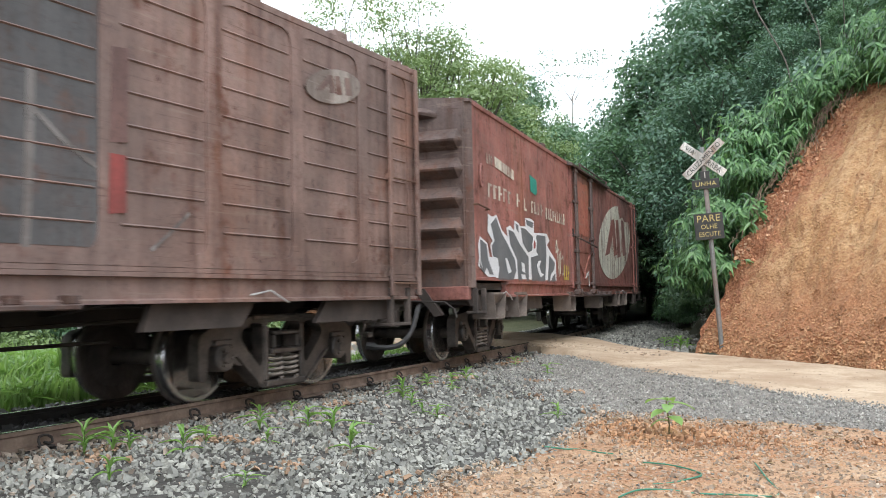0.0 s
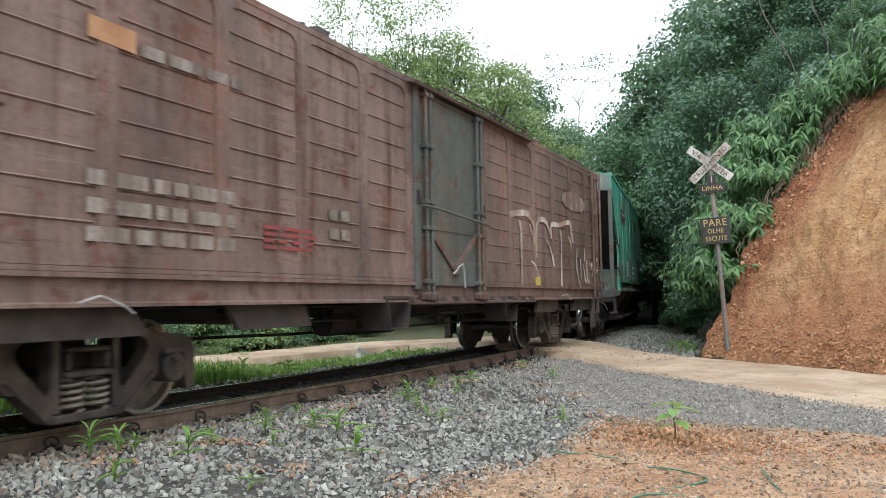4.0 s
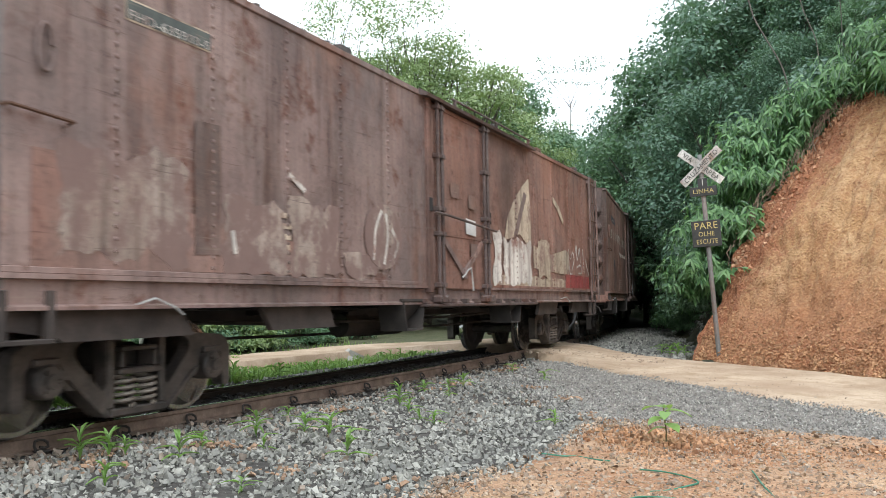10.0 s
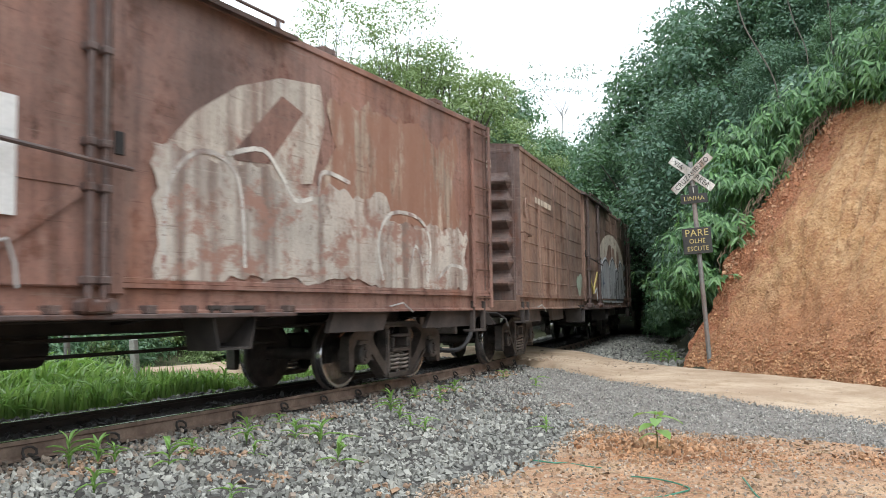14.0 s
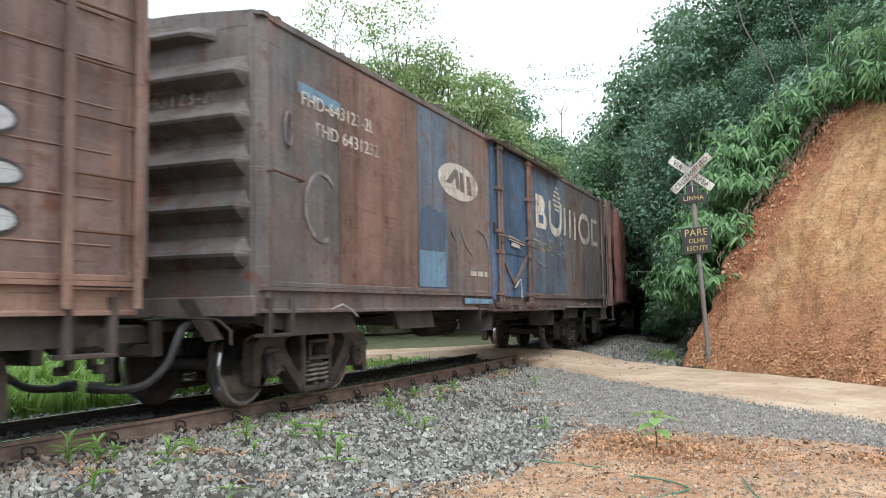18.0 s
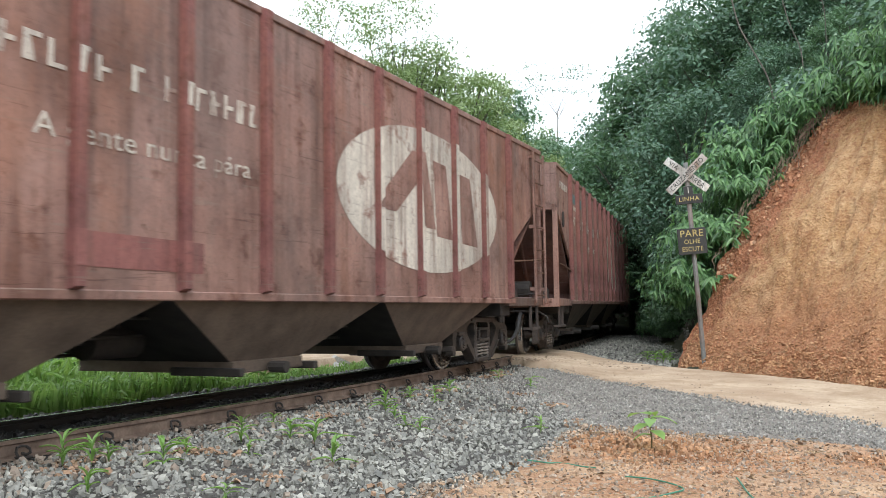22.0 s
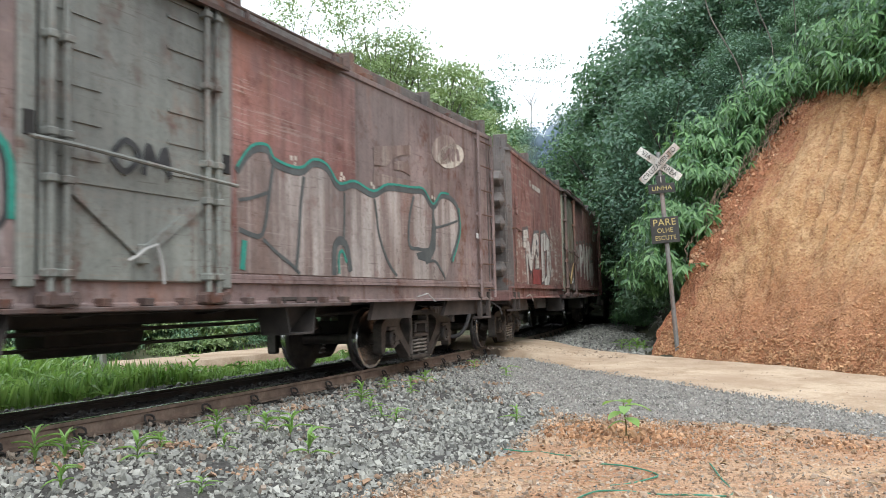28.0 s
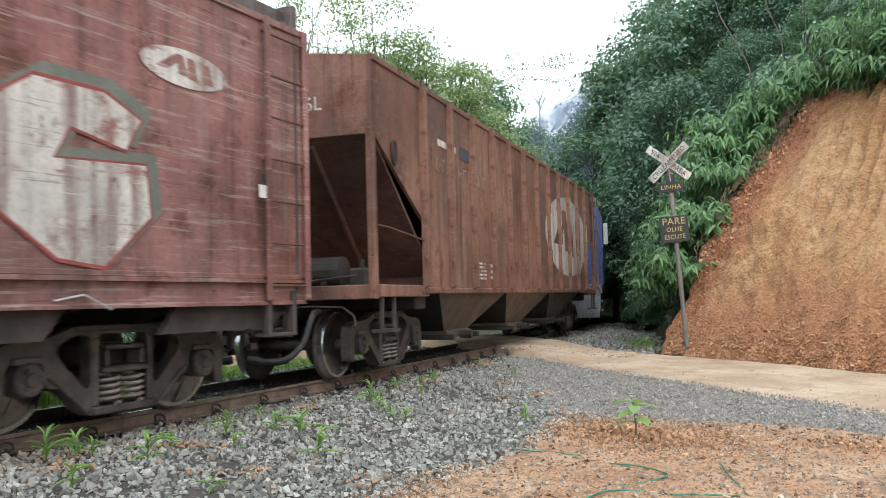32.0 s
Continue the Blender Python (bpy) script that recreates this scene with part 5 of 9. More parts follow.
W4 = hopper(dict(length=18.3, start=31.98, paint=GREEN4, eave=3.93, skirt=1.33, skirt_end=1.03, strip=.18, deck=-.3, bin_at=[(-6.21, -3.57), (-2.94, -0.26), (0.33, 3.26), (3.58, 5.89)], platform_paint=DUSTY, bay=1.55, zc=3.45, zk=2.3, truck=1.3, rails2=True, frame_paint=GREENDK, end_paint=GREENEND, bay_paint=GREENEND, bay_high=1.75, seams=even(-7.5, 7.5, 11), bin_paint=BIN, ladder_paint=RUSTY_LADDER, roof_paint=GREEN4, sill_paint=GREENEND, label="faded sea-green covered hopper wagon with rust streaks"))
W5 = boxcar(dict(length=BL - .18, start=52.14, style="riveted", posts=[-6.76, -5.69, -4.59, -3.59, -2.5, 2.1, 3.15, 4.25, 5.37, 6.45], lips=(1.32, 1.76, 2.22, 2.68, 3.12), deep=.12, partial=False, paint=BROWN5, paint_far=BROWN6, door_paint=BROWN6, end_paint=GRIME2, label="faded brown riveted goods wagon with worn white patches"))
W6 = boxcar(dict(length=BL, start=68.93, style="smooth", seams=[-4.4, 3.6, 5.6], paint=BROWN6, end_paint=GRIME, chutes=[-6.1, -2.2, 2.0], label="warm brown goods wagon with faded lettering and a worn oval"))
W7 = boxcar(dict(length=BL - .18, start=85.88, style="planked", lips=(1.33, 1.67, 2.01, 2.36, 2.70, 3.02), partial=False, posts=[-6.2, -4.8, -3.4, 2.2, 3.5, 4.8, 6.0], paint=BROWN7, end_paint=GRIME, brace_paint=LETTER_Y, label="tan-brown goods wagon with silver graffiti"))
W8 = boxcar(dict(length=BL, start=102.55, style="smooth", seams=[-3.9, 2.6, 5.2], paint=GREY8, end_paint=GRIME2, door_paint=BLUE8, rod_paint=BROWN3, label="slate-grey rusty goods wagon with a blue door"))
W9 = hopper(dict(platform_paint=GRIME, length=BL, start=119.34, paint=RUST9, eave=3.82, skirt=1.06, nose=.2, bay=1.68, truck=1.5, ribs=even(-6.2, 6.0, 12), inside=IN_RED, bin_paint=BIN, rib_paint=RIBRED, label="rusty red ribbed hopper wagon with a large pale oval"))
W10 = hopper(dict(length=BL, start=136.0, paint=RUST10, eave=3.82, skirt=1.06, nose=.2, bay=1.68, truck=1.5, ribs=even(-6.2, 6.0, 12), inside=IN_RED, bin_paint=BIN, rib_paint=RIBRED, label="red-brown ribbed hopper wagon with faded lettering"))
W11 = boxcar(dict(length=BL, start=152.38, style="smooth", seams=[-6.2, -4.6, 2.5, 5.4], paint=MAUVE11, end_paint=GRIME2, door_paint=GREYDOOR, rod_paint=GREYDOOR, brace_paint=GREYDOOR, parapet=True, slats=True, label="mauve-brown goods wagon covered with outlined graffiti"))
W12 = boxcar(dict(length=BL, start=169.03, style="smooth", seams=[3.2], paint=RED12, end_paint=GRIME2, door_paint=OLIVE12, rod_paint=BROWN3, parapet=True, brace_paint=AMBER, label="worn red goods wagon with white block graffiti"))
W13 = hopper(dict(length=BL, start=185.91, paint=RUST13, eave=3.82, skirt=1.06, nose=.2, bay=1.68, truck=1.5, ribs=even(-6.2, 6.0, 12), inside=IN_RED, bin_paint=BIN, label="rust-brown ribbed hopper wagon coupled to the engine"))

# ------------------------------------------------------------------ paint, stencils and graffiti on the wagons
def worn(name, a, body, amount=0.36, shift=0.0, bare_at=0.0, bare_run=(1, 1, .8)):
    """Paint through which the wagon's own colour shows."""
    return painted(name, a, tuple(q * .74 for q in a), rust=body, amount=amount, shift=shift, dust=a, gain=1.25, grey=0.05, patchy=0.25, grime=.5, bare=body if bare_at else None, bare_at=bare_at, bare_run=bare_run)


def widen(pts, t):
    """An outline moved outwards by t."""
    n = len(pts)
    area = sum(pts[i][0] * pts[(i + 1) % n][1] - pts[(i + 1) % n][0] * pts[i][1] for i in range(n))
    sgn = 1 if area > 0 else -1
    out = []
    for i in range(n):
        a, b, c = Vector(pts[i - 1]), Vector(pts[i]), Vector(pts[(i + 1) % n])
        d1, d2 = (b - a).normalized(), (c - b).normalized()
        nn = Vector((d1.y + d2.y, -d1.x - d2.x))
        if nn.length < 1e-6:
            nn = Vector((d1.y, -d1.x))
        nn.normalize()
        out.append(tuple(b + nn * t * sgn))
    return out


def clip_strip(pts, lo, hi):
    """The part of an outline between two upright lines."""
    for k, lim in ((1, lo), (-1, hi)):
        out = []
        for i in range(len(pts)):
            p, q = pts[i - 1], pts[i]
            ip, iq = k * (p[0] - lim) >= 0, k * (q[0] - lim) >= 0
            if ip != iq:
                f = (lim - p[0]) / (q[0] - p[0])
                out.append((lim, p[1] + f * (q[1] - p[1])))
            if iq:
                out.append(q)
        pts = out
        if len(pts) < 3:
            return []
    return pts


def ellipse(cu, cz, ru, rz, n=36, cut=None):
    pts = [(cu + ru * math.cos(2 * math.pi * i / n), cz + rz * math.sin(2 * math.pi * i / n)) for i in range(n)]
    return pts if cut is None else [(u, max(z, cut)) for u, z in pts]


def bubble(cu, cz, ru, rz, n=28, p=.55):
    """A rounded, nearly square outline."""
    out = []
    for i in range(n):
        a = 2 * math.pi * i / n
        c, s = math.cos(a), math.sin(a)
        out.append((cu + ru * math.copysign(abs(c) ** p, c) * (1 - .12 * s), cz + rz * math.copysign(abs(s) ** p, s)))
    return out


class Sign:
    """Lays flat painted shapes on a wagon's right side; u runs from its near end, z from the rails."""

    def __init__(self, wagon, proud=.008, ribs=(), shift=None):
        self.w, self.h, self.x, self.ribs, self.shift = wagon, wagon["half"], SIDE + proud, list(ribs), shift

    def along(self, u):
        """From metres off the near end to the wagon's own length."""
        return u - self.h + (float(np.interp(u, *self.shift)) if self.shift else 0.0)

    def poly(self, pts, mat, name="paint_patch", label="", lift=0.0):
        pts = [(self.along(u), z) for u, z in pts]
        s = Shape()
        x = self.x + lift
        if not self.ribs:
            s.prism(pts, "x", x, x + .002)
        else:
            edge = -self.h - 1
            for r in self.ribs + [self.h + 1]:
                for lo, hi, xx in ((edge, r - .05, x), (r - .05, r + .05, x + .083)):
                    q = clip_strip(pts, lo, hi)
                    if q:
                        s.prism(q, "x", xx, xx + .002)
                edge = r + .05
        return part(name, s, mat, self.w, label)

    def oval(self, cu, cz, ru, rz, mat, body, label="", shear=0.0, name="painted_oval", emblem=True):
        ob = self.poly([(u, z + shear * (u - cu)) for u, z in ellipse(cu, cz, ru, rz)], mat, name, label)
        if emblem:
            f, g = ru / 2.6, rz / .85
            for sh in ([(-1.75, -.2), (-.62, .55), (-.18, .55), (.12, -.32), (-.42, -.32), (-.48, .18), (-1.1, -.2)],
                       [(.05, .52), (.5, .50), (.72, -.42), (.16, -.40)],
                       [(.98, .46), (1.42, .44), (1.7, -.46), (1.09, -.44)]):
                self.poly([(cu + u * f, cz + z * g + shear * u * f) for u, z in sh], body, "emblem_bar", "", .003)
        return ob

    def ragged(self, u0, u1, z0, z1, mat, seed=0, name="painted_patch", label="", lift=0.0, rough=.16):
        """A patch with a torn, uneven outline."""
        r = random.Random(seed)
        pts = []
        for (ua, za), (ub, zb) in (((u0, z0), (u1, z0)), ((u1, z0), (u1, z1)), ((u1, z1), (u0, z1)), ((u0, z1), (u0, z0))):
            n = max(4, int(math.hypot(ub - ua, zb - za) / .09))
            for i in range(n):
                f = i / n
                x, y = ua + (ub - ua) * f, za + (zb - za) * f
                k = rough * (noise.noise((x * 2.1 + seed * 7, y * 2.1, 1)) + .6 * noise.noise((x * 7, y * 7 + seed, 2))) + r.uniform(-.2, .2) * rough
                pts.append((x - k * (zb - za) / (abs(zb - za) + 1e-6), max(1.16, y + k * (ub - ua) / (abs(ub - ua) + 1e-6))))
        return self.poly(pts, mat, name, label, lift)

    def stroke(self, pts, width, mat, name="graffiti_stroke", label="", lift=0.0):
        """A brush line through points, with rounded joints."""
        pts = spline(pts, 4) if len(pts) > 2 else pts
        L, R_ = [], []
        for i, p in enumerate(pts):
            a, b = Vector(pts[max(i - 1, 0)]), Vector(pts[min(i + 1, len(pts) - 1)])
            d = (b - a).normalized()
            n = Vector((-d.y, d.x)) * width / 2
            L.append(tuple(Vector(p) + n))
            R_.append(tuple(Vector(p) - n))
        return self.poly(L + R_[::-1], mat, name, label, lift)

    def bars(self, u0, u1, z0, z1, rows, mat, seed=0, name="stencil", label="small stencilled line"):
        """Small unreadable lines of lettering as plain bars."""
        r = random.Random(seed)
        for i in range(rows):
            z = z1 - (z1 - z0) * (i + .5) / rows
            hh = (z1 - z0) / rows * .27
            u = u0
            while u < u1 - .05:
                e = min(u1, u + r.uniform(.12, .4))
                part(name, Shape().box(self.x, self.x + .002, self.along(u), self.along(e), z - hh, z + hh), mat, self.w, label)
                u = e + r.uniform(.03, .08)

    def marks(self, u0, u1, z, high, n, mat, seed=0, lean=.0, fall=0.0, name="faded_lettering", label="row of faded pale letters"):
        """A row of broad strokes of letter height."""
        r = random.Random(seed)
        step = (u1 - u0) / n
        for i in range(n):
            u = u0 + step * i
            if r.random() < .1:
                continue
            hh, b, g = high * r.uniform(.9, 1.0), step * .2, step * .72
            zz = z + fall * (u - u0)
            sh = [(0, 0), (b * r.uniform(.9, 2.6), 0), (b * r.uniform(.9, 2.6), hh), (0, hh)]
            self.poly([(u + a + lean * c, zz + c) for a, c in sh], mat, name, label)
            c0, c1 = hh * r.choice((.0, .42, .82)), hh * .17
            self.poly([(u + lean * c0, zz + c0), (u + g + lean * c0, zz + c0), (u + g + lean * (c0 + c1), zz + c0 + c1), (u + lean * (c0 + c1), zz + c0 + c1)], mat, name, label, .0006)

    def words(self, text, u, z, size, mat, width=1.0, label=""):
        return letters("lettering", text, size, mat, self.w, Matrix.Translation((self.x + .002, u - self.h, z)) @ Matrix.Rotation(radians(90), 4, "Z"), width, label)

    def end_words(self, text, x, z, size, mat, width=1.0, back=.006):
        return letters("running_number", text, size, mat, self.w, Matrix.Translation((x, -self.h - back, z)), width)


CREAM = (0.60, 0.56, 0.46)
W_RED2 = worn("worn_cream_on_red", CREAM, (0.17, 0.055, 0.042), .38, 2.2, .60)
ORANGE2 = painted("orange_red_primer", (0.25, 0.062, 0.035), (0.29, 0.085, 0.05), amount=0.48, shift=2.7, rusty=.5)
W_BR1 = worn("worn_white_on_brown", (0.33, 0.29, 0.25), (0.13, 0.08, 0.065), .30, 1.3)
W_GREEN = worn("worn_white_on_green", (0.64, 0.64, 0.60), (0.07, 0.25, 0.19), .46, 4.4, .64)
W_BR5 = worn("worn_cream_on_brown", (0.50, 0.41, 0.30), (0.17, 0.10, 0.08), .36, 5.5, .56)
W_FLAKE5 = worn("flaking_white_paint", (0.62, 0.58, 0.52), (0.19, 0.09, 0.065), .40, 5.9, .57)
W_BR6 = worn("worn_pale_on_brown", (0.48, 0.42, 0.35), (0.20, 0.10, 0.07), .36, 6.6, .58)
W_SCRUB6 = worn("scrubbed_pale_paint", (0.47, 0.42, 0.36), (0.20, 0.10, 0.07), .36, 6.2, .55, (1, 1, 1.6))
W_STREAK6 = worn("rust_streaked_pale_paint", (0.42, 0.33, 0.25), (0.19, 0.085, 0.05), .34, 6.9, .46, (1.6, 1.6, .35))
W_BR7 = worn("worn_cream_on_tan", (0.60, 0.52, 0.42), (0.24, 0.13, 0.09), .46, 7.7)
W_FAINT8 = worn("faint_grey_spray", (0.30, 0.29, 0.275), (0.12, 0.11, 0.11), .30, 8.6)
W_GY8 = worn("worn_white_on_slate", (0.60, 0.56, 0.48), (0.13, 0.105, 0.095), .42, 8.8, .62)
W_RU9 = worn("worn_white_on_rust", (0.58, 0.53, 0.45), (0.20, 0.085, 0.06), .38, 9.9)
W_PALE11 = worn("worn_pale_fill", (0.40, 0.35, 0.32), (0.19, 0.115, 0.10), .30, 11.4)
W_FLAG11 = worn("ghost_pale_paint", (0.36, 0.30, 0.26), (0.17, 0.09, 0.08), .24, 11.7)
SLATELINE = plain("dark_grey_spray", (.06, .07, .072), (.105, .115, .115), 6, .65)
W_MV11 = worn("worn_grey_fill", (0.34, 0.30, 0.29), (0.17, 0.11, 0.10), .36, 11.1)
W_SCR12 = worn("scraped_white_on_red", (0.60, 0.57, 0.52), (0.17, 0.075, 0.06), .38, 12.6, .58, (.8, .8, 4))
W_SCRAPE12 = worn("mostly_scraped_white", (0.50, 0.44, 0.38), (0.15, 0.062, 0.048), .36, 12.9, .47, (.9, .9, 5))
GREYEDGE12 = worn("grey_blue_spray_edge", (0.12, 0.125, 0.13), (0.15, 0.062, 0.048), .40, 12.4, .56, (.8, .8, 4))
W_RD12 = worn("worn_white_on_worn_red", (0.62, 0.59, 0.53), (0.18, 0.07, 0.055), .38, 12.2, .60, (.8, .8, 3.5))
PALEGREEN = worn("pale_green_spray", (0.33, 0.40, 0.31), (0.2, 0.11, 0.075), .40, 7.4)
SILVER = worn("silver_spray", (0.39, 0.40, 0.41), (0.26, 0.24, 0.225), .44, 7.2)
BLACKLINE = plain("black_spray", (.02, .022, .025), (.045, .047, .05), 8, .55)
SLATE_FILL = plain("grey_blue_spray", (.115, .125, .135), (.165, .172, .18), 3, .6)
WHITELINE = plain("white_spray", (.66, .68, .70), (.78, .79, .80), 5, .6)
TEAL = plain("teal_paint", (.02, .22, .17), (.04, .30, .23), 5, .6)
TEALLINE = plain("dull_teal_spray", (.09, .19, .17), (.14, .25, .22), 5, .6)
OLIVELINE = plain("grey_olive_spray", (.13, .14, .115), (.19, .20, .165), 5, .65)
SKYBLUE = worn("pale_blue_patch", (.16, .30, .42), (.10, .12, .13), .42, 8.1)
DEEPBLUE = worn("blue_patch", (.07, .115, .185), (.10, .10, .10), .40, 8.3)
W_GHOST5 = worn("ghost_of_graffiti", (0.36, 0.285, 0.235), (0.135, 0.08, 0.068), .40, 5.9, .47)
REDPATCH = worn("fresh_red_patch", (.30, .055, .05), (.2, .08, .065), .46, 5.1)
MAROON = plain("maroon_primer", (.075, .03, .026), (.10, .042, .036), 4, .75)
SLATEPATCH = worn("grey_blue_overpaint", (.12, .19, .20), (.09, .20, .18), .50, 4.9)
NAVYPATCH = plain("dark_blue_patch", (.05, .055, .075), (.075, .08, .1), 5, .7)
YELLOWTAG = plain("yellow_spray", (.5, .38, .06), (.6, .48, .1), 6, .6)
STICKER = plain("white_sticker", (.66, .66, .64), (.75, .75, .73), 9, .5)

SLATE1 = worn("slate_grey_overpaint", (.085, .085, .088), (.125, .075, .06), .40, 1.9)
FAINT1 = worn("faint_white_spray", (.22, .205, .195), (.11, .085, .078), .30, 1.4)
PINK1 = worn("worn_pinkish_primer", (.155, .085, .075), (.11, .065, .055), .36, 1.7)
d = Sign(W1, .018)
d.poly([(9.79, 3.44), (10.76, 3.44), (10.76, 1.3), (9.79, 1.3)], SLATE1, "overpainted_panel", "panel gone over in slate grey", -.0168)
d.oval(13.62, 3.09, .48, .18, W_BR1, BROWN1, "small worn pale oval", .2)
for pts, wd in (([(10.16, 2.48), (10.15, 1.9), (10.13, 1.28)], .065), ([(10.18, 2.22), (10.4, 2.05), (10.6, 1.93), (10.72, 1.82), (10.71, 1.29)], .04), ([(11.2, 1.3), (11.4, 1.45), (11.6, 1.62)], .03)):
    d.stroke(pts, wd, FAINT1, "graffiti_stroke", "faint white brush stroke", -.012)
d.poly([(10.82, 2.8), (10.97, 2.82), (10.96, 2.1), (10.80, 2.08)], PINK1, "primer_patch", "worn pinkish primer on a post")
d.poly([(10.80, 2.0), (10.95, 2.0), (10.95, 1.57), (10.79, 1.55)], REDPATCH, "primer_patch", "patch of red primer")

d = Sign(W2)
d.oval(11.95, 2.30, 2.62, .96, W_RED2, RED2, "large worn cream oval", .13)
d.poly([(12.5, 3.42), (14.5, 3.42), (14.3, 3.0), (13.6, 2.95), (13.2, 3.05), (12.7, 2.98), (12.55, 3.2)], RED2, "repainted_patch", "body colour painted over the oval", .005)
d.marks(.55, 2.35, 2.35, .22, 7, W_RED2, 3, .03)
d.marks(2.55, 3.9, 2.33, .22, 6, W_RED2, 4, .03)
d.marks(4.05, 5.7, 2.3, .22, 9, W_RED2, 5, .03)
d.poly([(.9, 3.0), (1.95, 2.92), (1.95, 2.76), (.95, 2.84)], W_RED2, "painted_patch", "pale patch over an old number")
d.marks(.52, .85, 2.84, .16, 3, W_RED2, 6)
d.poly([(2.96, 2.98), (3.42, 2.94), (3.45, 2.72), (3.35, 2.66), (3.0, 2.7)], TEAL, "painted_patch", "teal painted square")
WILD = [
    ("graffiti_letter", SLATE_FILL, [(0.11, 1.71), (0.40, 1.65), (0.46, 1.44), (0.71, 1.22), (0.53, 1.22), (0.38, 1.32), (0.27, 1.23), (0.11, 1.42)]),
    ("graffiti_letter", SLATE_FILL, [(0.06, 1.40), (0.24, 1.27), (0.32, 1.21), (0.08, 1.31)]),
    ("graffiti_letter", SLATE_FILL, [(0.63, 1.96), (0.91, 2.08), (1.15, 1.87), (1.50, 1.70), (1.88, 1.47), (1.94, 1.31), (1.76, 1.15), (0.93, 1.15), (1.01, 1.31), (0.94, 1.47), (0.69, 1.49), (0.65, 1.64), (0.80, 1.72)]),
    ("graffiti_letter", SLATE_FILL, [(1.55, 1.94), (1.84, 1.92), (2.19, 1.74), (2.72, 1.55), (2.70, 1.15), (2.56, 1.15), (2.48, 1.25), (2.23, 1.25), (2.30, 1.15), (2.04, 1.15), (2.00, 1.49), (1.63, 1.71)]),
    ("graffiti_letter", SLATE_FILL, [(2.28, 2.02), (2.55, 2.02), (3.07, 1.91), (2.97, 1.67), (2.70, 1.63), (2.38, 1.77)]),
    ("graffiti_letter", SLATE_FILL, [(2.61, 2.18), (3.10, 2.16), (3.05, 2.06), (2.67, 2.09)]),
    ("graffiti_letter", SLATE_FILL, [(1.96, 2.07), (2.13, 2.05), (2.14, 1.92), (2.02, 1.97)]),
    ("graffiti_letter", SLATE_FILL, [(3.32, 1.96), (3.95, 1.98), (3.99, 1.63), (3.83, 1.15), (2.91, 1.15), (2.88, 1.55), (3.40, 1.61), (3.13, 1.72)]),
    ("graffiti_letter", SLATE_FILL, [(4.22, 1.63), (4.66, 1.51), (4.57, 1.38), (4.29, 1.28), (4.22, 1.15), (4.04, 1.15)]),
    ("graffiti_letter", SLATE_FILL, [(4.36, 1.21), (4.65, 1.31), (4.67, 1.16), (4.33, 1.15)]),
    ("graffiti_mark", WHITELINE, [(1.32, 1.49), (1.44, 1.48), (1.65, 1.28), (1.48, 1.25), (1.39, 1.36)]),
    ("graffiti_mark", WHITELINE, [(2.26, 1.45), (2.43, 1.43), (2.48, 1.28), (2.29, 1.30)]),
    ("graffiti_mark", WHITELINE, [(3.37, 1.50), (3.58, 1.52), (3.43, 1.41), (3.55, 1.30), (3.77, 1.27), (3.50, 1.22), (3.36, 1.31), (3.27, 1.42)]),
    ("graffiti_mark", WHITELINE, [(3.16, 1.94), (3.31, 1.86), (3.26, 1.68), (3.08, 1.64), (2.98, 1.78)]),
    ("graffiti_mark", REDPATCH, [(3.15, 1.86), (3.22, 1.80), (3.18, 1.72), (3.09, 1.71), (3.07, 1.79)])]
halo = [(0.02, 1.62), (0.11, 1.75), (0.45, 1.67), (0.54, 1.48), (0.68, 1.47), (0.58, 1.65), (0.71, 1.72), (0.48, 1.84), (0.52, 2.10), (0.72, 2.07), (0.93, 2.12), (1.19, 1.91), (1.50, 1.82), (1.44, 1.96), (1.67, 2.01), (1.88, 1.94), (1.93, 2.11), (2.16, 2.08), (2.25, 2.04), (2.59, 2.06), (2.58, 2.20), (2.91, 2.22), (3.15, 2.19), (3.14, 1.99), (4.08, 2.03), (4.28, 1.91), (4.07, 1.82), (4.27, 1.73), (4.75, 1.56), (4.75, 1.14), (4.04, 1.14), (0.88, 1.14), (0.81, 1.19), (0.47, 1.18), (0.0, 1.33), (0.06, 1.45)]
d.poly(halo, WHITELINE, "graffiti_outline", "thick white graffiti outline", .001)
for nm, mt, sh in WILD:
    d.poly(sh, mt, nm, "grey-blue block graffiti letter" if mt is SLATE_FILL else "", .004 if mt is SLATE_FILL else .0065 if mt is WHITELINE else .009)
for pts in ([(4.78, 1.75), (4.86, 1.95), (4.95, 1.5), (5.0, 1.25)], [(4.75, 1.72), (5.05, 1.78)], [(5.05, 1.7), (5.1, 1.3), (5.2, 1.75)], [(5.25, 1.6), (5.4, 1.65), (5.42, 1.35), (5.28, 1.3)]):
    d.stroke(pts, .05, W_RED2, "graffiti_stroke", "thin worn white tag", .002)
d.ragged(6.55, 7.95, 2.2, 3.35, ORANGE2, 21, "primer_patch", "orange-red primer on the door", .04, .05)
d.marks(5.45, 5.95, 1.2, .3, 3, YELLOWTAG, 8, .05, 0, "graffiti_tag", "small yellow graffiti tag")
for u, z in ((14.95, 2.0), (14.92, 1.75)):
    d.poly([(u, z), (u + .12, z), (u + .12, z + .1), (u, z + .1)], STICKER, "sticker", "small white sticker", .03)

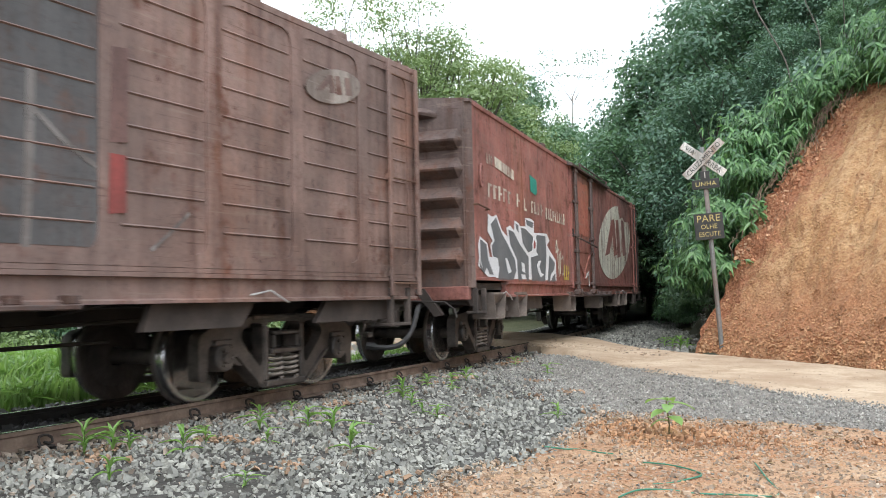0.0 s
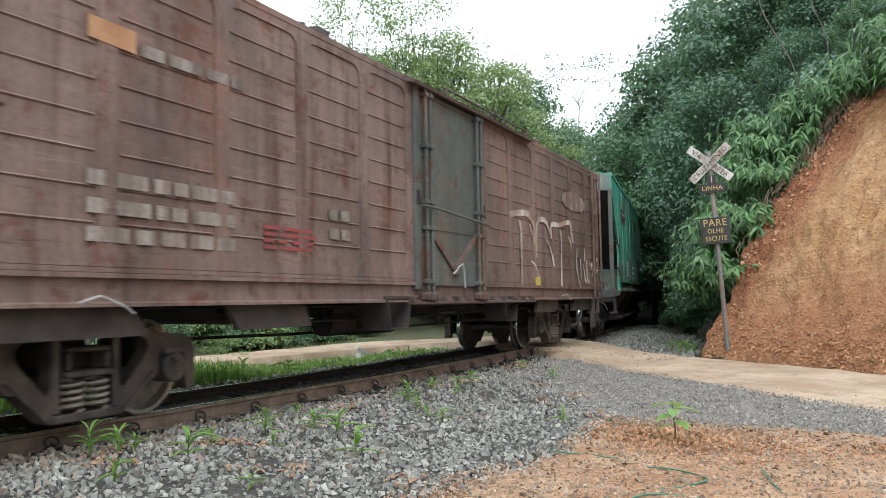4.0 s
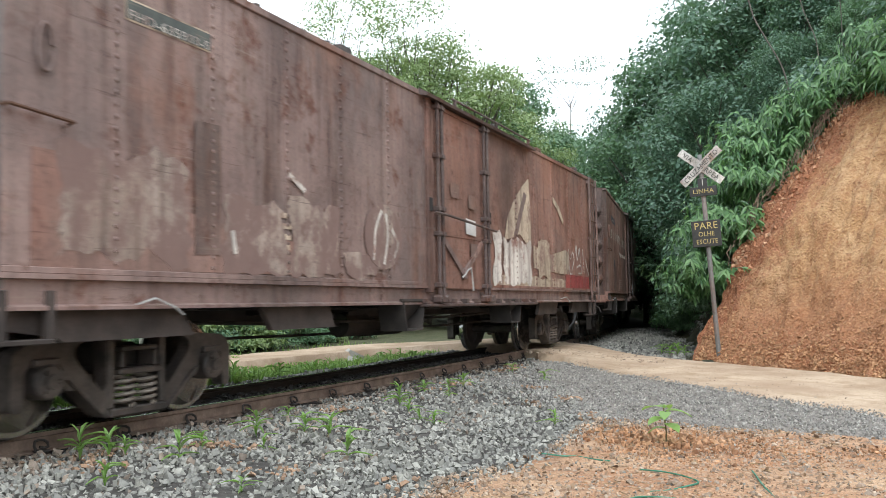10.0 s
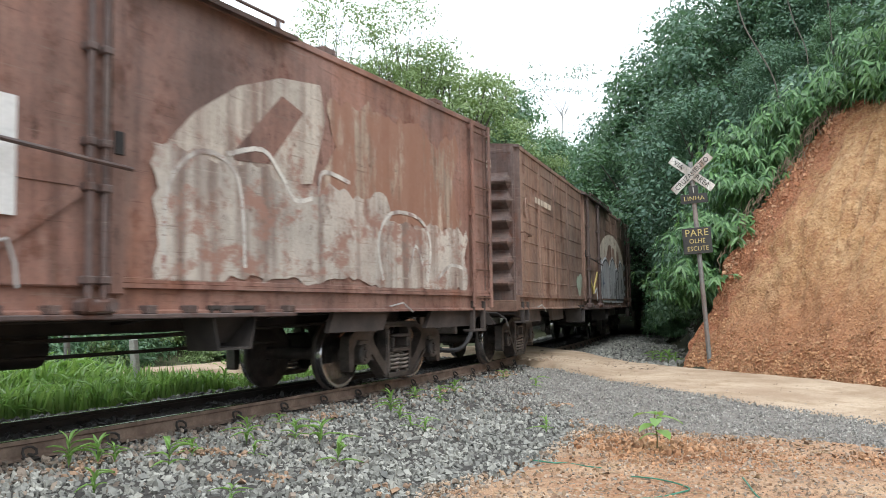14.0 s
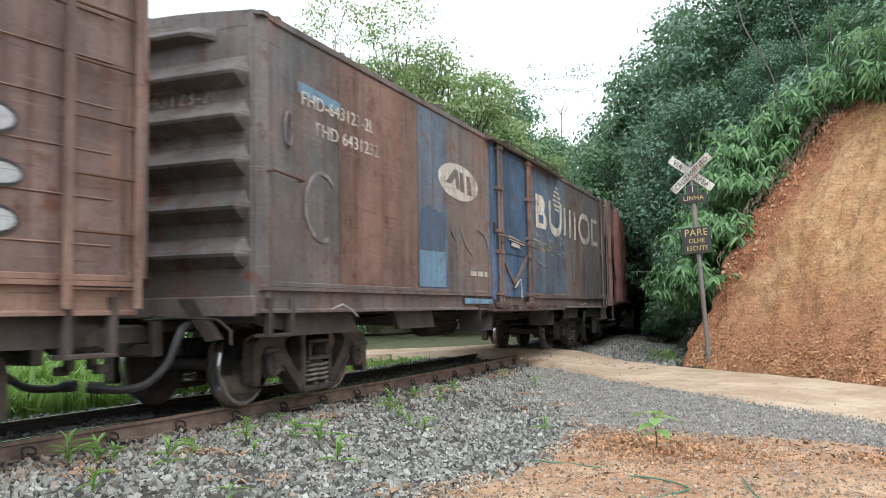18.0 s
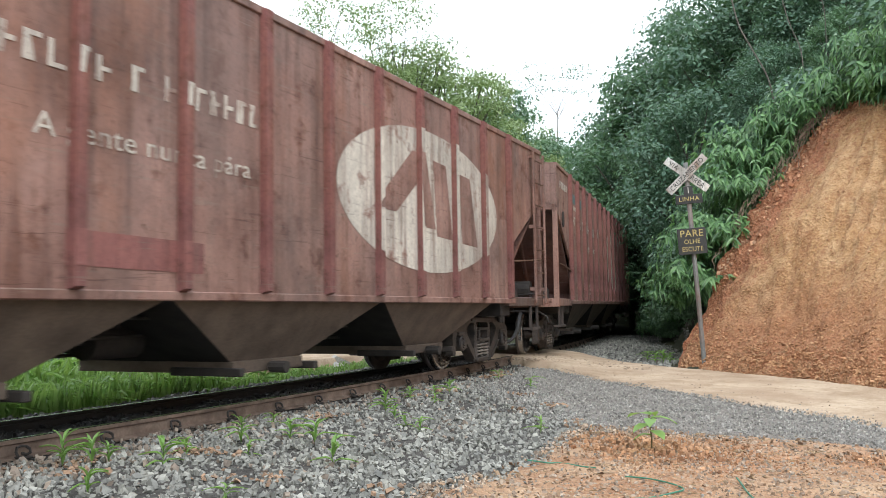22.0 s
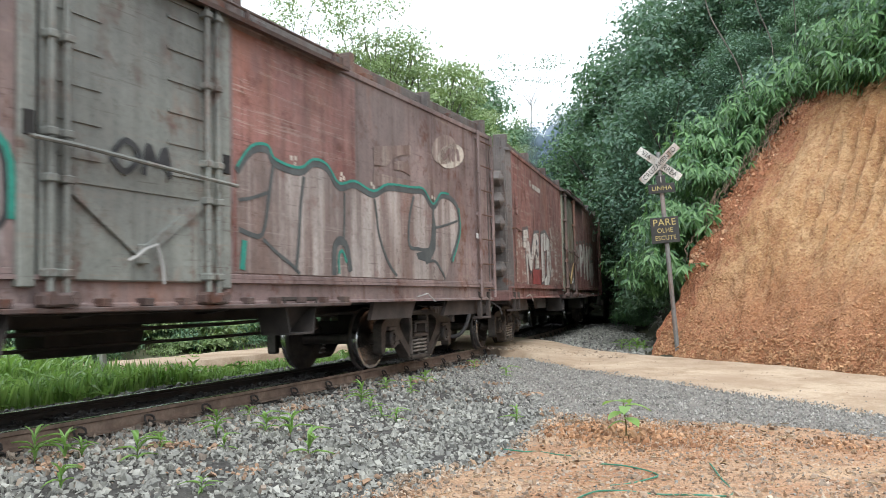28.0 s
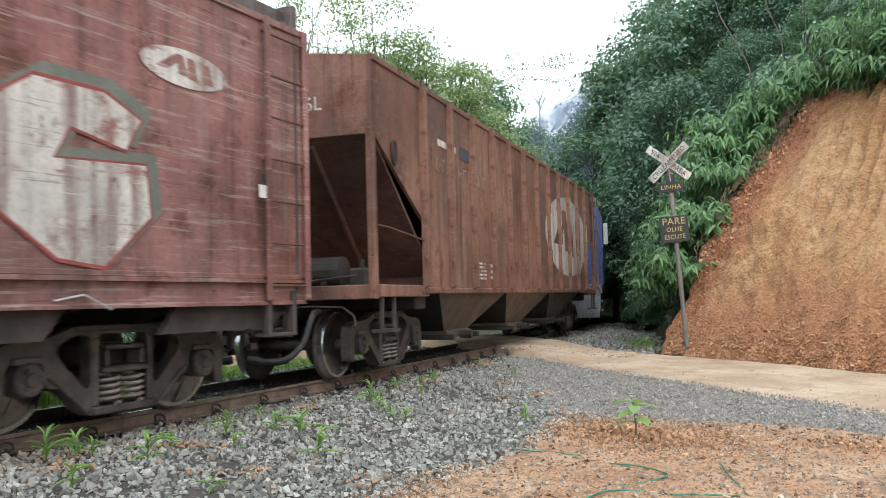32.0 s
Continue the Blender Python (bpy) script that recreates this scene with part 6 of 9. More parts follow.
d = Sign(W3, .018)
d.poly([(1.1, 2.94), (1.55, 2.93), (1.55, 2.76), (1.1, 2.78)], CLAY, "painted_patch", "faded orange patch")
d.bars(1.6, 2.85, 2.72, 2.9, 1, W_BR1, 11)
d.bars(3.1, 3.95, 1.38, 1.62, 4, REDPATCH, 12)
d.bars(1.1, 2.7, 1.3, 1.9, 3, W_BR1, 13, "stencil", "faint stencilled line")
d.bars(4.2, 4.6, 1.5, 1.9, 2, W_BR1, 14, "stencil", "faint stencilled line")
W_OLD3 = worn("flaked_pale_paint", (.36, .31, .27), (.12, .07, .058), .34, 3.8, .50)
W_TAG3 = worn("rusty_white_spray", (.62, .6, .56), (.25, .12, .06), .34, 3.3, .56, (1, 1, .5))
for pts, wd in (([(9.55, 2.26), (10.0, 2.32), (10.4, 2.34), (10.68, 2.2), (10.78, 2.02), (10.72, 1.85)], .10), ([(9.95, 2.15), (10.06, 2.1), (10.06, 1.6), (10.07, 1.12)], .09),
                ([(10.5, 2.16), (10.66, 2.0), (10.7, 1.9)], .06), ([(10.84, 1.62), (10.86, 2.05), (10.97, 2.27), (11.35, 2.3), (11.55, 2.18), (11.71, 2.02)], .09), ([(11.71, 2.0), (11.73, 2.25), (12.2, 2.28), (12.9, 2.38), (13.02, 2.2), (13.1, 2.0)], .09),
                ([(11.4, 1.95), (11.65, 1.8), (11.85, 1.5)], .05), ([(12.25, 2.18), (12.33, 2.05), (12.3, 1.6), (12.29, 1.1)], .08), ([(10.56, 1.55), (10.81, 1.45), (10.95, 1.2)], .04),
                ([(13.4, 1.9), (13.35, 1.5), (13.6, 1.12)], .06), ([(13.95, 1.93), (13.93, 1.66)], .06), ([(13.62, 1.7), (13.66, 1.3)], .06), ([(13.83, 1.59), (13.95, 1.3), (14.05, 1.24)], .06), ([(14.1, 1.7), (14.12, 1.3), (14.3, 1.25)], .05), ([(14.24, 1.65), (14.5, 1.55), (14.5, 1.35)], .05),
                ([(12.8, 2.1), (12.95, 2.0), (13.0, 1.9)], .05)):
    d.stroke(pts, wd, W_TAG3, "graffiti_stroke", "white spray stroke with rusty edges")
d.oval(13.25, 2.82, .82, .19, W_OLD3, BROWN3, "small faded oval", emblem=False)
d.poly([(10.74, 1.28), (11.02, 1.3), (11.03, 1.14), (10.76, 1.14)], YELLOWTAG, "painted_patch", "yellow paint smear")
for u, z in ((14.45, 1.58), (14.86, 1.7), (14.86, 1.45)):
    d.poly([(u, z), (u + .1, z), (u + .1, z + .07), (u, z + .07)], STICKER, "sticker", "small white sticker")
d.end_words("FHD-638270-2", .35, 2.90, .19, W_BR1, 1.0, .232)

d = Sign(W4, .014, (), ([0, 2.5, 4.9, 7.6, 9.4, 10.55, 11.15, 11.4, 15.0, 18.3], [.2, .26, .32, .38, .47, .57, .56, .66, .24, .1]))
d.oval(7.55, 2.80, .82, .22, W_GREEN, GREEN4, "white oval emblem")
for sh in ([(8.9, 3.04), (9.1, 3.05), (9.1, 2.72), (8.92, 2.7)], [(9.16, 3.05), (9.38, 3.06), (9.38, 2.74), (9.18, 2.72)], [(9.44, 3.06), (9.85, 3.08), (9.84, 2.98), (9.6, 2.95), (9.6, 2.86), (9.84, 2.86), (9.84, 2.77), (9.44, 2.76)],
           [(8.95, 2.42), (9.25, 2.64), (9.55, 2.66), (9.88, 2.42), (9.7, 2.42), (9.42, 2.56), (9.15, 2.42)], [(9.1, 2.34), (9.7, 2.36), (9.85, 2.26), (8.95, 2.25)]):
    d.poly(sh, W_GREEN, "emblem_shape", "white emblem shape")
globe = ellipse(11.15, 2.8, .68, .58, 30)
d.stroke(globe + globe[:1], .035, W_GREEN, "emblem_ring", "thin white ring")
d.stroke([(11.15, 3.38), (10.95, 2.8), (11.15, 2.22)], .03, W_GREEN, "emblem_line")
d.stroke([(11.15, 3.38), (11.4, 2.8), (11.15, 2.22)], .03, W_GREEN, "emblem_line")
d.stroke([(10.5, 2.95), (11.15, 2.88), (11.8, 2.98)], .03, W_GREEN, "emblem_line")
d.stroke([(10.5, 2.62), (11.15, 2.52), (11.75, 2.6)], .03, W_GREEN, "emblem_line")
d.poly([(11.3, 2.45), (11.48, 2.45), (11.48, 2.95), (11.3, 2.95)], W_GREEN, "emblem_bar", "white letter-high bar")
d.poly([(11.6, 2.45), (11.75, 2.45), (11.85, 2.8), (12.05, 2.6), (12.25, 2.8), (12.3, 2.45), (12.48, 2.45), (12.42, 3.0), (12.22, 3.0), (12.05, 2.82), (11.9, 3.0), (11.7, 3.0)], W_GREEN, "emblem_bar", "white letter-high bar")
for cu in (12.95, 13.62):
    ring = ellipse(cu, 2.75, .23, .25, 24)
    d.stroke(ring + ring[:1], .10, W_GREEN, "emblem_ring", "white ring")
d.poly([(13.98, 2.5), (14.14, 2.5), (14.14, 2.72), (14.5, 2.75), (14.58, 2.88), (14.5, 3.02), (13.98, 3.02)], W_GREEN, "emblem_bar", "white letter-high bar")
d.poly([(14.66, 2.48), (14.84, 2.48), (15.0, 2.85), (15.17, 2.48), (15.36, 2.48), (15.1, 3.02), (14.9, 3.02)], W_GREEN, "emblem_bar", "white letter-high bar")
ring = [(7.4, 2.08), (8.0, 2.06), (8.0, 1.46), (7.4, 1.44)]
for a_, b_ in zip(ring, ring[1:] + ring[:1]):
    d.stroke([a_, b_], .05, W_GREEN, "frame_line", "white outlined frame")
d.poly([(8.65, 2.2), (10.55, 2.24), (10.5, 1.72), (8.7, 1.66)], SLATEPATCH, "overpainted_patch", "grey-blue overpainted patch")
d.poly([(4.9, 2.1), (6.15, 2.05), (6.15, 1.4), (4.9, 1.4)], SLATEPATCH, "overpainted_patch", "grey-blue overpainted patch")
d.bars(5.4, 6.05, 1.45, 1.75, 5, W_GREEN, 21)
d.bars(3.9, 5.2, 1.5, 1.95, 5, W_GREEN, 22)
d.bars(6.4, 7.2, 1.42, 1.9, 3, W_GREEN, 23)
d.bars(2.6, 2.9, 1.4, 1.95, 5, W_GREEN, 24)
d.poly([(2.5, 3.32), (3.75, 3.3), (3.75, 2.92), (2.5, 2.98)], MAROON, "painted_patch", "maroon patch under an old number")
d.bars(2.6, 3.65, 3.12, 3.28, 1, W_GREEN, 25)
d.poly([(15.5, 1.6), (16.2, 1.6), (16.2, 1.40), (15.5, 1.42)], MAROON, "painted_patch", "maroon patch")
d.poly([(16.4, 1.95), (16.55, 1.95), (16.55, 1.85), (16.4, 1.85)], STICKER, "sticker", "small white sticker")
d.end_words("HFE-052353-3", .14, 3.72, .20, W_GREEN, .92, .004)
RUSTSTREAK = worn("dark_rust_streak", (.10, .035, .02), (.05, .2, .15), .5, 4.1)
r_ = random.Random(4)
for i in range(64):
    # ragged clusters of thin rust runs below a chipped edge
    u, z = r_.uniform(1.8, 17), r_.choice((r_.uniform(3.4, 3.86), r_.uniform(1.5, 3.6), r_.uniform(1.35, 1.75)))
    w_, l_ = r_.uniform(.012, .06), r_.uniform(.08, .45)
    pts = [(u - w_, z)]
    n_ = r_.randint(1, 3)
    for k in range(n_):
        a_ = u - w_ + 2 * w_ * (k + .5) / n_
        pts += [(a_ - w_ / n_ * .9, z - l_ * r_.uniform(.1, .3)), (a_ - w_ / n_ * .3, z - l_ * r_.uniform(.4, 1.0)), (a_ + w_ / n_ * .2, z - l_ * r_.uniform(.4, .9)), (a_ + w_ / n_ * .8, z - l_ * r_.uniform(.05, .2))]
    pts += [(u + w_, z + .01), (u + w_ * .4, z + r_.uniform(.01, .05)), (u - w_ * .4, z + r_.uniform(.0, .04))]
    d.poly(pts, RUSTSTREAK, "rust_run", "dark rust run", -.003)
RUST_GREEN = worn("rust_through_green", (0.105, 0.06, 0.042), (0.05, 0.235, 0.165), .40, 4.4, .50, (1, 1, .45))
for i, (u0, u1, za, zb) in enumerate(((1.3, 2.3, 1.4, 1.8), (1.5, 2.2, 1.95, 2.55), (6.6, 7.6, 1.5, 1.95), (4.5, 5.6, 1.42, 1.75), (9.6, 10.3, 1.4, 1.8), (8.2, 8.7, 2.9, 3.5), (3.0, 4.2, 3.2, 3.75))):
    d.ragged(u0, u1, za, zb, RUST_GREEN, 140 + i, "rust_patch", "rust breaking through the green paint", -.005, .2)
for u in (2.35, 5.9, 7.3, 10.9, 12.4):
    d.stroke([(u, 3.4 - .1 * (u % 1)), (u + .02, 2.4), (u, 1.45)], .07, RUST_GREEN, "rust_streak", "long streak of rust", -.004)

d = Sign(W5, .009)
d.poly([(9.12, 1.9), (9.3, 2.3), (9.7, 2.65), (10.1, 2.9), (10.42, 3.06), (10.49, 2.6), (10.5, 1.95), (10.2, 1.92), (9.9, 2.05), (9.6, 1.98)], W_BR5, "painted_patch", "worn cream crescent")
d.poly([(9.55, 1.98), (9.75, 2.0), (10.3, 2.75), (10.15, 2.8)], BROWN5, "emblem_bar", "", .003)
d.ragged(9.06, 10.47, 1.2, 1.95, W_FLAKE5, 31, "painted_patch", "flaking white patch", .006, .12)
d.ragged(8.58, 8.95, 1.2, 1.98, W_FLAKE5, 32, "painted_patch", "flaking white patch", .006, .1)
d.ragged(10.9, 11.6, 1.3, 2.0, W_BR5, 33, "painted_patch", "flaking cream patch", .006, .1)
d.poly([(10.6, 1.5), (12.85, 1.42), (12.95, 1.85), (12.7, 1.92), (11.7, 1.78), (10.6, 1.9)], W_BR5, "painted_patch", "worn lower edge of the oval", .003)
d.poly([(11.9, 2.9), (12.3, 2.75), (12.6, 2.5), (12.55, 2.42), (12.2, 2.66), (11.9, 2.8)], W_BR5, "painted_patch", "worn upper edge of the oval", .003)
d.poly([(12.65, 1.44), (14.5, 1.42), (14.5, 1.17), (12.65, 1.17)], REDPATCH, "painted_patch", "patch of fresher red", .004)
d.ragged(8.5, 14.4, 1.17, 1.32, W_BR5, 34, "painted_patch", "pale worn lower edge", -.001, .06)
for i, pts in enumerate(([(12.9, 1.95), (12.95, 1.5), (13.15, 1.46)], [(13.1, 1.5), (13.3, 1.75), (13.2, 1.9), (13.05, 1.75)], [(13.4, 1.9), (13.5, 2.05), (13.55, 1.75), (13.75, 2.0), (13.8, 1.7)], [(13.5, 1.6), (13.8, 1.65), (13.9, 1.5), (13.6, 1.48)], [(14.0, 2.0), (14.1, 1.5)], [(14.2, 1.8), (14.4, 1.55), (14.5, 1.46)])):
    d.stroke(pts, .035, W_RD12, "graffiti_stroke", "thin white graffiti line", .009)
d.bars(2.6, 3.4, 1.3, 1.8, 5, W_BR5, 31)
d.poly([(.12, 1.95), (.55, 1.95), (1.0, 1.75), (2.0, 1.6), (3.2, 1.5), (3.4, 1.2), (.12, 1.16)], RUST10, "painted_patch", "orange-brown repainted patch", -.001)
d.poly([(1.68, 2.42), (2.0, 2.43), (2.0, 1.33), (1.68, 1.32)], BROWN3, "repair_plate", "dark riveted repair plate", .006)
for i, (u0, u1, za, zb) in enumerate(((.3, 1.62, 1.22, 2.02), (2.05, 2.95, 1.2, 1.85), (3.06, 3.95, 1.25, 1.95), (4.1, 5.0, 1.2, 1.45))):
    d.ragged(u0, u1, za, zb, W_GHOST5, 36 + i, "faded_graffiti", "washed-out pale graffiti", .001 + .001 * i, .16)
d.poly(ellipse(4.95, 1.68, .46, .38, 22), W_GHOST5, "painted_oval", "ghost of a round mark", .007)
for pts in ([(4.7, 1.4), (4.75, 1.75), (4.9, 1.98)], [(4.95, 1.36), (5.05, 1.7), (5.0, 1.95)], [(5.2, 1.45), (5.3, 1.62), (5.15, 1.78)], [(3.02, 2.15), (3.3, 2.02)], [(2.2, 1.35), (2.16, 1.55)]):
    d.stroke(pts, .05, W_FLAKE5, "graffiti_stroke", "flaking pale stroke", .010)
d.poly([(.92, 3.2), (1.9, 3.2), (1.9, 3.03), (.92, 3.03)], W_BR5, "number_frame", "thin pale frame", -.006)
d.poly([(.935, 3.185), (1.885, 3.185), (1.885, 3.045), (.935, 3.045)], GREENDK, "number_panel", "dark grey number panel", -.003)
d.words("FHD-635903-5", 1.41, 3.075, .105, W_RD12, 1.38)
d.poly([(7.37, 2.1), (7.75, 2.08), (7.75, 1.86), (7.37, 1.88)], STICKER, "sticker", "white paper notice on the door", .05)
for u, z, a_ in ((6.85, 2.35, .3), (7.5, 2.25, .28), (7.55, 1.55, .25)):
    d.poly([(u, z), (u + a_, z), (u + a_, z + .2), (u, z + .2)], BROWN3, "repair_plate", "dark repair plate", .045)
d.end_words("FHD-635903-51", .2, 3.44, .22, W_BR5, .95, .226)

d = Sign(W6)
d.marks(.95, 2.6, 2.52, .24, 7, W_BR6, 41, .03)
d.marks(2.8, 4.05, 2.5, .24, 6, W_BR6, 42, .03)
d.marks(4.25, 6.0, 2.48, .24, 9, W_BR6, 43, .03)
d.words("A gente nunca pára", 4.75, 2.22, .22, W_BR6, 1.25)
d.bars(3.45, 4.15, 1.2, 1.5, 5, W_BR6, 44)
d.poly([(1.2, 3.12), (2.3, 3.08), (2.3, 2.92), (1.2, 2.96)], NAVYPATCH, "painted_patch", "dark blue patch")
d.bars(1.3, 2.2, 2.96, 3.06, 1, W_BR6, 45)
d.poly([(1.78, 1.98), (1.97, 1.98), (1.97, 1.7), (1.78, 1.7)], NAVYPATCH, "painted_patch", "dark patch")
crescent = [(8.8, 2.2), (9.2, 2.6), (9.76, 2.95), (10.4, 3.18), (11.05, 3.26), (11.15, 2.9), (10.9, 2.2), (10.2, 2.1), (9.4, 2.2)]
d.poly(crescent, W_BR6, "painted_oval", "worn remains of a pale oval")
d.poly([(9.6, 2.25), (10.2, 2.3), (10.75, 2.9), (10.4, 3.0)], BROWN6, "emblem_bar", "", .003)
d.ragged(11.1, 14.3, 1.9, 3.2, W_STREAK6, 41, "painted_oval", "rusty remains of a pale oval", .001, .2)
d.ragged(8.75, 10.2, 1.17, 2.26, W_SCRUB6, 42, "graffiti_fill", "scrubbed pale graffiti", .004, .12)
d.ragged(10.1, 12.4, 1.17, 2.2, W_SCRUB6, 43, "graffiti_fill", "scrubbed pale graffiti", .005, .14)
d.ragged(12.3, 14.6, 1.17, 1.98, W_SCRUB6, 44, "graffiti_fill", "scrubbed pale graffiti", .004, .14)
for pts in ([(8.85, 1.25), (8.9, 1.95), (9.3, 2.28), (9.75, 2.1), (9.85, 1.3)], [(9.6, 2.3), (10.1, 2.42), (10.4, 2.2), (10.6, 2.0), (10.9, 2.05)], [(11.0, 2.1), (11.1, 2.35), (11.6, 2.3)], [(12.3, 1.25), (12.2, 1.7), (12.5, 2.05), (13.2, 2.05), (13.5, 1.75), (13.4, 1.25)], [(13.7, 1.3), (14.1, 1.5), (14.6, 1.45)], [(12.9, 1.3), (13.1, 1.7), (13.3, 1.45)]):
    d.stroke(pts, .045, W_RD12, "graffiti_stroke", "pale graffiti line", .0075)
d.poly([(7.25, 2.35), (7.48, 2.35), (7.48, 1.55), (7.25, 1.55)], STICKER, "sticker", "tall white paper notice on the door", .05)
d.end_words("FHD-640614-91", .35, 2.89, .19, W_BR6, 1.0, .232)

d = Sign(W7, .015)
d.oval(11.2, 2.1, 2.65, .88, W_BR7, BROWN7, "large cream oval")
d.bars(1.0, 2.4, 2.75, 2.95, 1, W_BR7, 51)
blobs = [ellipse(9.85, 1.55, .95, .62, 30, 1.14), ellipse(11.25, 1.6, .66, .66, 26, 1.14), ellipse(12.2, 1.5, .55, .48, 22, 1.14), ellipse(13.05, 1.55, .62, .68, 26, 1.14)]
for sh in blobs:
    d.poly(widen(sh, .11), WHITELINE, "graffiti_outline", "white graffiti halo", .003)
for i, sh in enumerate(blobs):
    d.poly(widen(sh, .05), BLACKLINE, "graffiti_outline", "black graffiti outline", .006 + .004 * i)
    d.poly(sh, SILVER, "graffiti_letter", "silver bubble graffiti letter", .008 + .004 * i)
d.poly([(9.15, 1.7), (9.22, 1.58), (9.36, 1.55), (9.22, 1.5), (9.15, 1.38), (9.08, 1.5), (8.95, 1.55), (9.08, 1.58)], DEEPBLUE, "graffiti_mark", "dark blue star", .03)
for pts in ([(11.75, 1.16), (11.8, 1.5), (12.0, 1.75), (12.25, 1.6), (12.3, 1.16)], [(12.9, 1.3), (13.05, 1.75), (13.2, 1.3)], [(11.35, 1.2), (11.45, 1.6)]):
    d.stroke(pts, .07, BLACKLINE, "graffiti_stroke", "black graffiti line", .03)
for cu, cz, ru, rz in ((8.85, 2.1, .3, .1), (8.6, 1.62, .34, .09), (8.75, 1.38, .26, .07), (13.95, 2.15, .26, .1), (14.1, 1.8, .16, .07), (14.05, 1.5, .18, .08), (13.9, 1.3, .12, .06)):
    d.poly(widen(ellipse(cu, cz, ru, rz, 16), .025), BLACKLINE, "graffiti_drop", "", .003)
    d.poly(ellipse(cu, cz, ru, rz, 16), SILVER, "graffiti_drop", "silver graffiti drop", .006)
for cu, cz, q in ((5.62, 1.52, .16), (5.47, 1.30, .14), (5.30, 1.47, .15)):
    d.poly(ellipse(cu, cz, q * 1.5, q, 20), PALEGREEN, "graffiti_bubble", "pale green painted disc", .001 + .001 * q)
d.poly([(14.0, 3.52), (15.3, 3.52), (15.3, 1.16), (14.0, 1.16)], BROWN3, "painted_patch", "darker brown end panel", -.013)
d.end_words("641130-4J", .55, 3.34, .20, W_BR7, 1.0, .226)

d = Sign(W8)
d.oval(4.78, 2.72, .80, .26, W_GY8, GREY8, "cream oval emblem")
d.poly([(3.3, 1.66), (4.2, 1.68), (4.2, 1.2), (3.3, 1.2)], SKYBLUE, "painted_patch", "pale blue panel", .003)
d.bars(3.38, 4.1, 1.26, 1.6, 6, W_GY8, 61)
for u0, u1, mt, lab in ((8.44, 11.12, SLATE8, "slate-blue panel with worn paint"), (1.22, 3.28, RUST8, "panel gone brown with rust"), (3.3, 4.32, SLATE8, "slate-blue panel with worn paint")):
    d.poly([(u0, 1.17), (u1, 1.17), (u1, 3.55), (u0, 3.55)], mt, "painted_panel", lab, -.004)
d.ragged(3.4, 4.2, 1.2, 2.2, DEEPBLUE, 9, "painted_patch", "worn blue patch", -.001, .1)
d.poly([(8.83, 3.06), (9.3, 3.06), (9.52, 2.92), (9.4, 2.76), (9.66, 2.6), (9.5, 2.42), (8.83, 2.42)], W_GY8, "emblem_block", "white letter-high block", .004)
d.poly([(9.02, 2.68), (9.34, 2.68), (9.34, 2.52), (9.02, 2.52)], SLATE8, "emblem_gap", "", .007)
d.stroke([(9.86, 3.05), (9.88, 2.6), (10.1, 2.46), (10.42, 2.44), (10.7, 2.58), (10.76, 3.06)], .17, W_GY8, "emblem_curve", "white curved stroke", .004)
for sh in ([(11.5, 2.41), (11.64, 2.41), (11.64, 3.02), (11.5, 3.02)], [(11.02, 2.42), (11.18, 2.42), (11.18, 3.02), (11.02, 3.02)], [(11.95, 2.4), (12.1, 2.4), (12.1, 3.02), (11.95, 3.02)], [(13.75, 2.4), (13.9, 2.4), (13.9, 3.04), (13.75, 3.04)], [(13.9, 3.04), (14.4, 3.04), (14.4, 2.95), (13.9, 2.95)], [(13.9, 2.5), (14.4, 2.5), (14.4, 2.4), (13.9, 2.4)]):
    d.poly(sh, W_GY8, "emblem_bar", "cream letter-high bar")
d.stroke([(13.45, 2.85), (13.2, 3.0), (12.7, 2.98), (12.45, 2.72), (12.7, 2.46), (13.2, 2.44), (13.45, 2.6), (13.45, 2.85)], .13, W_GY8, "emblem_curve", "cream curved stroke")
for i in range(6):
    z = 3.38 - i * .09
    a_ = .30 * math.sin(math.pi * (i + .8) / 7)
    d.poly([(10.42 - a_, z), (10.42 + a_, z - .02), (10.42 + a_, z - .065), (10.42 - a_, z - .045)], W_GY8, "emblem_stripe", "white stripe", .006)
d.poly([(4.9, 1.06), (6.15, 1.05), (6.15, .98), (4.9, .98)], SKYBLUE, "painted_patch", "pale blue patch on the sill", .012)
d.poly([(6.95, 2.12), (7.85, 2.06), (7.85, 2.0), (6.95, 2.05)], W_GY8, "stencil", "white stencilled line", .05)
d.poly([(7.1, 2.02), (7.6, 1.99), (7.6, 1.93), (7.1, 1.95)], W_GY8, "stencil", "", .05)
d.words("FHD-643123-2L", 1.25, 2.98, .2, W_GY8, 1.15)
d.words("FHD 6431232", 1.45, 2.72, .2, W_GY8, 1.2)
d.poly([(.4, 3.14), (1.25, 3.1), (1.25, 3.0), (.4, 3.02)], SKYBLUE, "painted_patch", "pale blue patch", -.002)
ring = ellipse(.86, 1.95, .32, .34, 26)
d.stroke(ring[3:22], .045, W_FAINT8, "graffiti_stroke", "faded pale ring")
for pts in ([(4.4, 2.05), (4.6, 1.9), (4.8, 2.05), (5.0, 1.85), (5.3, 1.7)], [(5.2, 1.9), (5.5, 2.1), (5.9, 2.0), (6.1, 1.7)], [(5.3, 1.5), (5.6, 1.5)], [(8.7, 2.2), (9.1, 2.0), (9.3, 2.15), (9.7, 1.9)], [(9.6, 2.3), (10.0, 2.1), (10.5, 2.2), (10.7, 1.9), (10.6, 1.5)], [(12.8, 2.3), (12.85, 2.0), (12.95, 1.95), (12.98, 2.3)], [(8.8, 1.8), (9.2, 1.7), (9.6, 1.75)]):
    d.stroke(pts, .028, W_FAINT8, "graffiti_stroke", "faint pale graffiti line", .009)
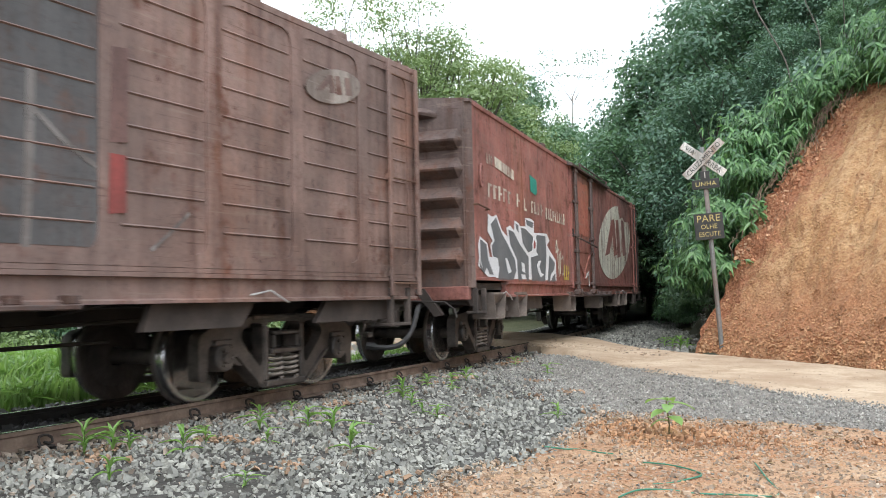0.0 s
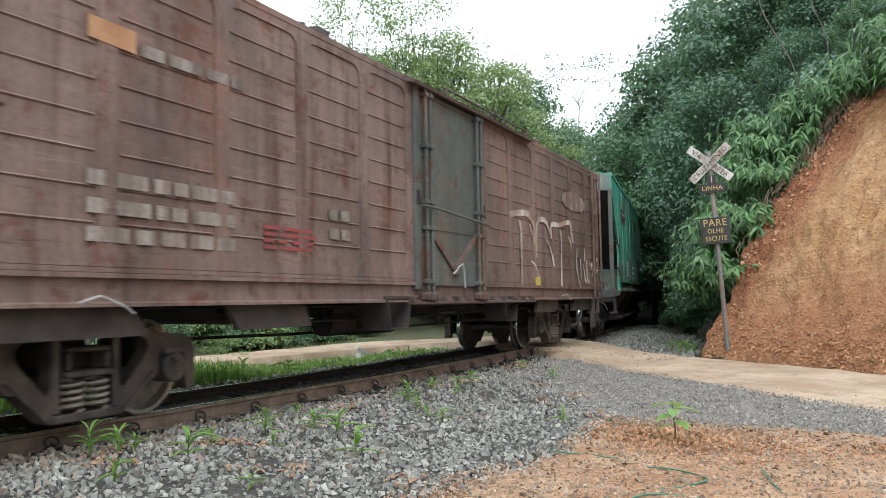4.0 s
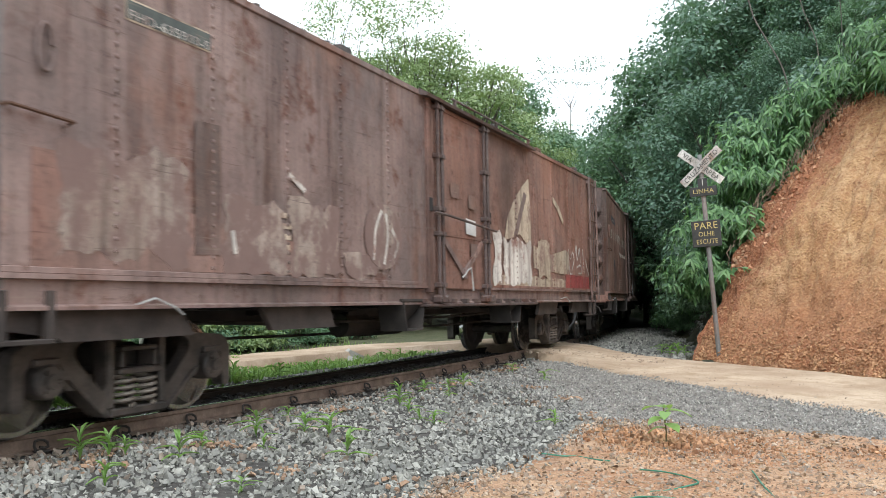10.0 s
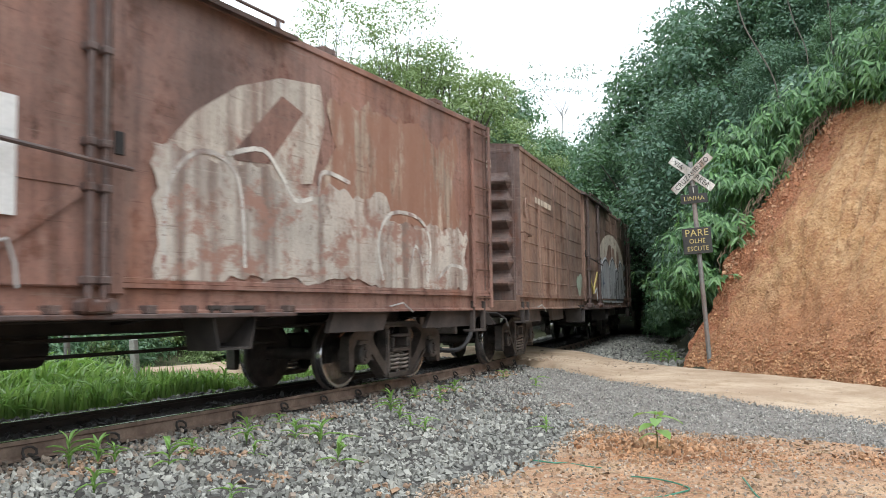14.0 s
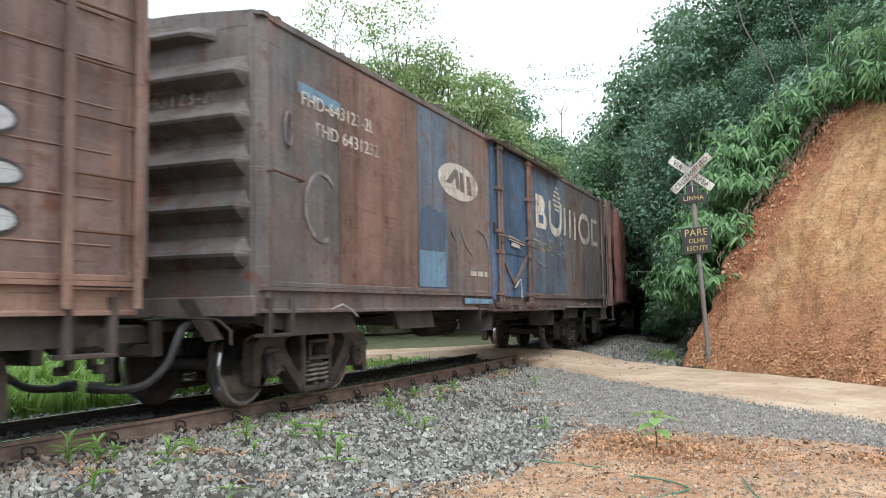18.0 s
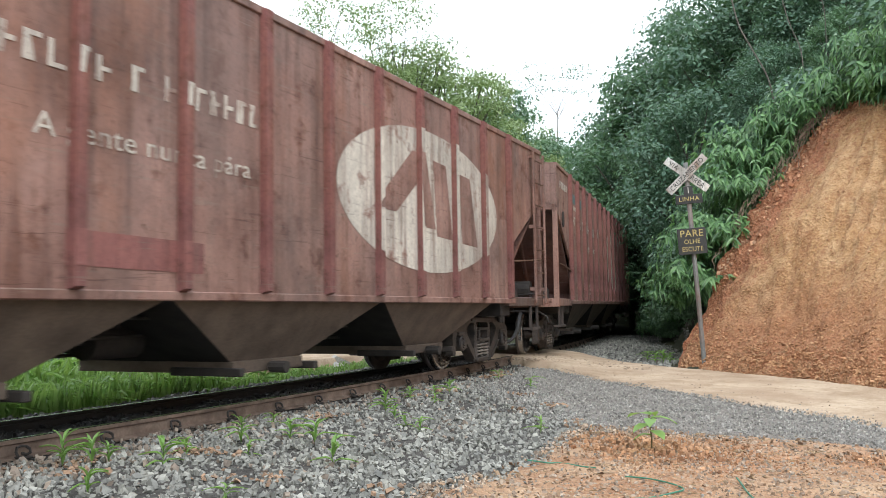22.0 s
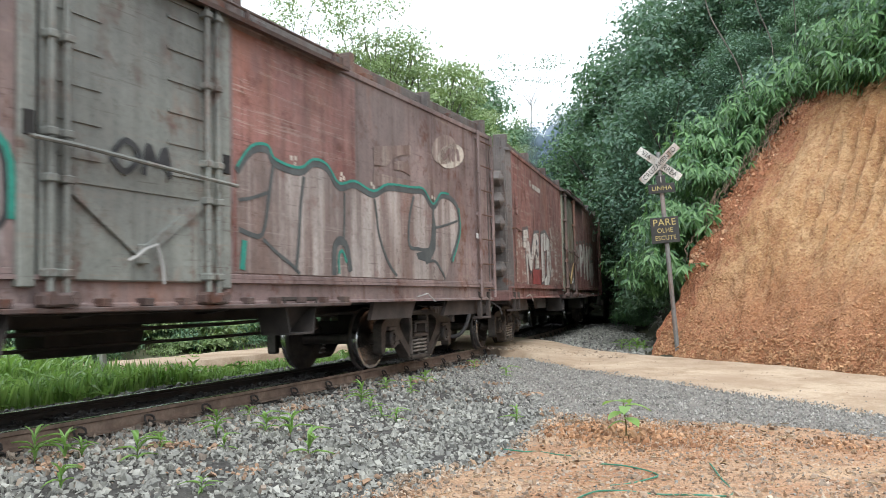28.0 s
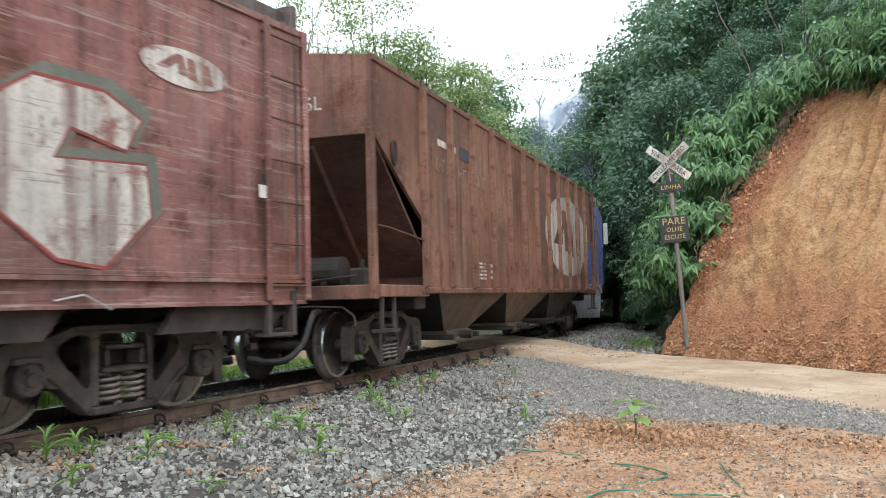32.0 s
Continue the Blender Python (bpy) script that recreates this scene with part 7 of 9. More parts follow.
sr = random.Random(88)
for i in range(70):
    u, z = sr.uniform(8.55, 10.9), sr.choice((sr.uniform(2.0, 2.3), sr.uniform(1.75, 3.0)))
    a_ = sr.uniform(.03, .14)
    d.poly([(u, z), (u + a_, z - .012), (u + a_ * .8, z - .012 - sr.uniform(.006, .02)), (u + .01, z - .014)], W_GY8 if i % 4 else LETTER_Y, "paint_scratch", "short pale scratch", .011)
d.bars(5.2, 6.0, 1.36, 1.5, 1, W_GY8, 64)
d.end_words("FHD-643123-2L", .3, 2.90, .20, W_BR1, 1.0, .232)

for W_, ribs, mt, bd, oc, ow, seed, end_no in ((W9, even(-6.2, 6.0, 12), W_RU9, RUST9, 10.66, 2.42, 71, "HFD-632193-3"), (W10, even(-6.2, 6.0, 12), W_RU9, RUST10, 10.85, 2.6, 74, "HFD-638089-1"), (W13, even(-6.2, 6.0, 12), W_RU9, RUST13, 11.4, 2.5, 77, "638910-6L")):
    d = Sign(W_, .004, ribs)
    d.oval(oc, 2.34, ow, .95, mt, bd, "large worn white oval")
    if W_ is not W13:
        go, up = (.40, -.12) if W_ is W9 else (0, 0)
        d.marks(1.65 + go, 3.3 + go, 2.74 + up, .22, 7, mt, seed, .03)
        d.marks(3.45 + go, 4.7 + go, 2.74 + up, .22, 6, mt, seed + 1, .03)
        d.marks(4.85 + go, 6.5 + go, 2.74 + up, .22, 9, mt, seed + 2, .03)
        d.words("A gente nunca pára", 5.3 + .25 * (W_ is W9), 2.38 + 1.5 * up, .24, mt, 1.2)
    else:
        d.marks(1.9, 6.5, 2.72, .2, 18, worn("very_faint_lettering", (.30, .2, .14), (.2, .09, .05), .36, 13.3), seed, .03)
    d.bars(2.05, 2.95, 3.05, 3.22, 1, mt, seed)
    if W_ is W9:
        d.poly([(4.65, 1.5), (6.1, 1.48), (6.1, 1.22), (4.65, 1.24)], RIBRED, "painted_patch", "faint red data panel", -.001)
    else:
        d.bars(3.55, 4.3, 1.2, 1.5, 5, mt, seed + 3)
        d.bars(4.55, 5.0, 1.2, 1.5, 3, mt, seed + 4)
    if W_ is not W10:
        d.poly([(3.05, 3.24), (3.5, 3.22), (3.5, 3.02), (3.05, 3.04)], NAVYPATCH if W_ is W13 else TEAL, "painted_patch", "small dark painted patch")
    if W_ is W10:
        d.words("HFD6380891", .68, 3.42, .21, mt, .82)
        for u0, u1, pm in ((1.68, 2.36, SLATEPATCH), (2.74, 3.38, SLATEPATCH), (3.78, 4.02, TEAL)):
            d.poly([(u0, 3.46), (u1, 3.44), (u1, 3.23), (u0, 3.25)], pm, "painted_patch", "patch of paint over an old number", -.001)
    d.end_words(end_no, .25, 3.28, .24, mt, .95, .206)
    part("ring_handle", Shape().pipe([(SIDE + .03, -W_["half"] + .38 + .07 * math.cos(an), 2.72 + .15 * math.sin(an)) for an in [i * math.pi / 8 for i in range(17)]], .017, 6), UNDER, W_)

d = Sign(W11)
d.poly([(8.5, 3.52), (10.85, 3.52), (10.8, 1.2), (8.5, 1.2)], RED12, "painted_patch", "fresher red panel", -.003)
for u0, u1 in ((3.3, 4.25), (4.6, 4.9)):
    d.poly([(u0, 3.5), (u1, 3.5), (u1 - .05, 2.1), (u0 + .05, 2.1)], W_MV11, "painted_patch", "pale scraped band")
d.poly([(.1, 2.05), (6.1, 2.12), (6.1, 1.16), (.1, 1.16)], W_MV11, "graffiti_fill", "pale graffiti ground", .001)
for cu, cz, ru, rz in ((1.0, 1.62, .42, .42), (2.0, 1.62, .45, .44), (3.05, 1.65, .42, .40), (3.85, 1.65, .42, .44), (4.65, 1.6, .42, .48), (5.6, 1.75, .42, .36)):
    e_ = bubble(cu, cz, ru * 1.08, rz)
    d.poly(e_, W_MV11, "graffiti_letter", "pale bubble graffiti letter", .003)
    d.stroke(e_ + e_[:1], .05, BLACKLINE if cu < 3.5 or cu > 5 else TEALLINE, "graffiti_outline", "dark graffiti outline", .006)
d.stroke([(.3, 2.1), (1.0, 2.15), (2.0, 2.12), (3.1, 2.14), (3.6, 2.02), (4.2, 2.16), (4.8, 2.12), (5.2, 2.0), (5.6, 2.2), (6.05, 2.0), (6.1, 1.5)], .06, TEAL, "graffiti_outline", "teal graffiti outline", .008)
d.stroke([(5.1, 1.6), (5.3, 1.3), (5.25, 1.16)], .05, TEALLINE, "graffiti_outline", "", .008)
d.bars(3.2, 3.9, 1.2, 1.5, 5, W_RU9, 81)
crest = [(8.55, 2.15), (8.78, 2.38), (9.05, 2.43), (9.18, 2.31), (9.62, 2.28), (9.89, 2.41), (10.18, 2.39), (10.43, 2.21), (10.79, 2.28), (11.25, 2.21), (11.64, 2.34), (12.32, 2.38), (12.71, 2.40), (13.03, 2.22), (13.3, 2.40), (13.6, 2.42), (13.92, 2.29), (13.96, 1.91), (13.64, 1.47)]
d.poly(crest + [(13.4, 1.19), (8.55, 1.19)], W_PALE11, "graffiti_fill", "pale worn graffiti ground", .001)
d.stroke(crest, .085, SLATELINE, "graffiti_outline", "dark grey graffiti outline", .006)
d.stroke([(u, z + .045) for u, z in crest[:-3]], .03, TEAL, "graffiti_outline", "teal edge of the graffiti", .009)
d.stroke([(u + .05, z) for u, z in crest[-3:]], .03, TEAL, "graffiti_outline", "teal edge of the graffiti", .009)
for pts, wd in (([(9.14, 2.28), (9.06, 1.95), (8.99, 1.66), (8.88, 1.55), (8.58, 1.6)], .05), ([(8.58, 1.88), (8.79, 1.92), (9.08, 2.01)], .035), ([(9.7, 2.24), (9.63, 1.9), (9.59, 1.55), (9.53, 1.22)], .05), ([(8.96, 1.53), (9.2, 1.40), (9.45, 1.29), (9.6, 1.2)], .04), ([(10.55, 2.16), (10.54, 1.9), (10.52, 1.63)], .035), ([(11.28, 2.16), (11.33, 1.95), (11.39, 1.7), (11.62, 1.38), (11.85, 1.22)], .045), ([(12.4, 2.31), (12.25, 2.0), (12.23, 1.64), (12.5, 1.60), (12.84, 1.61), (12.97, 1.79), (13.03, 2.22)], .05), ([(13.11, 1.93), (13.5, 2.0), (13.91, 2.09)], .035), ([(12.75, 1.42), (13.05, 1.45), (13.3, 1.3), (13.4, 1.2)], .04), ([(10.3, 1.2), (10.31, 1.5), (10.44, 1.6), (10.58, 1.52), (10.66, 1.25)], .10)):
    d.stroke(pts, wd, SLATELINE, "graffiti_outline", "dark grey graffiti outline", .0075)
d.poly([(12.45, 1.54), (12.84, 1.60), (12.97, 1.8), (13.02, 2.2), (13.12, 1.95), (13.08, 1.62), (12.85, 1.42), (12.5, 1.46)], SLATELINE, "graffiti_shade", "dark grey graffiti shadow", .005)
d.stroke([(10.4, 1.22), (10.4, 1.42), (10.48, 1.48), (10.57, 1.35)], .035, TEAL, "graffiti_outline", "teal graffiti arch", .010)
d.stroke([(8.62, 1.22), (8.66, 1.5)], .08, TEAL, "graffiti_outline", "teal graffiti bar", .010)
for u, z in ((9.48, 2.41), (9.56, 2.42), (9.55, 2.35), (10.5, 2.37), (10.55, 2.33), (10.48, 2.31), (11.22, 2.34), (11.28, 2.31), (13.02, 2.36), (13.1, 2.35)):
    d.poly([(u - .022, z - .025), (u + .022, z - .025), (u + .022, z + .025), (u - .022, z + .025)], W_RU9, "paint_dab", "small pale dab of paint")
d.oval(13.5, 3.12, .46, .22, W_FLAG11, MAUVE11, "ghost of an older oval", .2, "painted_oval", False)
d.oval(13.75, 3.06, .5, .185, W_RU9, MAUVE11, "small pale oval", .2)
for sh in ([(11.29, 2.82), (12.34, 3.0), (12.34, 2.87), (12.1, 2.83), (11.84, 2.76), (11.62, 2.62), (11.29, 2.58)], [(11.86, 2.72), (12.1, 2.75), (12.33, 2.71), (12.33, 2.58), (12.05, 2.62), (11.84, 2.60)], [(11.28, 2.52), (11.5, 2.5), (11.84, 2.5), (12.33, 2.52), (12.33, 2.46), (11.7, 2.38), (11.28, 2.32)]):
    d.poly(sh, W_FLAG11, "painted_patch", "worn pale flag-like patch")
d.stroke([(6.95, 2.05), (7.1, 2.2), (7.25, 2.1), (7.1, 1.95), (6.95, 2.05)], .05, BLACKLINE, "graffiti_tag", "dark blue door tag", .05)
d.stroke([(7.3, 1.95), (7.35, 2.2), (7.45, 2.05), (7.55, 2.2), (7.6, 1.95)], .05, BLACKLINE, "graffiti_tag", "dark blue door tag", .05)
d.marks(7.65, 8.1, 1.85, .2, 3, BLACKLINE, 82, .1, 0, "graffiti_tag", "")
d.poly([(14.65, 1.95), (14.75, 1.95), (14.75, 1.87), (14.65, 1.87)], STICKER, "sticker", "small white sticker", .02)

d = Sign(W12)
glyphs = [ellipse(9.22, 1.98, .40, .40, 22),
          [(9.72, 2.42), (10.2, 2.44), (10.45, 2.28), (10.5, 2.05), (10.3, 1.85), (10.05, 1.8), (10.05, 1.48), (9.75, 1.45)],
          [(10.62, 2.48), (10.95, 2.5), (11.4, 1.95), (11.4, 2.45), (11.78, 2.48), (11.8, 1.4), (11.45, 1.38), (11.0, 1.95), (11.0, 1.4), (10.65, 1.42)],
          [(12.0, 2.3), (12.3, 2.5), (12.9, 2.5), (13.25, 2.35), (13.1, 2.1), (12.6, 2.2), (12.45, 1.95), (13.3, 2.0), (13.35, 1.6), (12.9, 1.2), (12.5, 1.25), (12.05, 1.55)]]
for i, sh in enumerate(glyphs):
    d.poly([(u + .08, z + .07) for u, z in widen(sh, .05)], OLIVELINE, "graffiti_shade", "grey-olive graffiti shadow", .001)
    d.poly(widen(sh, .03), REDPATCH, "graffiti_outline", "red graffiti outline", .004)
    d.poly(sh, W_RD12, "graffiti_letter", "white block graffiti letter", .006)
d.poly(ellipse(9.22, 1.98, .12, .15, 12), RED12, "graffiti_gap", "", .009)
d.poly(ellipse(10.12, 2.15, .1, .1, 12), RED12, "graffiti_gap", "", .009)
GLYPH_M = [(0.88, 2.21), (1.35, 2.26), (1.66, 1.72), (2.07, 2.22), (2.65, 2.28), (2.58, 1.53), (2.15, 1.49), (2.24, 1.90), (1.69, 1.45), (1.54, 1.46), (1.27, 1.78), (1.34, 1.18), (1.19, 1.18), (1.09, 1.88), (0.85, 1.88)]
GLYPH_D = [(2.93, 2.26), (3.51, 2.34), (4.16, 2.18), (4.26, 1.61), (3.87, 1.18), (3.25, 1.18), (3.26, 1.29), (3.63, 1.38), (3.74, 1.97), (3.31, 1.92), (3.32, 1.29), (2.94, 1.23)]
d.ragged(.15, 1.3, 1.18, 2.1, W_SCRAPE12, 51, "graffiti_fill", "scraped pale graffiti", .001, .15)
d.ragged(4.2, 5.9, 1.18, 2.5, W_SCRAPE12, 52, "graffiti_fill", "scraped pale graffiti", .001, .2)
d.ragged(2.6, 4.4, 1.18, 1.6, W_SCRAPE12, 53, "graffiti_fill", "scraped pale graffiti", .0015, .15)
for sh in (GLYPH_M, GLYPH_D):
    d.poly(widen(sh, .075), GREYEDGE12, "graffiti_outline", "grey-blue graffiti edge", .002)
    d.poly(sh, W_SCR12, "graffiti_letter", "scraped white graffiti letter", .004)
for cu, cz in ((2.38, 2.05), (2.30, 1.86), (2.45, 1.80)):
    d.poly(ellipse(cu, cz, .09, .06, 12), GREYEDGE12, "graffiti_mark", "", .006)
d.poly([(1.80, 1.48), (2.96, 1.50), (2.87, 1.18), (1.80, 1.18)], REDPATCH, "painted_patch", "patch of brighter red", .0065)
d.poly([(6.46, 1.88), (8.1, 1.84), (8.1, 1.12), (6.46, 1.12)], BROWN5, "repainted_patch", "rust-brown lower door", .0285)
d.oval(13.75, 2.88, .5, .16, W_RD12, RED12, "small worn white oval")
d.marks(1.6, 2.0, 3.15, .16, 3, W_RD12, 91)
d.bars(2.05, 3.1, 3.12, 3.3, 1, W_RD12, 92)
d.poly([(14.62, 2.0), (14.74, 2.0), (14.74, 1.88), (14.62, 1.88)], STICKER, "sticker", "small white sticker", .05)
d.poly([(14.66, 2.1), (14.71, 2.1), (14.71, 2.02), (14.66, 2.02)], BLACKLINE, "sticker", "", .05)
d.end_words("FHD-640773-11", .3, 2.89, .19, W_RD12, 1.0, .232)

# ------------------------------------------------------------------ the engine that pushes at the back
LOCO_BLUE = painted("dark_blue_engine_paint", (.018, .045, .14), (.03, .065, .18), rust=(.05, .04, .04), amount=.5, shift=20.0, rough=.4)
LOCO_GREY = painted("dusty_grey_plate", (.10, .11, .12), (.15, .16, .17), rust=(.08, .07, .06), amount=.45, shift=21.0)
GLASS, gnt, gb = node_mat("cab_glass", .06)
gb.inputs["Base Color"].default_value = (.02, .025, .03, 1)
gb.inputs["IOR"].default_value = 1.5
LAMP, lnt, lb = node_mat("lamp_lens", .2)
lb.inputs["Base Color"].default_value = (.7, .7, .66, 1)


def engine(start):
    """A blue diesel engine, cab first, coupled behind the last wagon."""
    L = 15.5
    h, middle = L / 2, start + L / 2
    w = thing("diesel_engine", "dark blue diesel engine with a grey plough, pushing the train", "locomotive")
    TRAIN.append((w, middle))
    part("frame", Shape().box(-1.45, 1.45, -h, h, .95, 1.25, .03), LOCO_GREY, w)
    part("buffer_beam", Shape().box(-1.4, 1.4, -h - .05, -h + .2, .45, 1.25, .03), LOCO_GREY, w)
    part("plough", Shape().prism([(-1.35, .25), (1.35, .25), (1.4, .85), (-1.4, .85)], "y", -h - .25, -h + .05), LOCO_GREY, w)
    cab = part("cab", Shape().prism([(-1.5, 1.25), (1.5, 1.25), (1.52, 3.3), (1.42, 3.62), (1.1, 3.82), (-1.1, 3.82), (-1.42, 3.62), (-1.52, 3.3)], "y", -h + .45, -h + 3.4), LOCO_BLUE, w)
    part("cab_roof", Shape().prism([(-1.3, 3.74), (1.3, 3.74), (.9, 3.95), (-.9, 3.95)], "y", -h + .35, -h + 3.5), LOCO_BLUE, w)
    for x0, x1 in ((.35, 1.2), (-1.2, -.35)):
        part("cab_window", Shape().box(x0, x1, -h + .43, -h + .455, 2.6, 3.35, .01), GLASS, cab)
    for y in (.9, 2.2):
        part("cab_window", Shape().box(1.5, 1.53, -h + y, -h + y + .8, 2.6, 3.25, .01), GLASS, cab)
    part("cab_door", Shape().box(1.5, 1.525, -h + 1.78, -h + 2.14, 1.35, 3.2, .01), LOCO_BLUE, cab)
    part("mirror_board", Shape().box(1.54, 1.68, -h + .62, -h + .67, 2.5, 3.15, .01), STICKER, w, "white board beside the cab")
    part("long_hood", Shape().box(-.95, .95, -h + 3.4, h - .8, 1.25, 3.55, .12), LOCO_BLUE, w)
    for i in range(6):
        part("hood_door", Shape().box(.95, .98, -h + 3.9 + i * 1.75, -h + 5.4 + i * 1.75, 1.45, 2.9, .02), LOCO_BLUE, w)
    part("exhaust_stack", Shape().cyl((0, 1.2, 3.5), (0, 1.2, 3.95), .22, 14), DARK, w)
    part("fuel_tank", Shape().box(-1.2, 1.2, -1.6, 1.9, .35, .98, .12), DARK, w)
    for d_ in (1, -1):
        part("handrail", Shape().pipe([(d_ * 1.48, -h + .08, 1.2), (d_ * 1.5, -h + .08, 2.35), (d_ * 1.5, -h + .3, 2.45), (d_ * 1.53, -h + .46, 2.45)], .02, 6), LOCO_BLUE, w)
        part("handrail", Shape().pipe([(d_ * 1.4, -h + 3.6, 1.2), (d_ * 1.4, -h + 3.6, 2.2), (d_ * 1.4, h - .9, 2.2), (d_ * 1.4, h - .9, 1.2)], .02, 6), STICKER, w)
        part("headlight", Shape().cyl((d_ * .2, -h + .41, 3.55), (d_ * .2, -h + .46, 3.55), .11, 12), LAMP, w)
    for z in (.42, .72):
        part("footstep", Shape().box(1.2, 1.46, -h + .05, -h + .5, z, z + .05), LOCO_GREY, w)
    add_bogie(w, -h + 2.6, middle)
    add_bogie(w, h - 2.6, middle)
    ob = part("coupler", ME_COUPLER, None, w)
    ob.matrix_local = pose(0, -h, 0)
    return w


ENGINE_AT = 202.6
engine(ENGINE_AT)

# exhaust smoke: soft lens-shaped puffs that drift with the engine, thinning out to nothing at their rims
SMOKE = bpy.data.materials.new("thin_exhaust_smoke")
SMOKE.use_nodes = True
snt = SMOKE.node_tree
snt.nodes.clear()
so, sm = snt.nodes.new("ShaderNodeOutputMaterial"), snt.nodes.new("ShaderNodeMixShader")
st, sd = snt.nodes.new("ShaderNodeBsdfTransparent"), snt.nodes.new("ShaderNodeBsdfDiffuse")
sd.inputs[0].default_value = (.22, .29, .39, 1)
sc = coords(snt)
smap, sg = snt.nodes.new("ShaderNodeMapping"), snt.nodes.new("ShaderNodeTexGradient")
smap.inputs["Scale"].default_value, smap.inputs["Location"].default_value = (2, 0, 2), (-1, 0, -1)
sg.gradient_type = "SPHERICAL"
snt.links.new(coords(snt, "Generated"), smap.inputs[0])
snt.links.new(smap.outputs[0], sg.inputs[0])
s_rim = ramp(snt, sg.outputs[0], (.02, 0.0), (.70, .80))
s_dens = mixc(snt, 1.0, s_rim, ramp(snt, nz(snt, sc, .65, 6), (.36, 0.0), (.62, 1.0)), "MULTIPLY")
snt.links.new(s_dens, sm.inputs[0])
snt.links.new(st.outputs[0], sm.inputs[1])
snt.links.new(sd.outputs[0], sm.inputs[2])
snt.links.new(sm.outputs[0], so.inputs[0])


def puff_mesh(seed):
    bm = bmesh.new()
    bmesh.ops.create_icosphere(bm, subdivisions=4, radius=1)
    bmesh.ops.delete(bm, geom=[v for v in bm.verts if v.co.y > .1], context="VERTS")
    for v in bm.verts:
        v.co.y *= .4 * (1 + .5 * noise.noise(v.co * 1.8 + Vector((seed, 0, 0))))
        v.co *= 1.75 + .3 * seed
    me = bpy.data.meshes.new("puff")
    bm.to_mesh(me)
    bm.free()
    me.materials.append(SMOKE)
    me.polygons.foreach_set("use_smooth", [True] * len(me.polygons))
    return me


PUFFS = []
puffs = [puff_mesh(i) for i in range(3)]
for i in range(8):
    ob = new("smoke_puff", puffs[i % 3])
    tagged(ob, "thin blue-grey puff of diesel exhaust smoke", "smoke", "exhaust smoke above the track")
    PUFFS.append((ob, i))

# ------------------------------------------------------------------ loose stones
def stones(name, places, sizes, mat, flat=0.75, seed=1, tilt=.12):
    """Many small angular stones in one mesh. places: (n, 3), sizes: (n,)."""
    rng = np.random.default_rng(seed)
    n = len(places)
    cube = np.array([(x, y, z) for x in (-.5, .5) for y in (-.5, .5) for z in (-.5, .5)])
    v = cube[None] * (1 + rng.uniform(-.45, .20, (n, 8, 3)))
    v *= rng.uniform(.55, 1.4, (n, 1, 3)) * np.array([1.2, .9, flat])
    v[:, 1::2, :2] *= rng.uniform(.35, 1.0, (n, 1, 2))
    ang = rng.uniform(0, 6.28, (n, 3)) * np.array([tilt, tilt, 1])
    cx, sx, cy, sy, cz, sz = (f(ang[:, i]) for i in range(3) for f in (np.cos, np.sin))
    rot = np.empty((n, 3, 3))
    rot[:, 0] = np.stack([cz * cy, cz * sy * sx - sz * cx, cz * sy * cx + sz * sx], 1)
    rot[:, 1] = np.stack([sz * cy, sz * sy * sx + cz * cx, sz * sy * cx - cz * sx], 1)
    rot[:, 2] = np.stack([-sy, cy * sx, cy * cx], 1)
    v = np.einsum("nij,nkj->nki", rot, v) * np.asarray(sizes)[:, None, None] + np.asarray(places)[:, None]
    f = np.array([(0, 1, 3, 2), (4, 6, 7, 5), (0, 4, 5, 1), (2, 3, 7, 6), (0, 2, 6, 4), (1, 5, 7, 3)])
    faces = (f[None] + (np.arange(n) * 8)[:, None, None]).reshape(-1, 4)
    return new(name, raw_mesh(name, v.reshape(-1, 3).tolist(), faces.tolist(), mat))


def dirt_edge(y):
    """How far the stones reach towards the bare earth, as x."""
    return float(np.interp(y, [1, 3.6, 5.0, 6.4, 7.6, 8.35, 9.5, 11.0, 13.0], [-2.9, -2.45, -2.15, -1.85, -1.85, -1.9, -2.4, -3.2, -4.0]))


rng = np.random.default_rng(5)
spots, size = [], []
rusty, rusty_size = [], []
for k in range(43000):
    s, e = rng.uniform(-10.5, 3.2), rng.uniform(.60, 4.6)
    p = track(s, e)
    lim = dirt_edge(p.y) + 0.22 * noise.noise((p.y * 1.7, 0, 3)) + 0.1
    if p.x > lim + abs(rng.normal(0, .10)) or (e < .62 and rng.random() < .5):
        continue
    if p.x < -7 or math.hypot(p.x, p.y) > 9.5 and rng.random() < .45 or math.hypot(p.x, p.y) > 12.5 and rng.random() < .5:
        continue
    q = .024 + .030 * rng.random() ** 1.5
    place = (p.x, p.y, ground_z(p.x, p.y) + .020 + .028 * noise.noise((p.x * 3, p.y * 3, 0)) + rng.uniform(-.03, .02))
    stained = rng.random() < .75 * math.exp(-(e - .6) / .55) + .22 * max(0, noise.noise((p.x * 1.1, p.y * 1.1, 6)))
    (rusty if stained else spots).append(place)
    (rusty_size if stained else size).append(q)
for k in range(7000):
    # coarser, where the line runs on past the viewer
    p = track(rng.uniform(-19, -10.2), rng.uniform(.62, 4.8))
    if p.x < dirt_edge(p.y):
        spots.append((p.x, p.y, ground_z(p.x, p.y) + .02 + rng.uniform(-.02, .015)))
        size.append(rng.uniform(.04, .08))
# stones coloured near black where the passing train shades the track
shaded, shaded_size = [], []
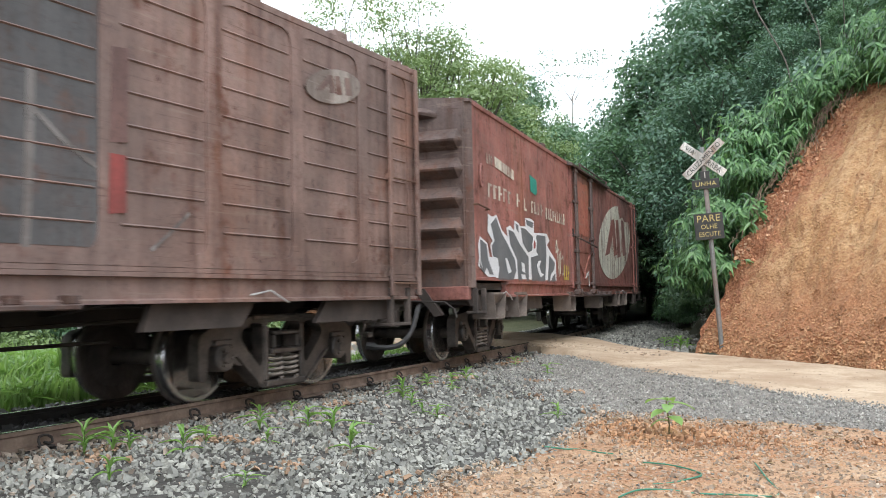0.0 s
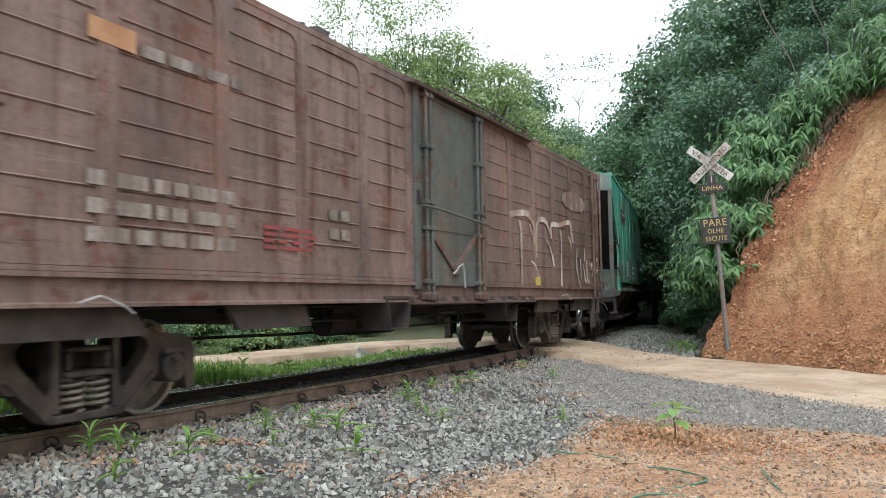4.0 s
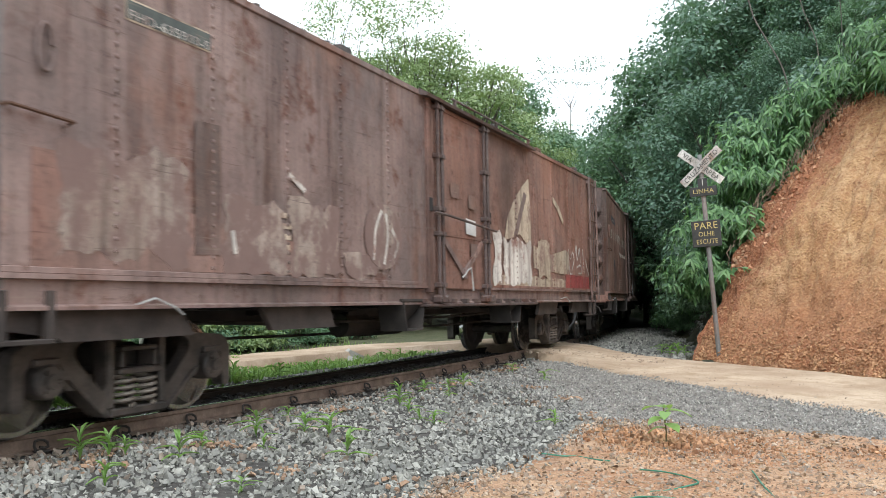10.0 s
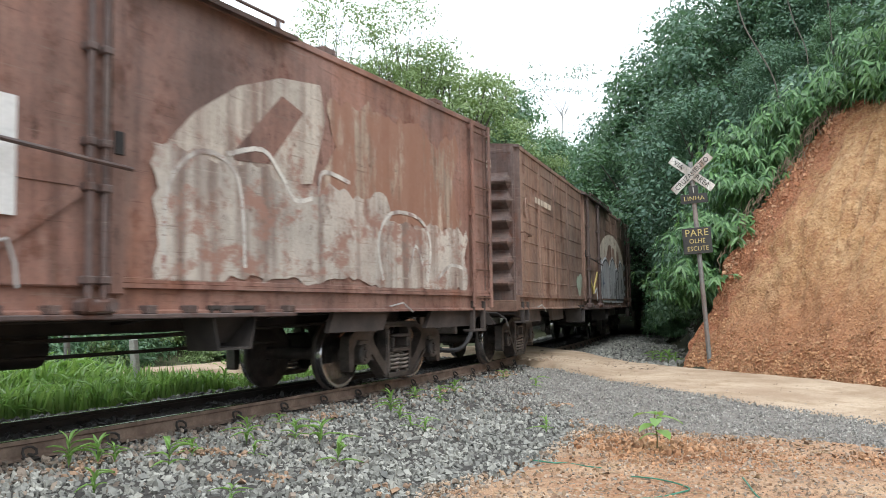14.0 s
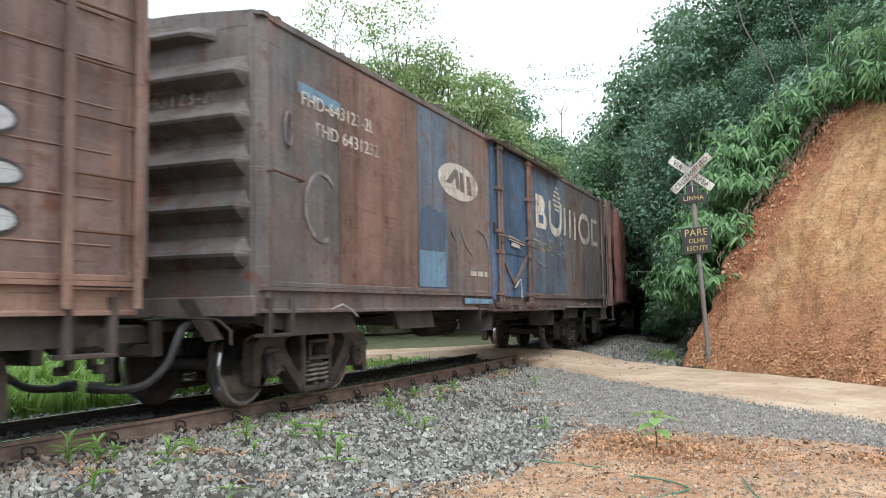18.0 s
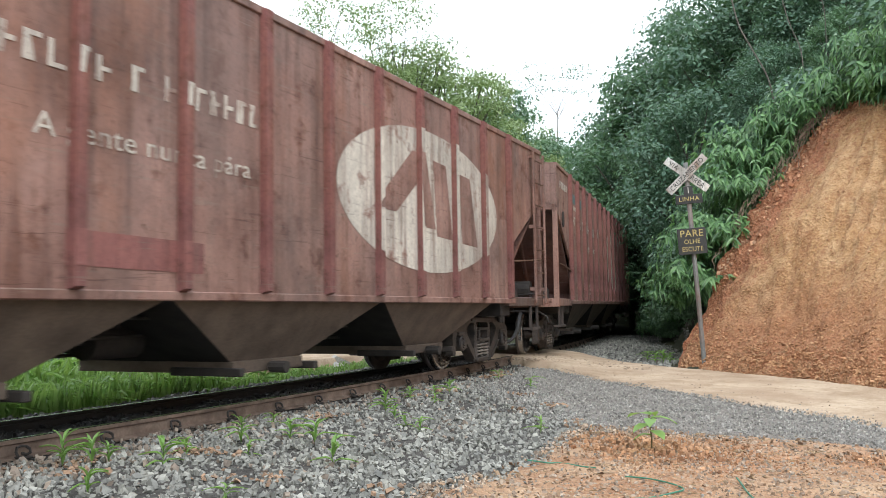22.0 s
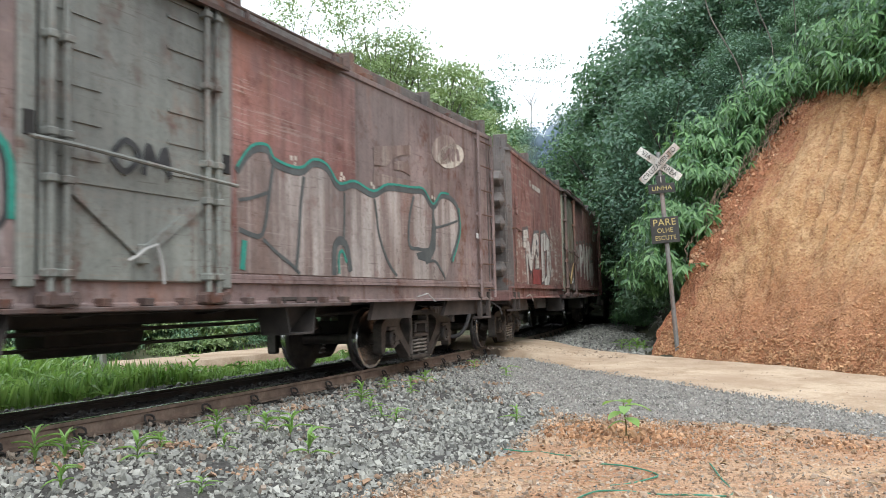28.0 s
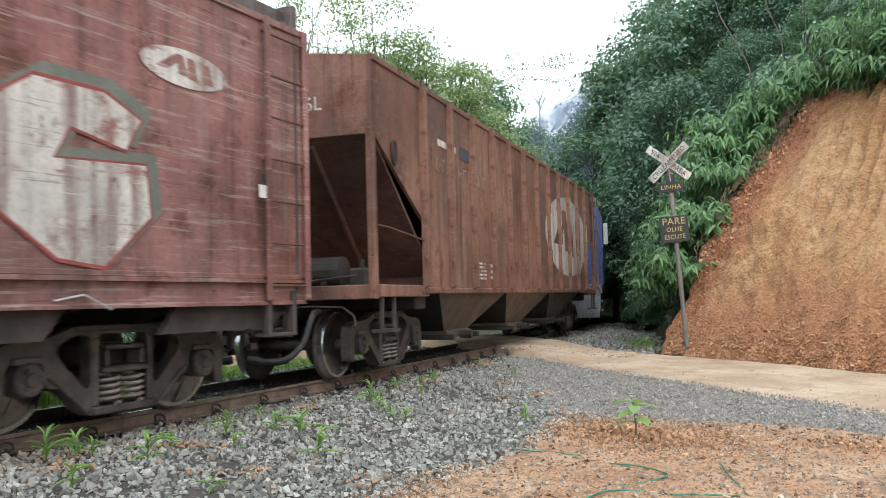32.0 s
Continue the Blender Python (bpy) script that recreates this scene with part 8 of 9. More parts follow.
for k in range(16000):
    s, e = rng.uniform(-9, 20), rng.uniform(-1.7, .46) if rng.random() < .45 else rng.uniform(.62, 3.6)
    p = track(s, e)
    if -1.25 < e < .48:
        shaded.append((p.x, p.y, ground_z(p.x, p.y) + .02 + rng.uniform(-.012, .012)))
        shaded_size.append(rng.uniform(.035, .07))
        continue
    if (2.2 < s < 6.6 - 1.1 * (e - 1.0) and e > -1.2) or (s < 2.6 and e > .5):
        continue
    spots.append((p.x, p.y, ground_z(p.x, p.y) + .02 + rng.uniform(-.012, .012)))
    size.append(rng.uniform(.035, .075))
tagged(stones("shaded_ballast", shaded, shaded_size, TRAIN_SHADE, .7, 12, .08), "stone between the rails, coloured dark as in the train's shadow", "ballast", kind="stuff")
tagged(stones("stained_ballast", rusty, rusty_size, plain("rust_stained_stone", (0.18, 0.145, 0.116), (0.38, 0.315, 0.255), 5, 0.85, 0, 0.3, 0.01, 30, "Object", 0.5), .62, 22, .42), "rust-stained crushed stone close to the rail", "ballast", kind="stuff")
ballast = stones("ballast", spots, size, BALLAST, .62, 2, .42)
tagged(ballast, "loose grey crushed stone beside the rails", "ballast", kind="stuff")

spots, size = [], []
for k in range(38000):
    y = rng.uniform(7.2, 15)
    x = rng.uniform(-4.2, 2.4)
    near, far = np.interp(x, [-4.2, -3, -2, -1, 0, 1, 2.4], [11.5, 9.6, 8.4, 8.15, 8.2, 7.7, 6.6]), np.interp(x, [-5, -3.9, -2.6, -1.6, -.8, -.1, .8, 2.4], [15.8, 14.7, 13.1, 12.1, 11.2, 10.5, 9.6, 8])
    if not near - .2 < y < far + abs(rng.normal(0, .22 if k % 5 else .7)):
        continue
    spots.append((x, y, ground_z(x, y) + .045 + rng.uniform(-.008, .012)))
    size.append(.008 + .02 * rng.random() ** 2)
shoulder = stones("gravel_chips", spots, size, plain("grey_chips", (0.215, 0.205, 0.188), (0.46, 0.445, 0.41), 8, 0.9, 0, 0.3, 0.01, 40, "Object", 0.36), .7, 3, .25)
tagged(shoulder, "fine grey gravel chips along the road edge", "gravel", kind="stuff")

PEBBLE = plain("pale_pebbles", (0.28, 0.20, 0.14), (0.50, 0.41, 0.32), 5, 0.9, 0, 0.3, 0.01, 30, "Object", 0.4)
spots, size = [], []
for k in range(17000):
    y, x = rng.uniform(2.6, 8.6), rng.uniform(-2.6, 2.2)
    if x < dirt_edge(y) - .1 or noise.noise((x * .9, y * .9, 4)) + rng.uniform(-.5, .5) < -.1 or y > np.interp(x, [-1.2, .6, 2.4], [8.3, 8.0, 6.6]):
        continue
    spots.append((x, y, ground_z(x, y) + .058 + .02 * noise.noise((x * 2, y * 2, 1)) + rng.uniform(-.003, .004)))
    size.append(abs(rng.normal(0, .013)) + .007)
tagged(stones("pebbles", spots, size, PEBBLE, .7, 4), "small pale pebbles on bare earth", "pebbles", kind="stuff")
spots, size = [], []
for k in range(7000):
    y, x = rng.uniform(3.0, 8.6), rng.uniform(-2.6, 2.4)
    if x < dirt_edge(y) or noise.noise((x * .8, y * .8, 9)) < -.02 or y > np.interp(x, [-1.2, .6, 2.4], [8.4, 8.1, 6.7]):
        continue
    spots.append((x, y, ground_z(x, y) + .056 + .02 * noise.noise((x * 2, y * 2, 1))))
    size.append(abs(rng.normal(0, .011)) + .007)
tagged(stones("earth_bits", spots, size, plain("brown_earth_bits", (0.27, 0.18, 0.12), (0.50, 0.36, 0.25), 4, 0.95, 0, .4, .02, 20, "Object", .4), .6, 16), "crumbled brown earth and grit", "grit", kind="stuff")
spots, size = [], []
for k in range(15000):
    a, q = rng.uniform(-2.2, 7), abs(rng.normal(0, .22)) if rng.random() < .55 else rng.uniform(0, 3.1)
    if k % 2 and a > -1.2 + .55 * q + .5 * noise.noise((a, q * 3, 1)) and q > .5 or a < bank_edge(q) + .1:
        continue
    x, y, z = bank_point(a, q)
    spots.append((x - .01, y - .015, z))
    size.append(min(.06, abs(rng.normal(0, .012 if q > .6 else .018)) + .008))
tagged(stones("earth_clods", spots, size, CLAY, .75, 6), "loose orange clods at the foot of the bank", "clods", kind="stuff")

# orange clods and dark litter on the bare earth, and grey chips strewn over it
ORANGE_CLOD = plain("orange_clods_on_earth", (0.31, 0.155, 0.08), (0.54, 0.33, 0.19), 4, 0.95, 0, .4, .02, 20, "Object", .4)
spots, size, chips, chip_size, litter, litter_size = [], [], [], [], [], []
for k in range(19000):
    y, x = rng.uniform(3.6, 8.5), rng.uniform(-2.6, 2.4)
    if x < dirt_edge(y) - .05 or y > np.interp(x, [-1.2, .6, 2.4], [8.4, 8.1, 6.7]):
        continue
    m, heap = noise.noise((x * .8, y * .8, 31)), math.exp(-((x + 1.1) ** 2 / .5 + (y - 7.2) ** 2 / .35)) + 1.2 * math.exp(-((x - .5) ** 2 / .06 + (y - 7.25) ** 2 / .04))
    z = ground_z(x, y) + .055 + .035 * heap + .02 * noise.noise((x * 2, y * 2, 1))
    if k % 18 == 0:
        chips.append((x, y, z + .004))
        chip_size.append(.006 + .016 * rng.random() ** 2)
    elif k % 6 == 1 and m < .1:
        litter.append((x, y, z + .006))
        litter_size.append(.012 + .03 * rng.random() ** 2)
    elif m + .9 * heap + rng.uniform(-.3, .3) > .26:
        spots.append((x, y, z))
        size.append(.008 + (.014 + .026 * heap) * rng.random() ** 2)
tagged(stones("orange_clods", spots, size, ORANGE_CLOD, .7, 33, .3), "crumbly orange clods heaped on bare earth", "clods", kind="stuff")
tagged(stones("strewn_chips", chips, chip_size, BALLAST, .6, 34, .2), "grey stone chips strewn over bare earth", "gravel", kind="stuff")
tagged(stones("dry_litter", litter, litter_size, plain("dry_brown_litter", (0.19, 0.12, 0.075), (0.38, 0.27, 0.175), 6, 0.95, 0, .3, .01, 30, "Object", .4), .22, 35, .2), "dry brown leaf litter on bare earth", "litter", kind="stuff")
spots, size = [], []
for k in range(1500):
    f = rng.random() ** 3
    i = rng.uniform(8, 40)
    j = int(i)
    a, b = Vector(road_a[j]).lerp(Vector(road_a[j + 1]), i - j), Vector(road_b[j])
    p = a.lerp(b, f * .8)
    spots.append((p.x, p.y, road_z(p.x, p.y) + .018))
    size.append(.006 + .018 * rng.random() ** 3)
for k in range(420):
    s, e = 2.6 + abs(rng.normal(0, .9)), rng.uniform(.8, 3.4)
    p = track(s, e)
    spots.append((p.x, p.y, max(road_z(p.x, p.y), ground_z(p.x, p.y)) + .015))
    size.append(.014 + .035 * rng.random() ** 2)
tagged(stones("road_grit", spots, size, PEBBLE, .6, 36, .2), "loose grit on the dusty road", "grit", kind="stuff")

# lumps of broken rock along the wooded edge of the face
spots, size = [], []
for k in range(420):
    q = rng.uniform(.9, 3.1)
    a = bank_edge(q) + abs(rng.normal(.08, .30))
    x, y, z = bank_point(a, q)
    spots.append((x - .01, y - .02, z))
    size.append(.02 + .07 * rng.random() ** 2.5)
tagged(stones("rock_lumps", spots, size, plain("broken_orange_rock", (0.34, 0.13, 0.06), (0.62, 0.40, 0.25), 3, 0.9, 0, .5, .02, 24, "Object", .4), .75, 26, .5), "broken lumps of orange rock in the bank's edge", "rocks", kind="stuff")

# patches of washed-out orange earth and dead leaves between the stones
spots, size = [], []
for k in range(26):
    s, e = rng.uniform(-9, 1), rng.uniform(1.0, 3.9)
    p = track(s, e)
    if p.x > dirt_edge(p.y):
        continue
    for m in range(int(rng.uniform(8, 40))):
        x, y = p.x + rng.normal(0, .08), p.y + rng.normal(0, .10)
        spots.append((x, y, ground_z(x, y) + .05 + rng.uniform(-.01, .012)))
        size.append(rng.uniform(.015, .05))
tagged(stones("earth_crumbs", spots, size, plain("dead_leaf_crumbs", (0.26, 0.165, 0.105), (0.41, 0.28, 0.19), 5, 0.95, 0, .3, .01, 30, "Object", .35), .5, 8, .1), "orange earth crumbs and dead leaves between stones", "crumbs", kind="stuff")

# twigs and straw on the bare earth
STRAW = plain("dry_straw", (0.30, 0.20, 0.11), (0.47, 0.36, 0.22), 10, 0.9, 0, .2, .01, 30, "Object", .35)
tw = Shape()
for k in range(520):
    y, x = rng.uniform(3.6, 8.3), rng.uniform(-2.2, 1.6)
    if x < dirt_edge(y) + .1:
        continue
    z, an, ln = ground_z(x, y) + .072, rng.uniform(0, 3.14), rng.uniform(.012, .05)
    dx, dy = math.cos(an) * ln, math.sin(an) * ln
    tw.cyl((x - dx, y - dy, z), (x + dx, y + dy, z + rng.uniform(-.005, .012)), rng.uniform(.0015, .004), 3)
tagged(new("twigs", tw.mesh("twigs", STRAW)), "dry twigs and straw scattered on the earth", "twigs", kind="stuff")

# ------------------------------------------------------------------ leaves and plants
LEAF_DARK = leaf_mat("dark_forest_leaf", (0.038, 0.098, 0.067), (0.165, 0.28, 0.185))
LEAF_MID = leaf_mat("forest_leaf", (0.046, 0.116, 0.065), (0.185, 0.315, 0.175))
LEAF_LIGHT = leaf_mat("light_leaf", (0.10, 0.175, 0.062), (0.32, 0.42, 0.19))
LEAF_GINGER = leaf_mat("broad_glossy_leaf", (0.034, 0.108, 0.043), (0.235, 0.42, 0.165), 0.28)
LEAF_GRASS = leaf_mat("grass_blade", (0.12, 0.235, 0.06), (0.34, 0.51, 0.18), 0.45, 0.4)
LEAF_WEED = leaf_mat("fresh_weed_leaf", (0.11, 0.24, 0.055), (0.32, 0.51, 0.155), 0.4, 0.38)
BARK = plain("grey_brown_bark", (0.06, 0.05, 0.04), (0.16, 0.14, 0.115), 6, 0.95, 0, 0.8, 0.03)
BARK_PALE = plain("pale_bark", (0.22, 0.21, 0.18), (0.36, 0.34, 0.29), 6, 0.9, 0, 0.6, 0.02)


def leaves_mesh(name, pos, nrm, length, width, mat, seed=0, droop=0.25):
    """Leaves as bent diamonds: pos (n, 3), nrm (n, 3) the way each faces, length (n,)."""
    rng = np.random.default_rng(seed)
    n = len(pos)
    nrm = nrm / np.linalg.norm(nrm, axis=1)[:, None]
    t = np.cross(nrm, rng.normal(size=(n, 3)))
    t /= np.linalg.norm(t, axis=1)[:, None]
    t[:, 2] -= droop
    t /= np.linalg.norm(t, axis=1)[:, None]
    b = np.cross(nrm, t)
    b /= np.linalg.norm(b, axis=1)[:, None] + 1e-9
    L, W = length[:, None], length[:, None] * width
    v = np.stack([pos, pos + t * L * .45 + b * W * .5 - nrm * L * .04, pos + t * L - nrm * L * .18, pos + t * L * .45 - b * W * .5 - nrm * L * .04], 1)
    i = np.arange(n)[:, None] * 4
    faces = np.concatenate([i + np.array([[0, 1, 2]]), i + np.array([[0, 2, 3]])], 0)
    return raw_mesh(name, v.reshape(-1, 3).tolist(), faces.tolist(), mat)


def crown_points(lobes, per, rng, inner=.45, stray=.14):
    """Leaf places round the surface of many lobes (x, y, z, radius)."""
    P, N = [], []
    for x, y, z, r in lobes:
        d = rng.normal(size=(per, 3))
        d /= np.linalg.norm(d, axis=1)[:, None]
        d[:, 2] = np.abs(d[:, 2]) * .9 + d[:, 2] * .1
        rr = r * (inner + (1.05 - inner) * rng.random((per, 1)) ** .5)
        bumpy = 1 + .25 * np.sin(d[:, :1] * 7 + x * 3) * np.cos(d[:, 1:2] * 6 + y)
        P.append(np.array([x, y, z]) + d * rr * bumpy * np.array([1, 1, .8]) + rng.normal(0, r * stray, (per, 3)))
        N.append(d + np.array([0, 0, .7]) + rng.normal(0, .45, (per, 3)))
    return np.concatenate(P), np.concatenate(N)


def make_tree(name, height, spread, lobes_n, per, leaf, size, seed, low=.3, bark=BARK, open_=1.0, thick=1.0):
    """Trunk mesh with limbs, and crown mesh, for a tree that stands at the origin."""
    rng = np.random.default_rng(seed)
    wood = Shape()
    pts = [Vector((0, 0, -.6))]
    for i in range(1, 7):
        pts.append(Vector((rng.normal(0, .12) * i * .4, rng.normal(0, .12) * i * .4, height * .8 * i / 6)))
    for i in range(6):
        wood.cyl(pts[i], pts[i + 1], height * .018 * thick * (1 - i / 8), 7, height * .018 * thick * (1 - (i + 1) / 8), False)
    lobes = []
    for i in range(lobes_n):
        f = low + (1 - low) * (i + .5) / lobes_n
        an = i * 2.4 + rng.normal(0, .3)
        reach = spread * (0.35 + .65 * math.sin(math.pi * min(1, (f - low) / (1 - low) * .85 + .12))) * rng.uniform(.6, 1.0)
        c = Vector((math.cos(an) * reach, math.sin(an) * reach, height * f * .96))
        lobes.append((*c, spread * rng.uniform(.30, .46) * open_))
        base = pts[min(6, max(1, int(f * 6 * .85)))]
        mid = (base + c) / 2 + Vector((0, 0, -.1 * reach))
        wood.cyl(base, mid, height * .006 * thick, 5, height * .004 * thick, False).cyl(mid, c, height * .004 * thick, 5, height * .0015 * thick, False)
    P, N = crown_points(lobes, per, rng, .35, .17)
    L = size * rng.uniform(.6, 1.3, len(P))
    return wood.mesh(name + "_trunk", bark, True), leaves_mesh(name + "_crown", P, N, L, .5, leaf, seed)


TREES = {
    "a": make_tree("broadleaf_a", 10, 3.4, 34, 640, LEAF_DARK, .21, 11, .12),
    "b": make_tree("broadleaf_b", 11, 3.0, 50, 430, LEAF_MID, .19, 12, .15, BARK, .8),
    "c": make_tree("broadleaf_c", 9, 3.8, 34, 640, LEAF_DARK, .22, 13, .10),
    "d": make_tree("light_tree", 12, 2.6, 70, 250, LEAF_LIGHT, .14, 14, .22, BARK, .62),
    "e": make_tree("light_bush_tree", 9, 2.8, 64, 330, LEAF_LIGHT, .135, 15, .12, BARK, .66),
    "f": make_tree("thin_tree", 14, 2.2, 40, 130, LEAF_LIGHT, .15, 16, .42, BARK, .95, .3),
}


def plant_tree(kind, x, y, height, turn, label, category="tree", base=None, group="trees of the wood"):
    trunk_me, crown_me = TREES[kind]
    ob = thing("tree", label, category, group)
    h0 = {"a": 10, "b": 11, "c": 9, "d": 12, "e": 9, "f": 14}[kind]
    k = height / h0
    part("trunk", trunk_me, None, ob)
    part("crown", crown_me, None, ob)
    ob.matrix_world = Matrix.Translation((x, y, ground_z(x, y) if base is None else base)) @ Matrix.Rotation(turn, 4, "Z") @ Matrix.Diagonal((k, k, k, 1))
    return ob


# trees on the slope to the right of the track: place and height of the top
RIGHT = [("a", -5.6, 36.4, 9.6), ("b", -5.3, 34.4, 8.6), ("b", -4.9, 33.6, 10.4), ("a", -3.3, 35.2, 12.4), ("c", -1.9, 31.8, 12.0), ("b", -1.0, 30.8, 12.6), ("a", .4, 29.3, 12.6), ("c", 1.6, 27.8, 11.4), ("b", 3.0, 27.3, 11.0),
         ("c", -7.0, 40.5, 8.6), ("a", -2.6, 29.6, 6.6), ("b", -7.2, 46.0, 11.0), ("c", -2.6, 27.6, 7.4), ("a", -1.6, 25.2, 5.4), ("c", -.2, 26.0, 8.4), ("b", 1.2, 24.6, 8.8), ("a", 3.2, 24.0, 9.0),
         ("a", 5.4, 25.0, 11.0), ("c", 7.2, 22.5, 10.0), ("b", 4.8, 29.5, 13.0), ("c", -9.6, 54.0, 11.5), ("b", -1.5, 38.0, 14.5), ("a", 2.0, 34.0, 14.5), ("b", -4.0, 42.0, 13.5), ("c", 9.0, 27.0, 13.0), ("a", 5.0, 36.0, 16.0), ("c", -1.5, 23.4, 4.2), ("b", -12.0, 64.0, 12.0), ("a", 9.5, 19.5, 10.5), ("b", 12.0, 15.0, 10.5)]
for i, (kind, x, y, top) in enumerate(RIGHT):
    z = ground_z(x, y)
    plant_tree(kind, x, y, max(3.0, top - z), i * 1.7, "dense dark green broadleaf tree on the wooded slope")
LEFT = [("e", -15.8, 25.5, 9.0), ("e", -16.3, 29.5, 10.2), ("d", -15.9, 31.8, 11.4), ("d", -15.4, 34.2, 12.6), ("e", -14.9, 36.6, 12.4), ("d", -14.9, 40.9, 13.0), ("b", -15.5, 47.2, 13.0), ("d", -16.4, 55.5, 13.0), ("b", -17.1, 63.9, 13.6), ("e", -18.1, 74.4, 13.2), ("b", -18.4, 84.1, 13.2),
        ("e", -13.6, 33.0, 8.0), ("b", -13.2, 38.4, 9.0), ("e", -13.4, 44.0, 9.5), ("b", -14.2, 50.5, 9.5), ("e", -15.2, 59.0, 10.0), ("b", -20.0, 36.0, 12.5), ("e", -20.0, 28.0, 10.5), ("b", -14.4, 27.5, 6.5), ("e", -15.0, 22.0, 5.6), ("b", -16.5, 17.0, 4.3), ("e", -17.0, 11.0, 6.5), ("b", -21.0, 21.0, 5.4), ("b", -24.0, 95.0, 15.0), ("a", -14.0, 76.0, 12.0), ("c", -16.0, 90.0, 13.0), ("a", -21.0, 104.0, 14.0), ("e", -20.0, 16.0, 4.8), ("b", -20.5, 6.0, 8.0)]
for i, (kind, x, y, top) in enumerate(LEFT):
    z = ground_z(x, y)
    plant_tree(kind, x, y, max(2.5, top - z), i * 2.1 + 1, "light green broadleaf tree beyond the track", group="trees beyond the track")
for x, y, top, turn in ((-17.6, 30.5, 14.6, .5), (-16.0, 33.5, 15.0, 2.0)):
    plant_tree("f", x, y, top - ground_z(x, y), turn, "tall thin tree with a sparse crown", group="tall sparse trees")

# a bare-stemmed tree with a flat, sparse crown far down the line
far_tree = thing("umbrella_tree", "tall bare tree with a flat sparse crown", "tree")
wood = Shape()
tx, ty, tz = -22.2, 84.0, 6.4
wood.cyl((0, 0, -1), (.3, 0, 14), .14, 8, .05)
P, N = [], []
for i in range(11):
    an, r = i * .6, 1.2 + .45 * (i % 5)
    tip = Vector((r * 1.6 * math.cos(an), r * 1.6 * math.sin(an), 17.6 + .8 * math.sin(i * 2.1)))
    wood.cyl((.3, 0, 13.2 + .1 * i), tip, .03, 5, .012)
    for k in range(60):
        P.append(tip + Vector((rng.normal(0, .9), rng.normal(0, .75), rng.normal(0, .12))))
        N.append((rng.normal(0, .3), rng.normal(0, .3), 1))
part("trunk", wood, BARK_PALE, far_tree, "pale slender trunk", True)
part("crown", leaves_mesh("umbrella_crown", np.array(P), np.array(N), rng.uniform(.16, .34, len(P)), .6, LEAF_MID, 3), None, far_tree)
far_tree.matrix_world = Matrix.Translation((tx, ty, tz))

# shrubs that clothe the slope and the far bank
SHRUBS = []
for sd, lf in ((21, LEAF_DARK), (22, LEAF_MID), (23, LEAF_LIGHT)):
    r_ = np.random.default_rng(sd)
    lob = [(r_.normal(0, .45), r_.normal(0, .45), r_.uniform(.2, 1.1), r_.uniform(.35, .6)) for i in range(9)]
    P, N = crown_points(lob, 260, r_, .3)
    SHRUBS.append(leaves_mesh("shrub", P, N, .13 * r_.uniform(.6, 1.3, len(P)), .45, lf, sd))
STEMS = Shape()
for i in range(7):
    an = i * .9
    STEMS.cyl((0, 0, -.3), (.4 * math.cos(an), .4 * math.sin(an), .8), .02, 5, .008)
ME_STEMS = STEMS.mesh("stem", BARK)


def shrub(kind, x, y, k, label, z=None, group="shrubs of the slope"):
    rel = Vector((x, y)) - FOOT
    if -.6 < rel.dot(FOOT_N) < 3.3 and rel.dot(FOOT_D) > bank_edge(rel.dot(FOOT_N)) - .95 * k:
        return
    ob = thing("shrub", label, "shrub", group)
    part("stem", ME_STEMS, None, ob)
    part("foliage", SHRUBS[kind], None, ob)
    ob.matrix_world = Matrix.Translation((x, y, (ground_z(x, y) if z is None else z) - .05)) @ Matrix.Rotation(rng.uniform(0, 6), 4, "Z") @ Matrix.Diagonal((k, k, k * rng.uniform(.8, 1.2), 1))


count = 0
while count < 95:
    s, e = rng.uniform(4.5, 32), rng.uniform(3.3, 11)
    p = track(s, e)
    w, cut = hill_in(p.x, p.y)
    if w < .1 or (cut and w < 3.3) or e < slope_foot(s) + .15:
        continue
    shrub(int(rng.random() < .6), p.x, p.y, rng.uniform(.8, 1.25), "dark green shrub on the wooded slope")
    count += 1
for k in range(46):
    s, e = rng.uniform(-14, 40), rng.uniform(-13.5, -8.4)
    p = track(s, e)
    shrub(2 if rng.random() < .6 else 1, p.x, p.y, rng.uniform(.9, 1.7), "light green shrub beyond the far road", group="shrubs beyond the track")


for k in range(110):
    s, e = rng.uniform(-6, 13), rng.uniform(-9.6, -6.7)
    p = track(s, e)
    shrub(2 if rng.random() < .5 else 1, p.x, p.y, rng.uniform(.45, .9), "green shrub on the slope beyond the far road", group="shrubs beyond the track")


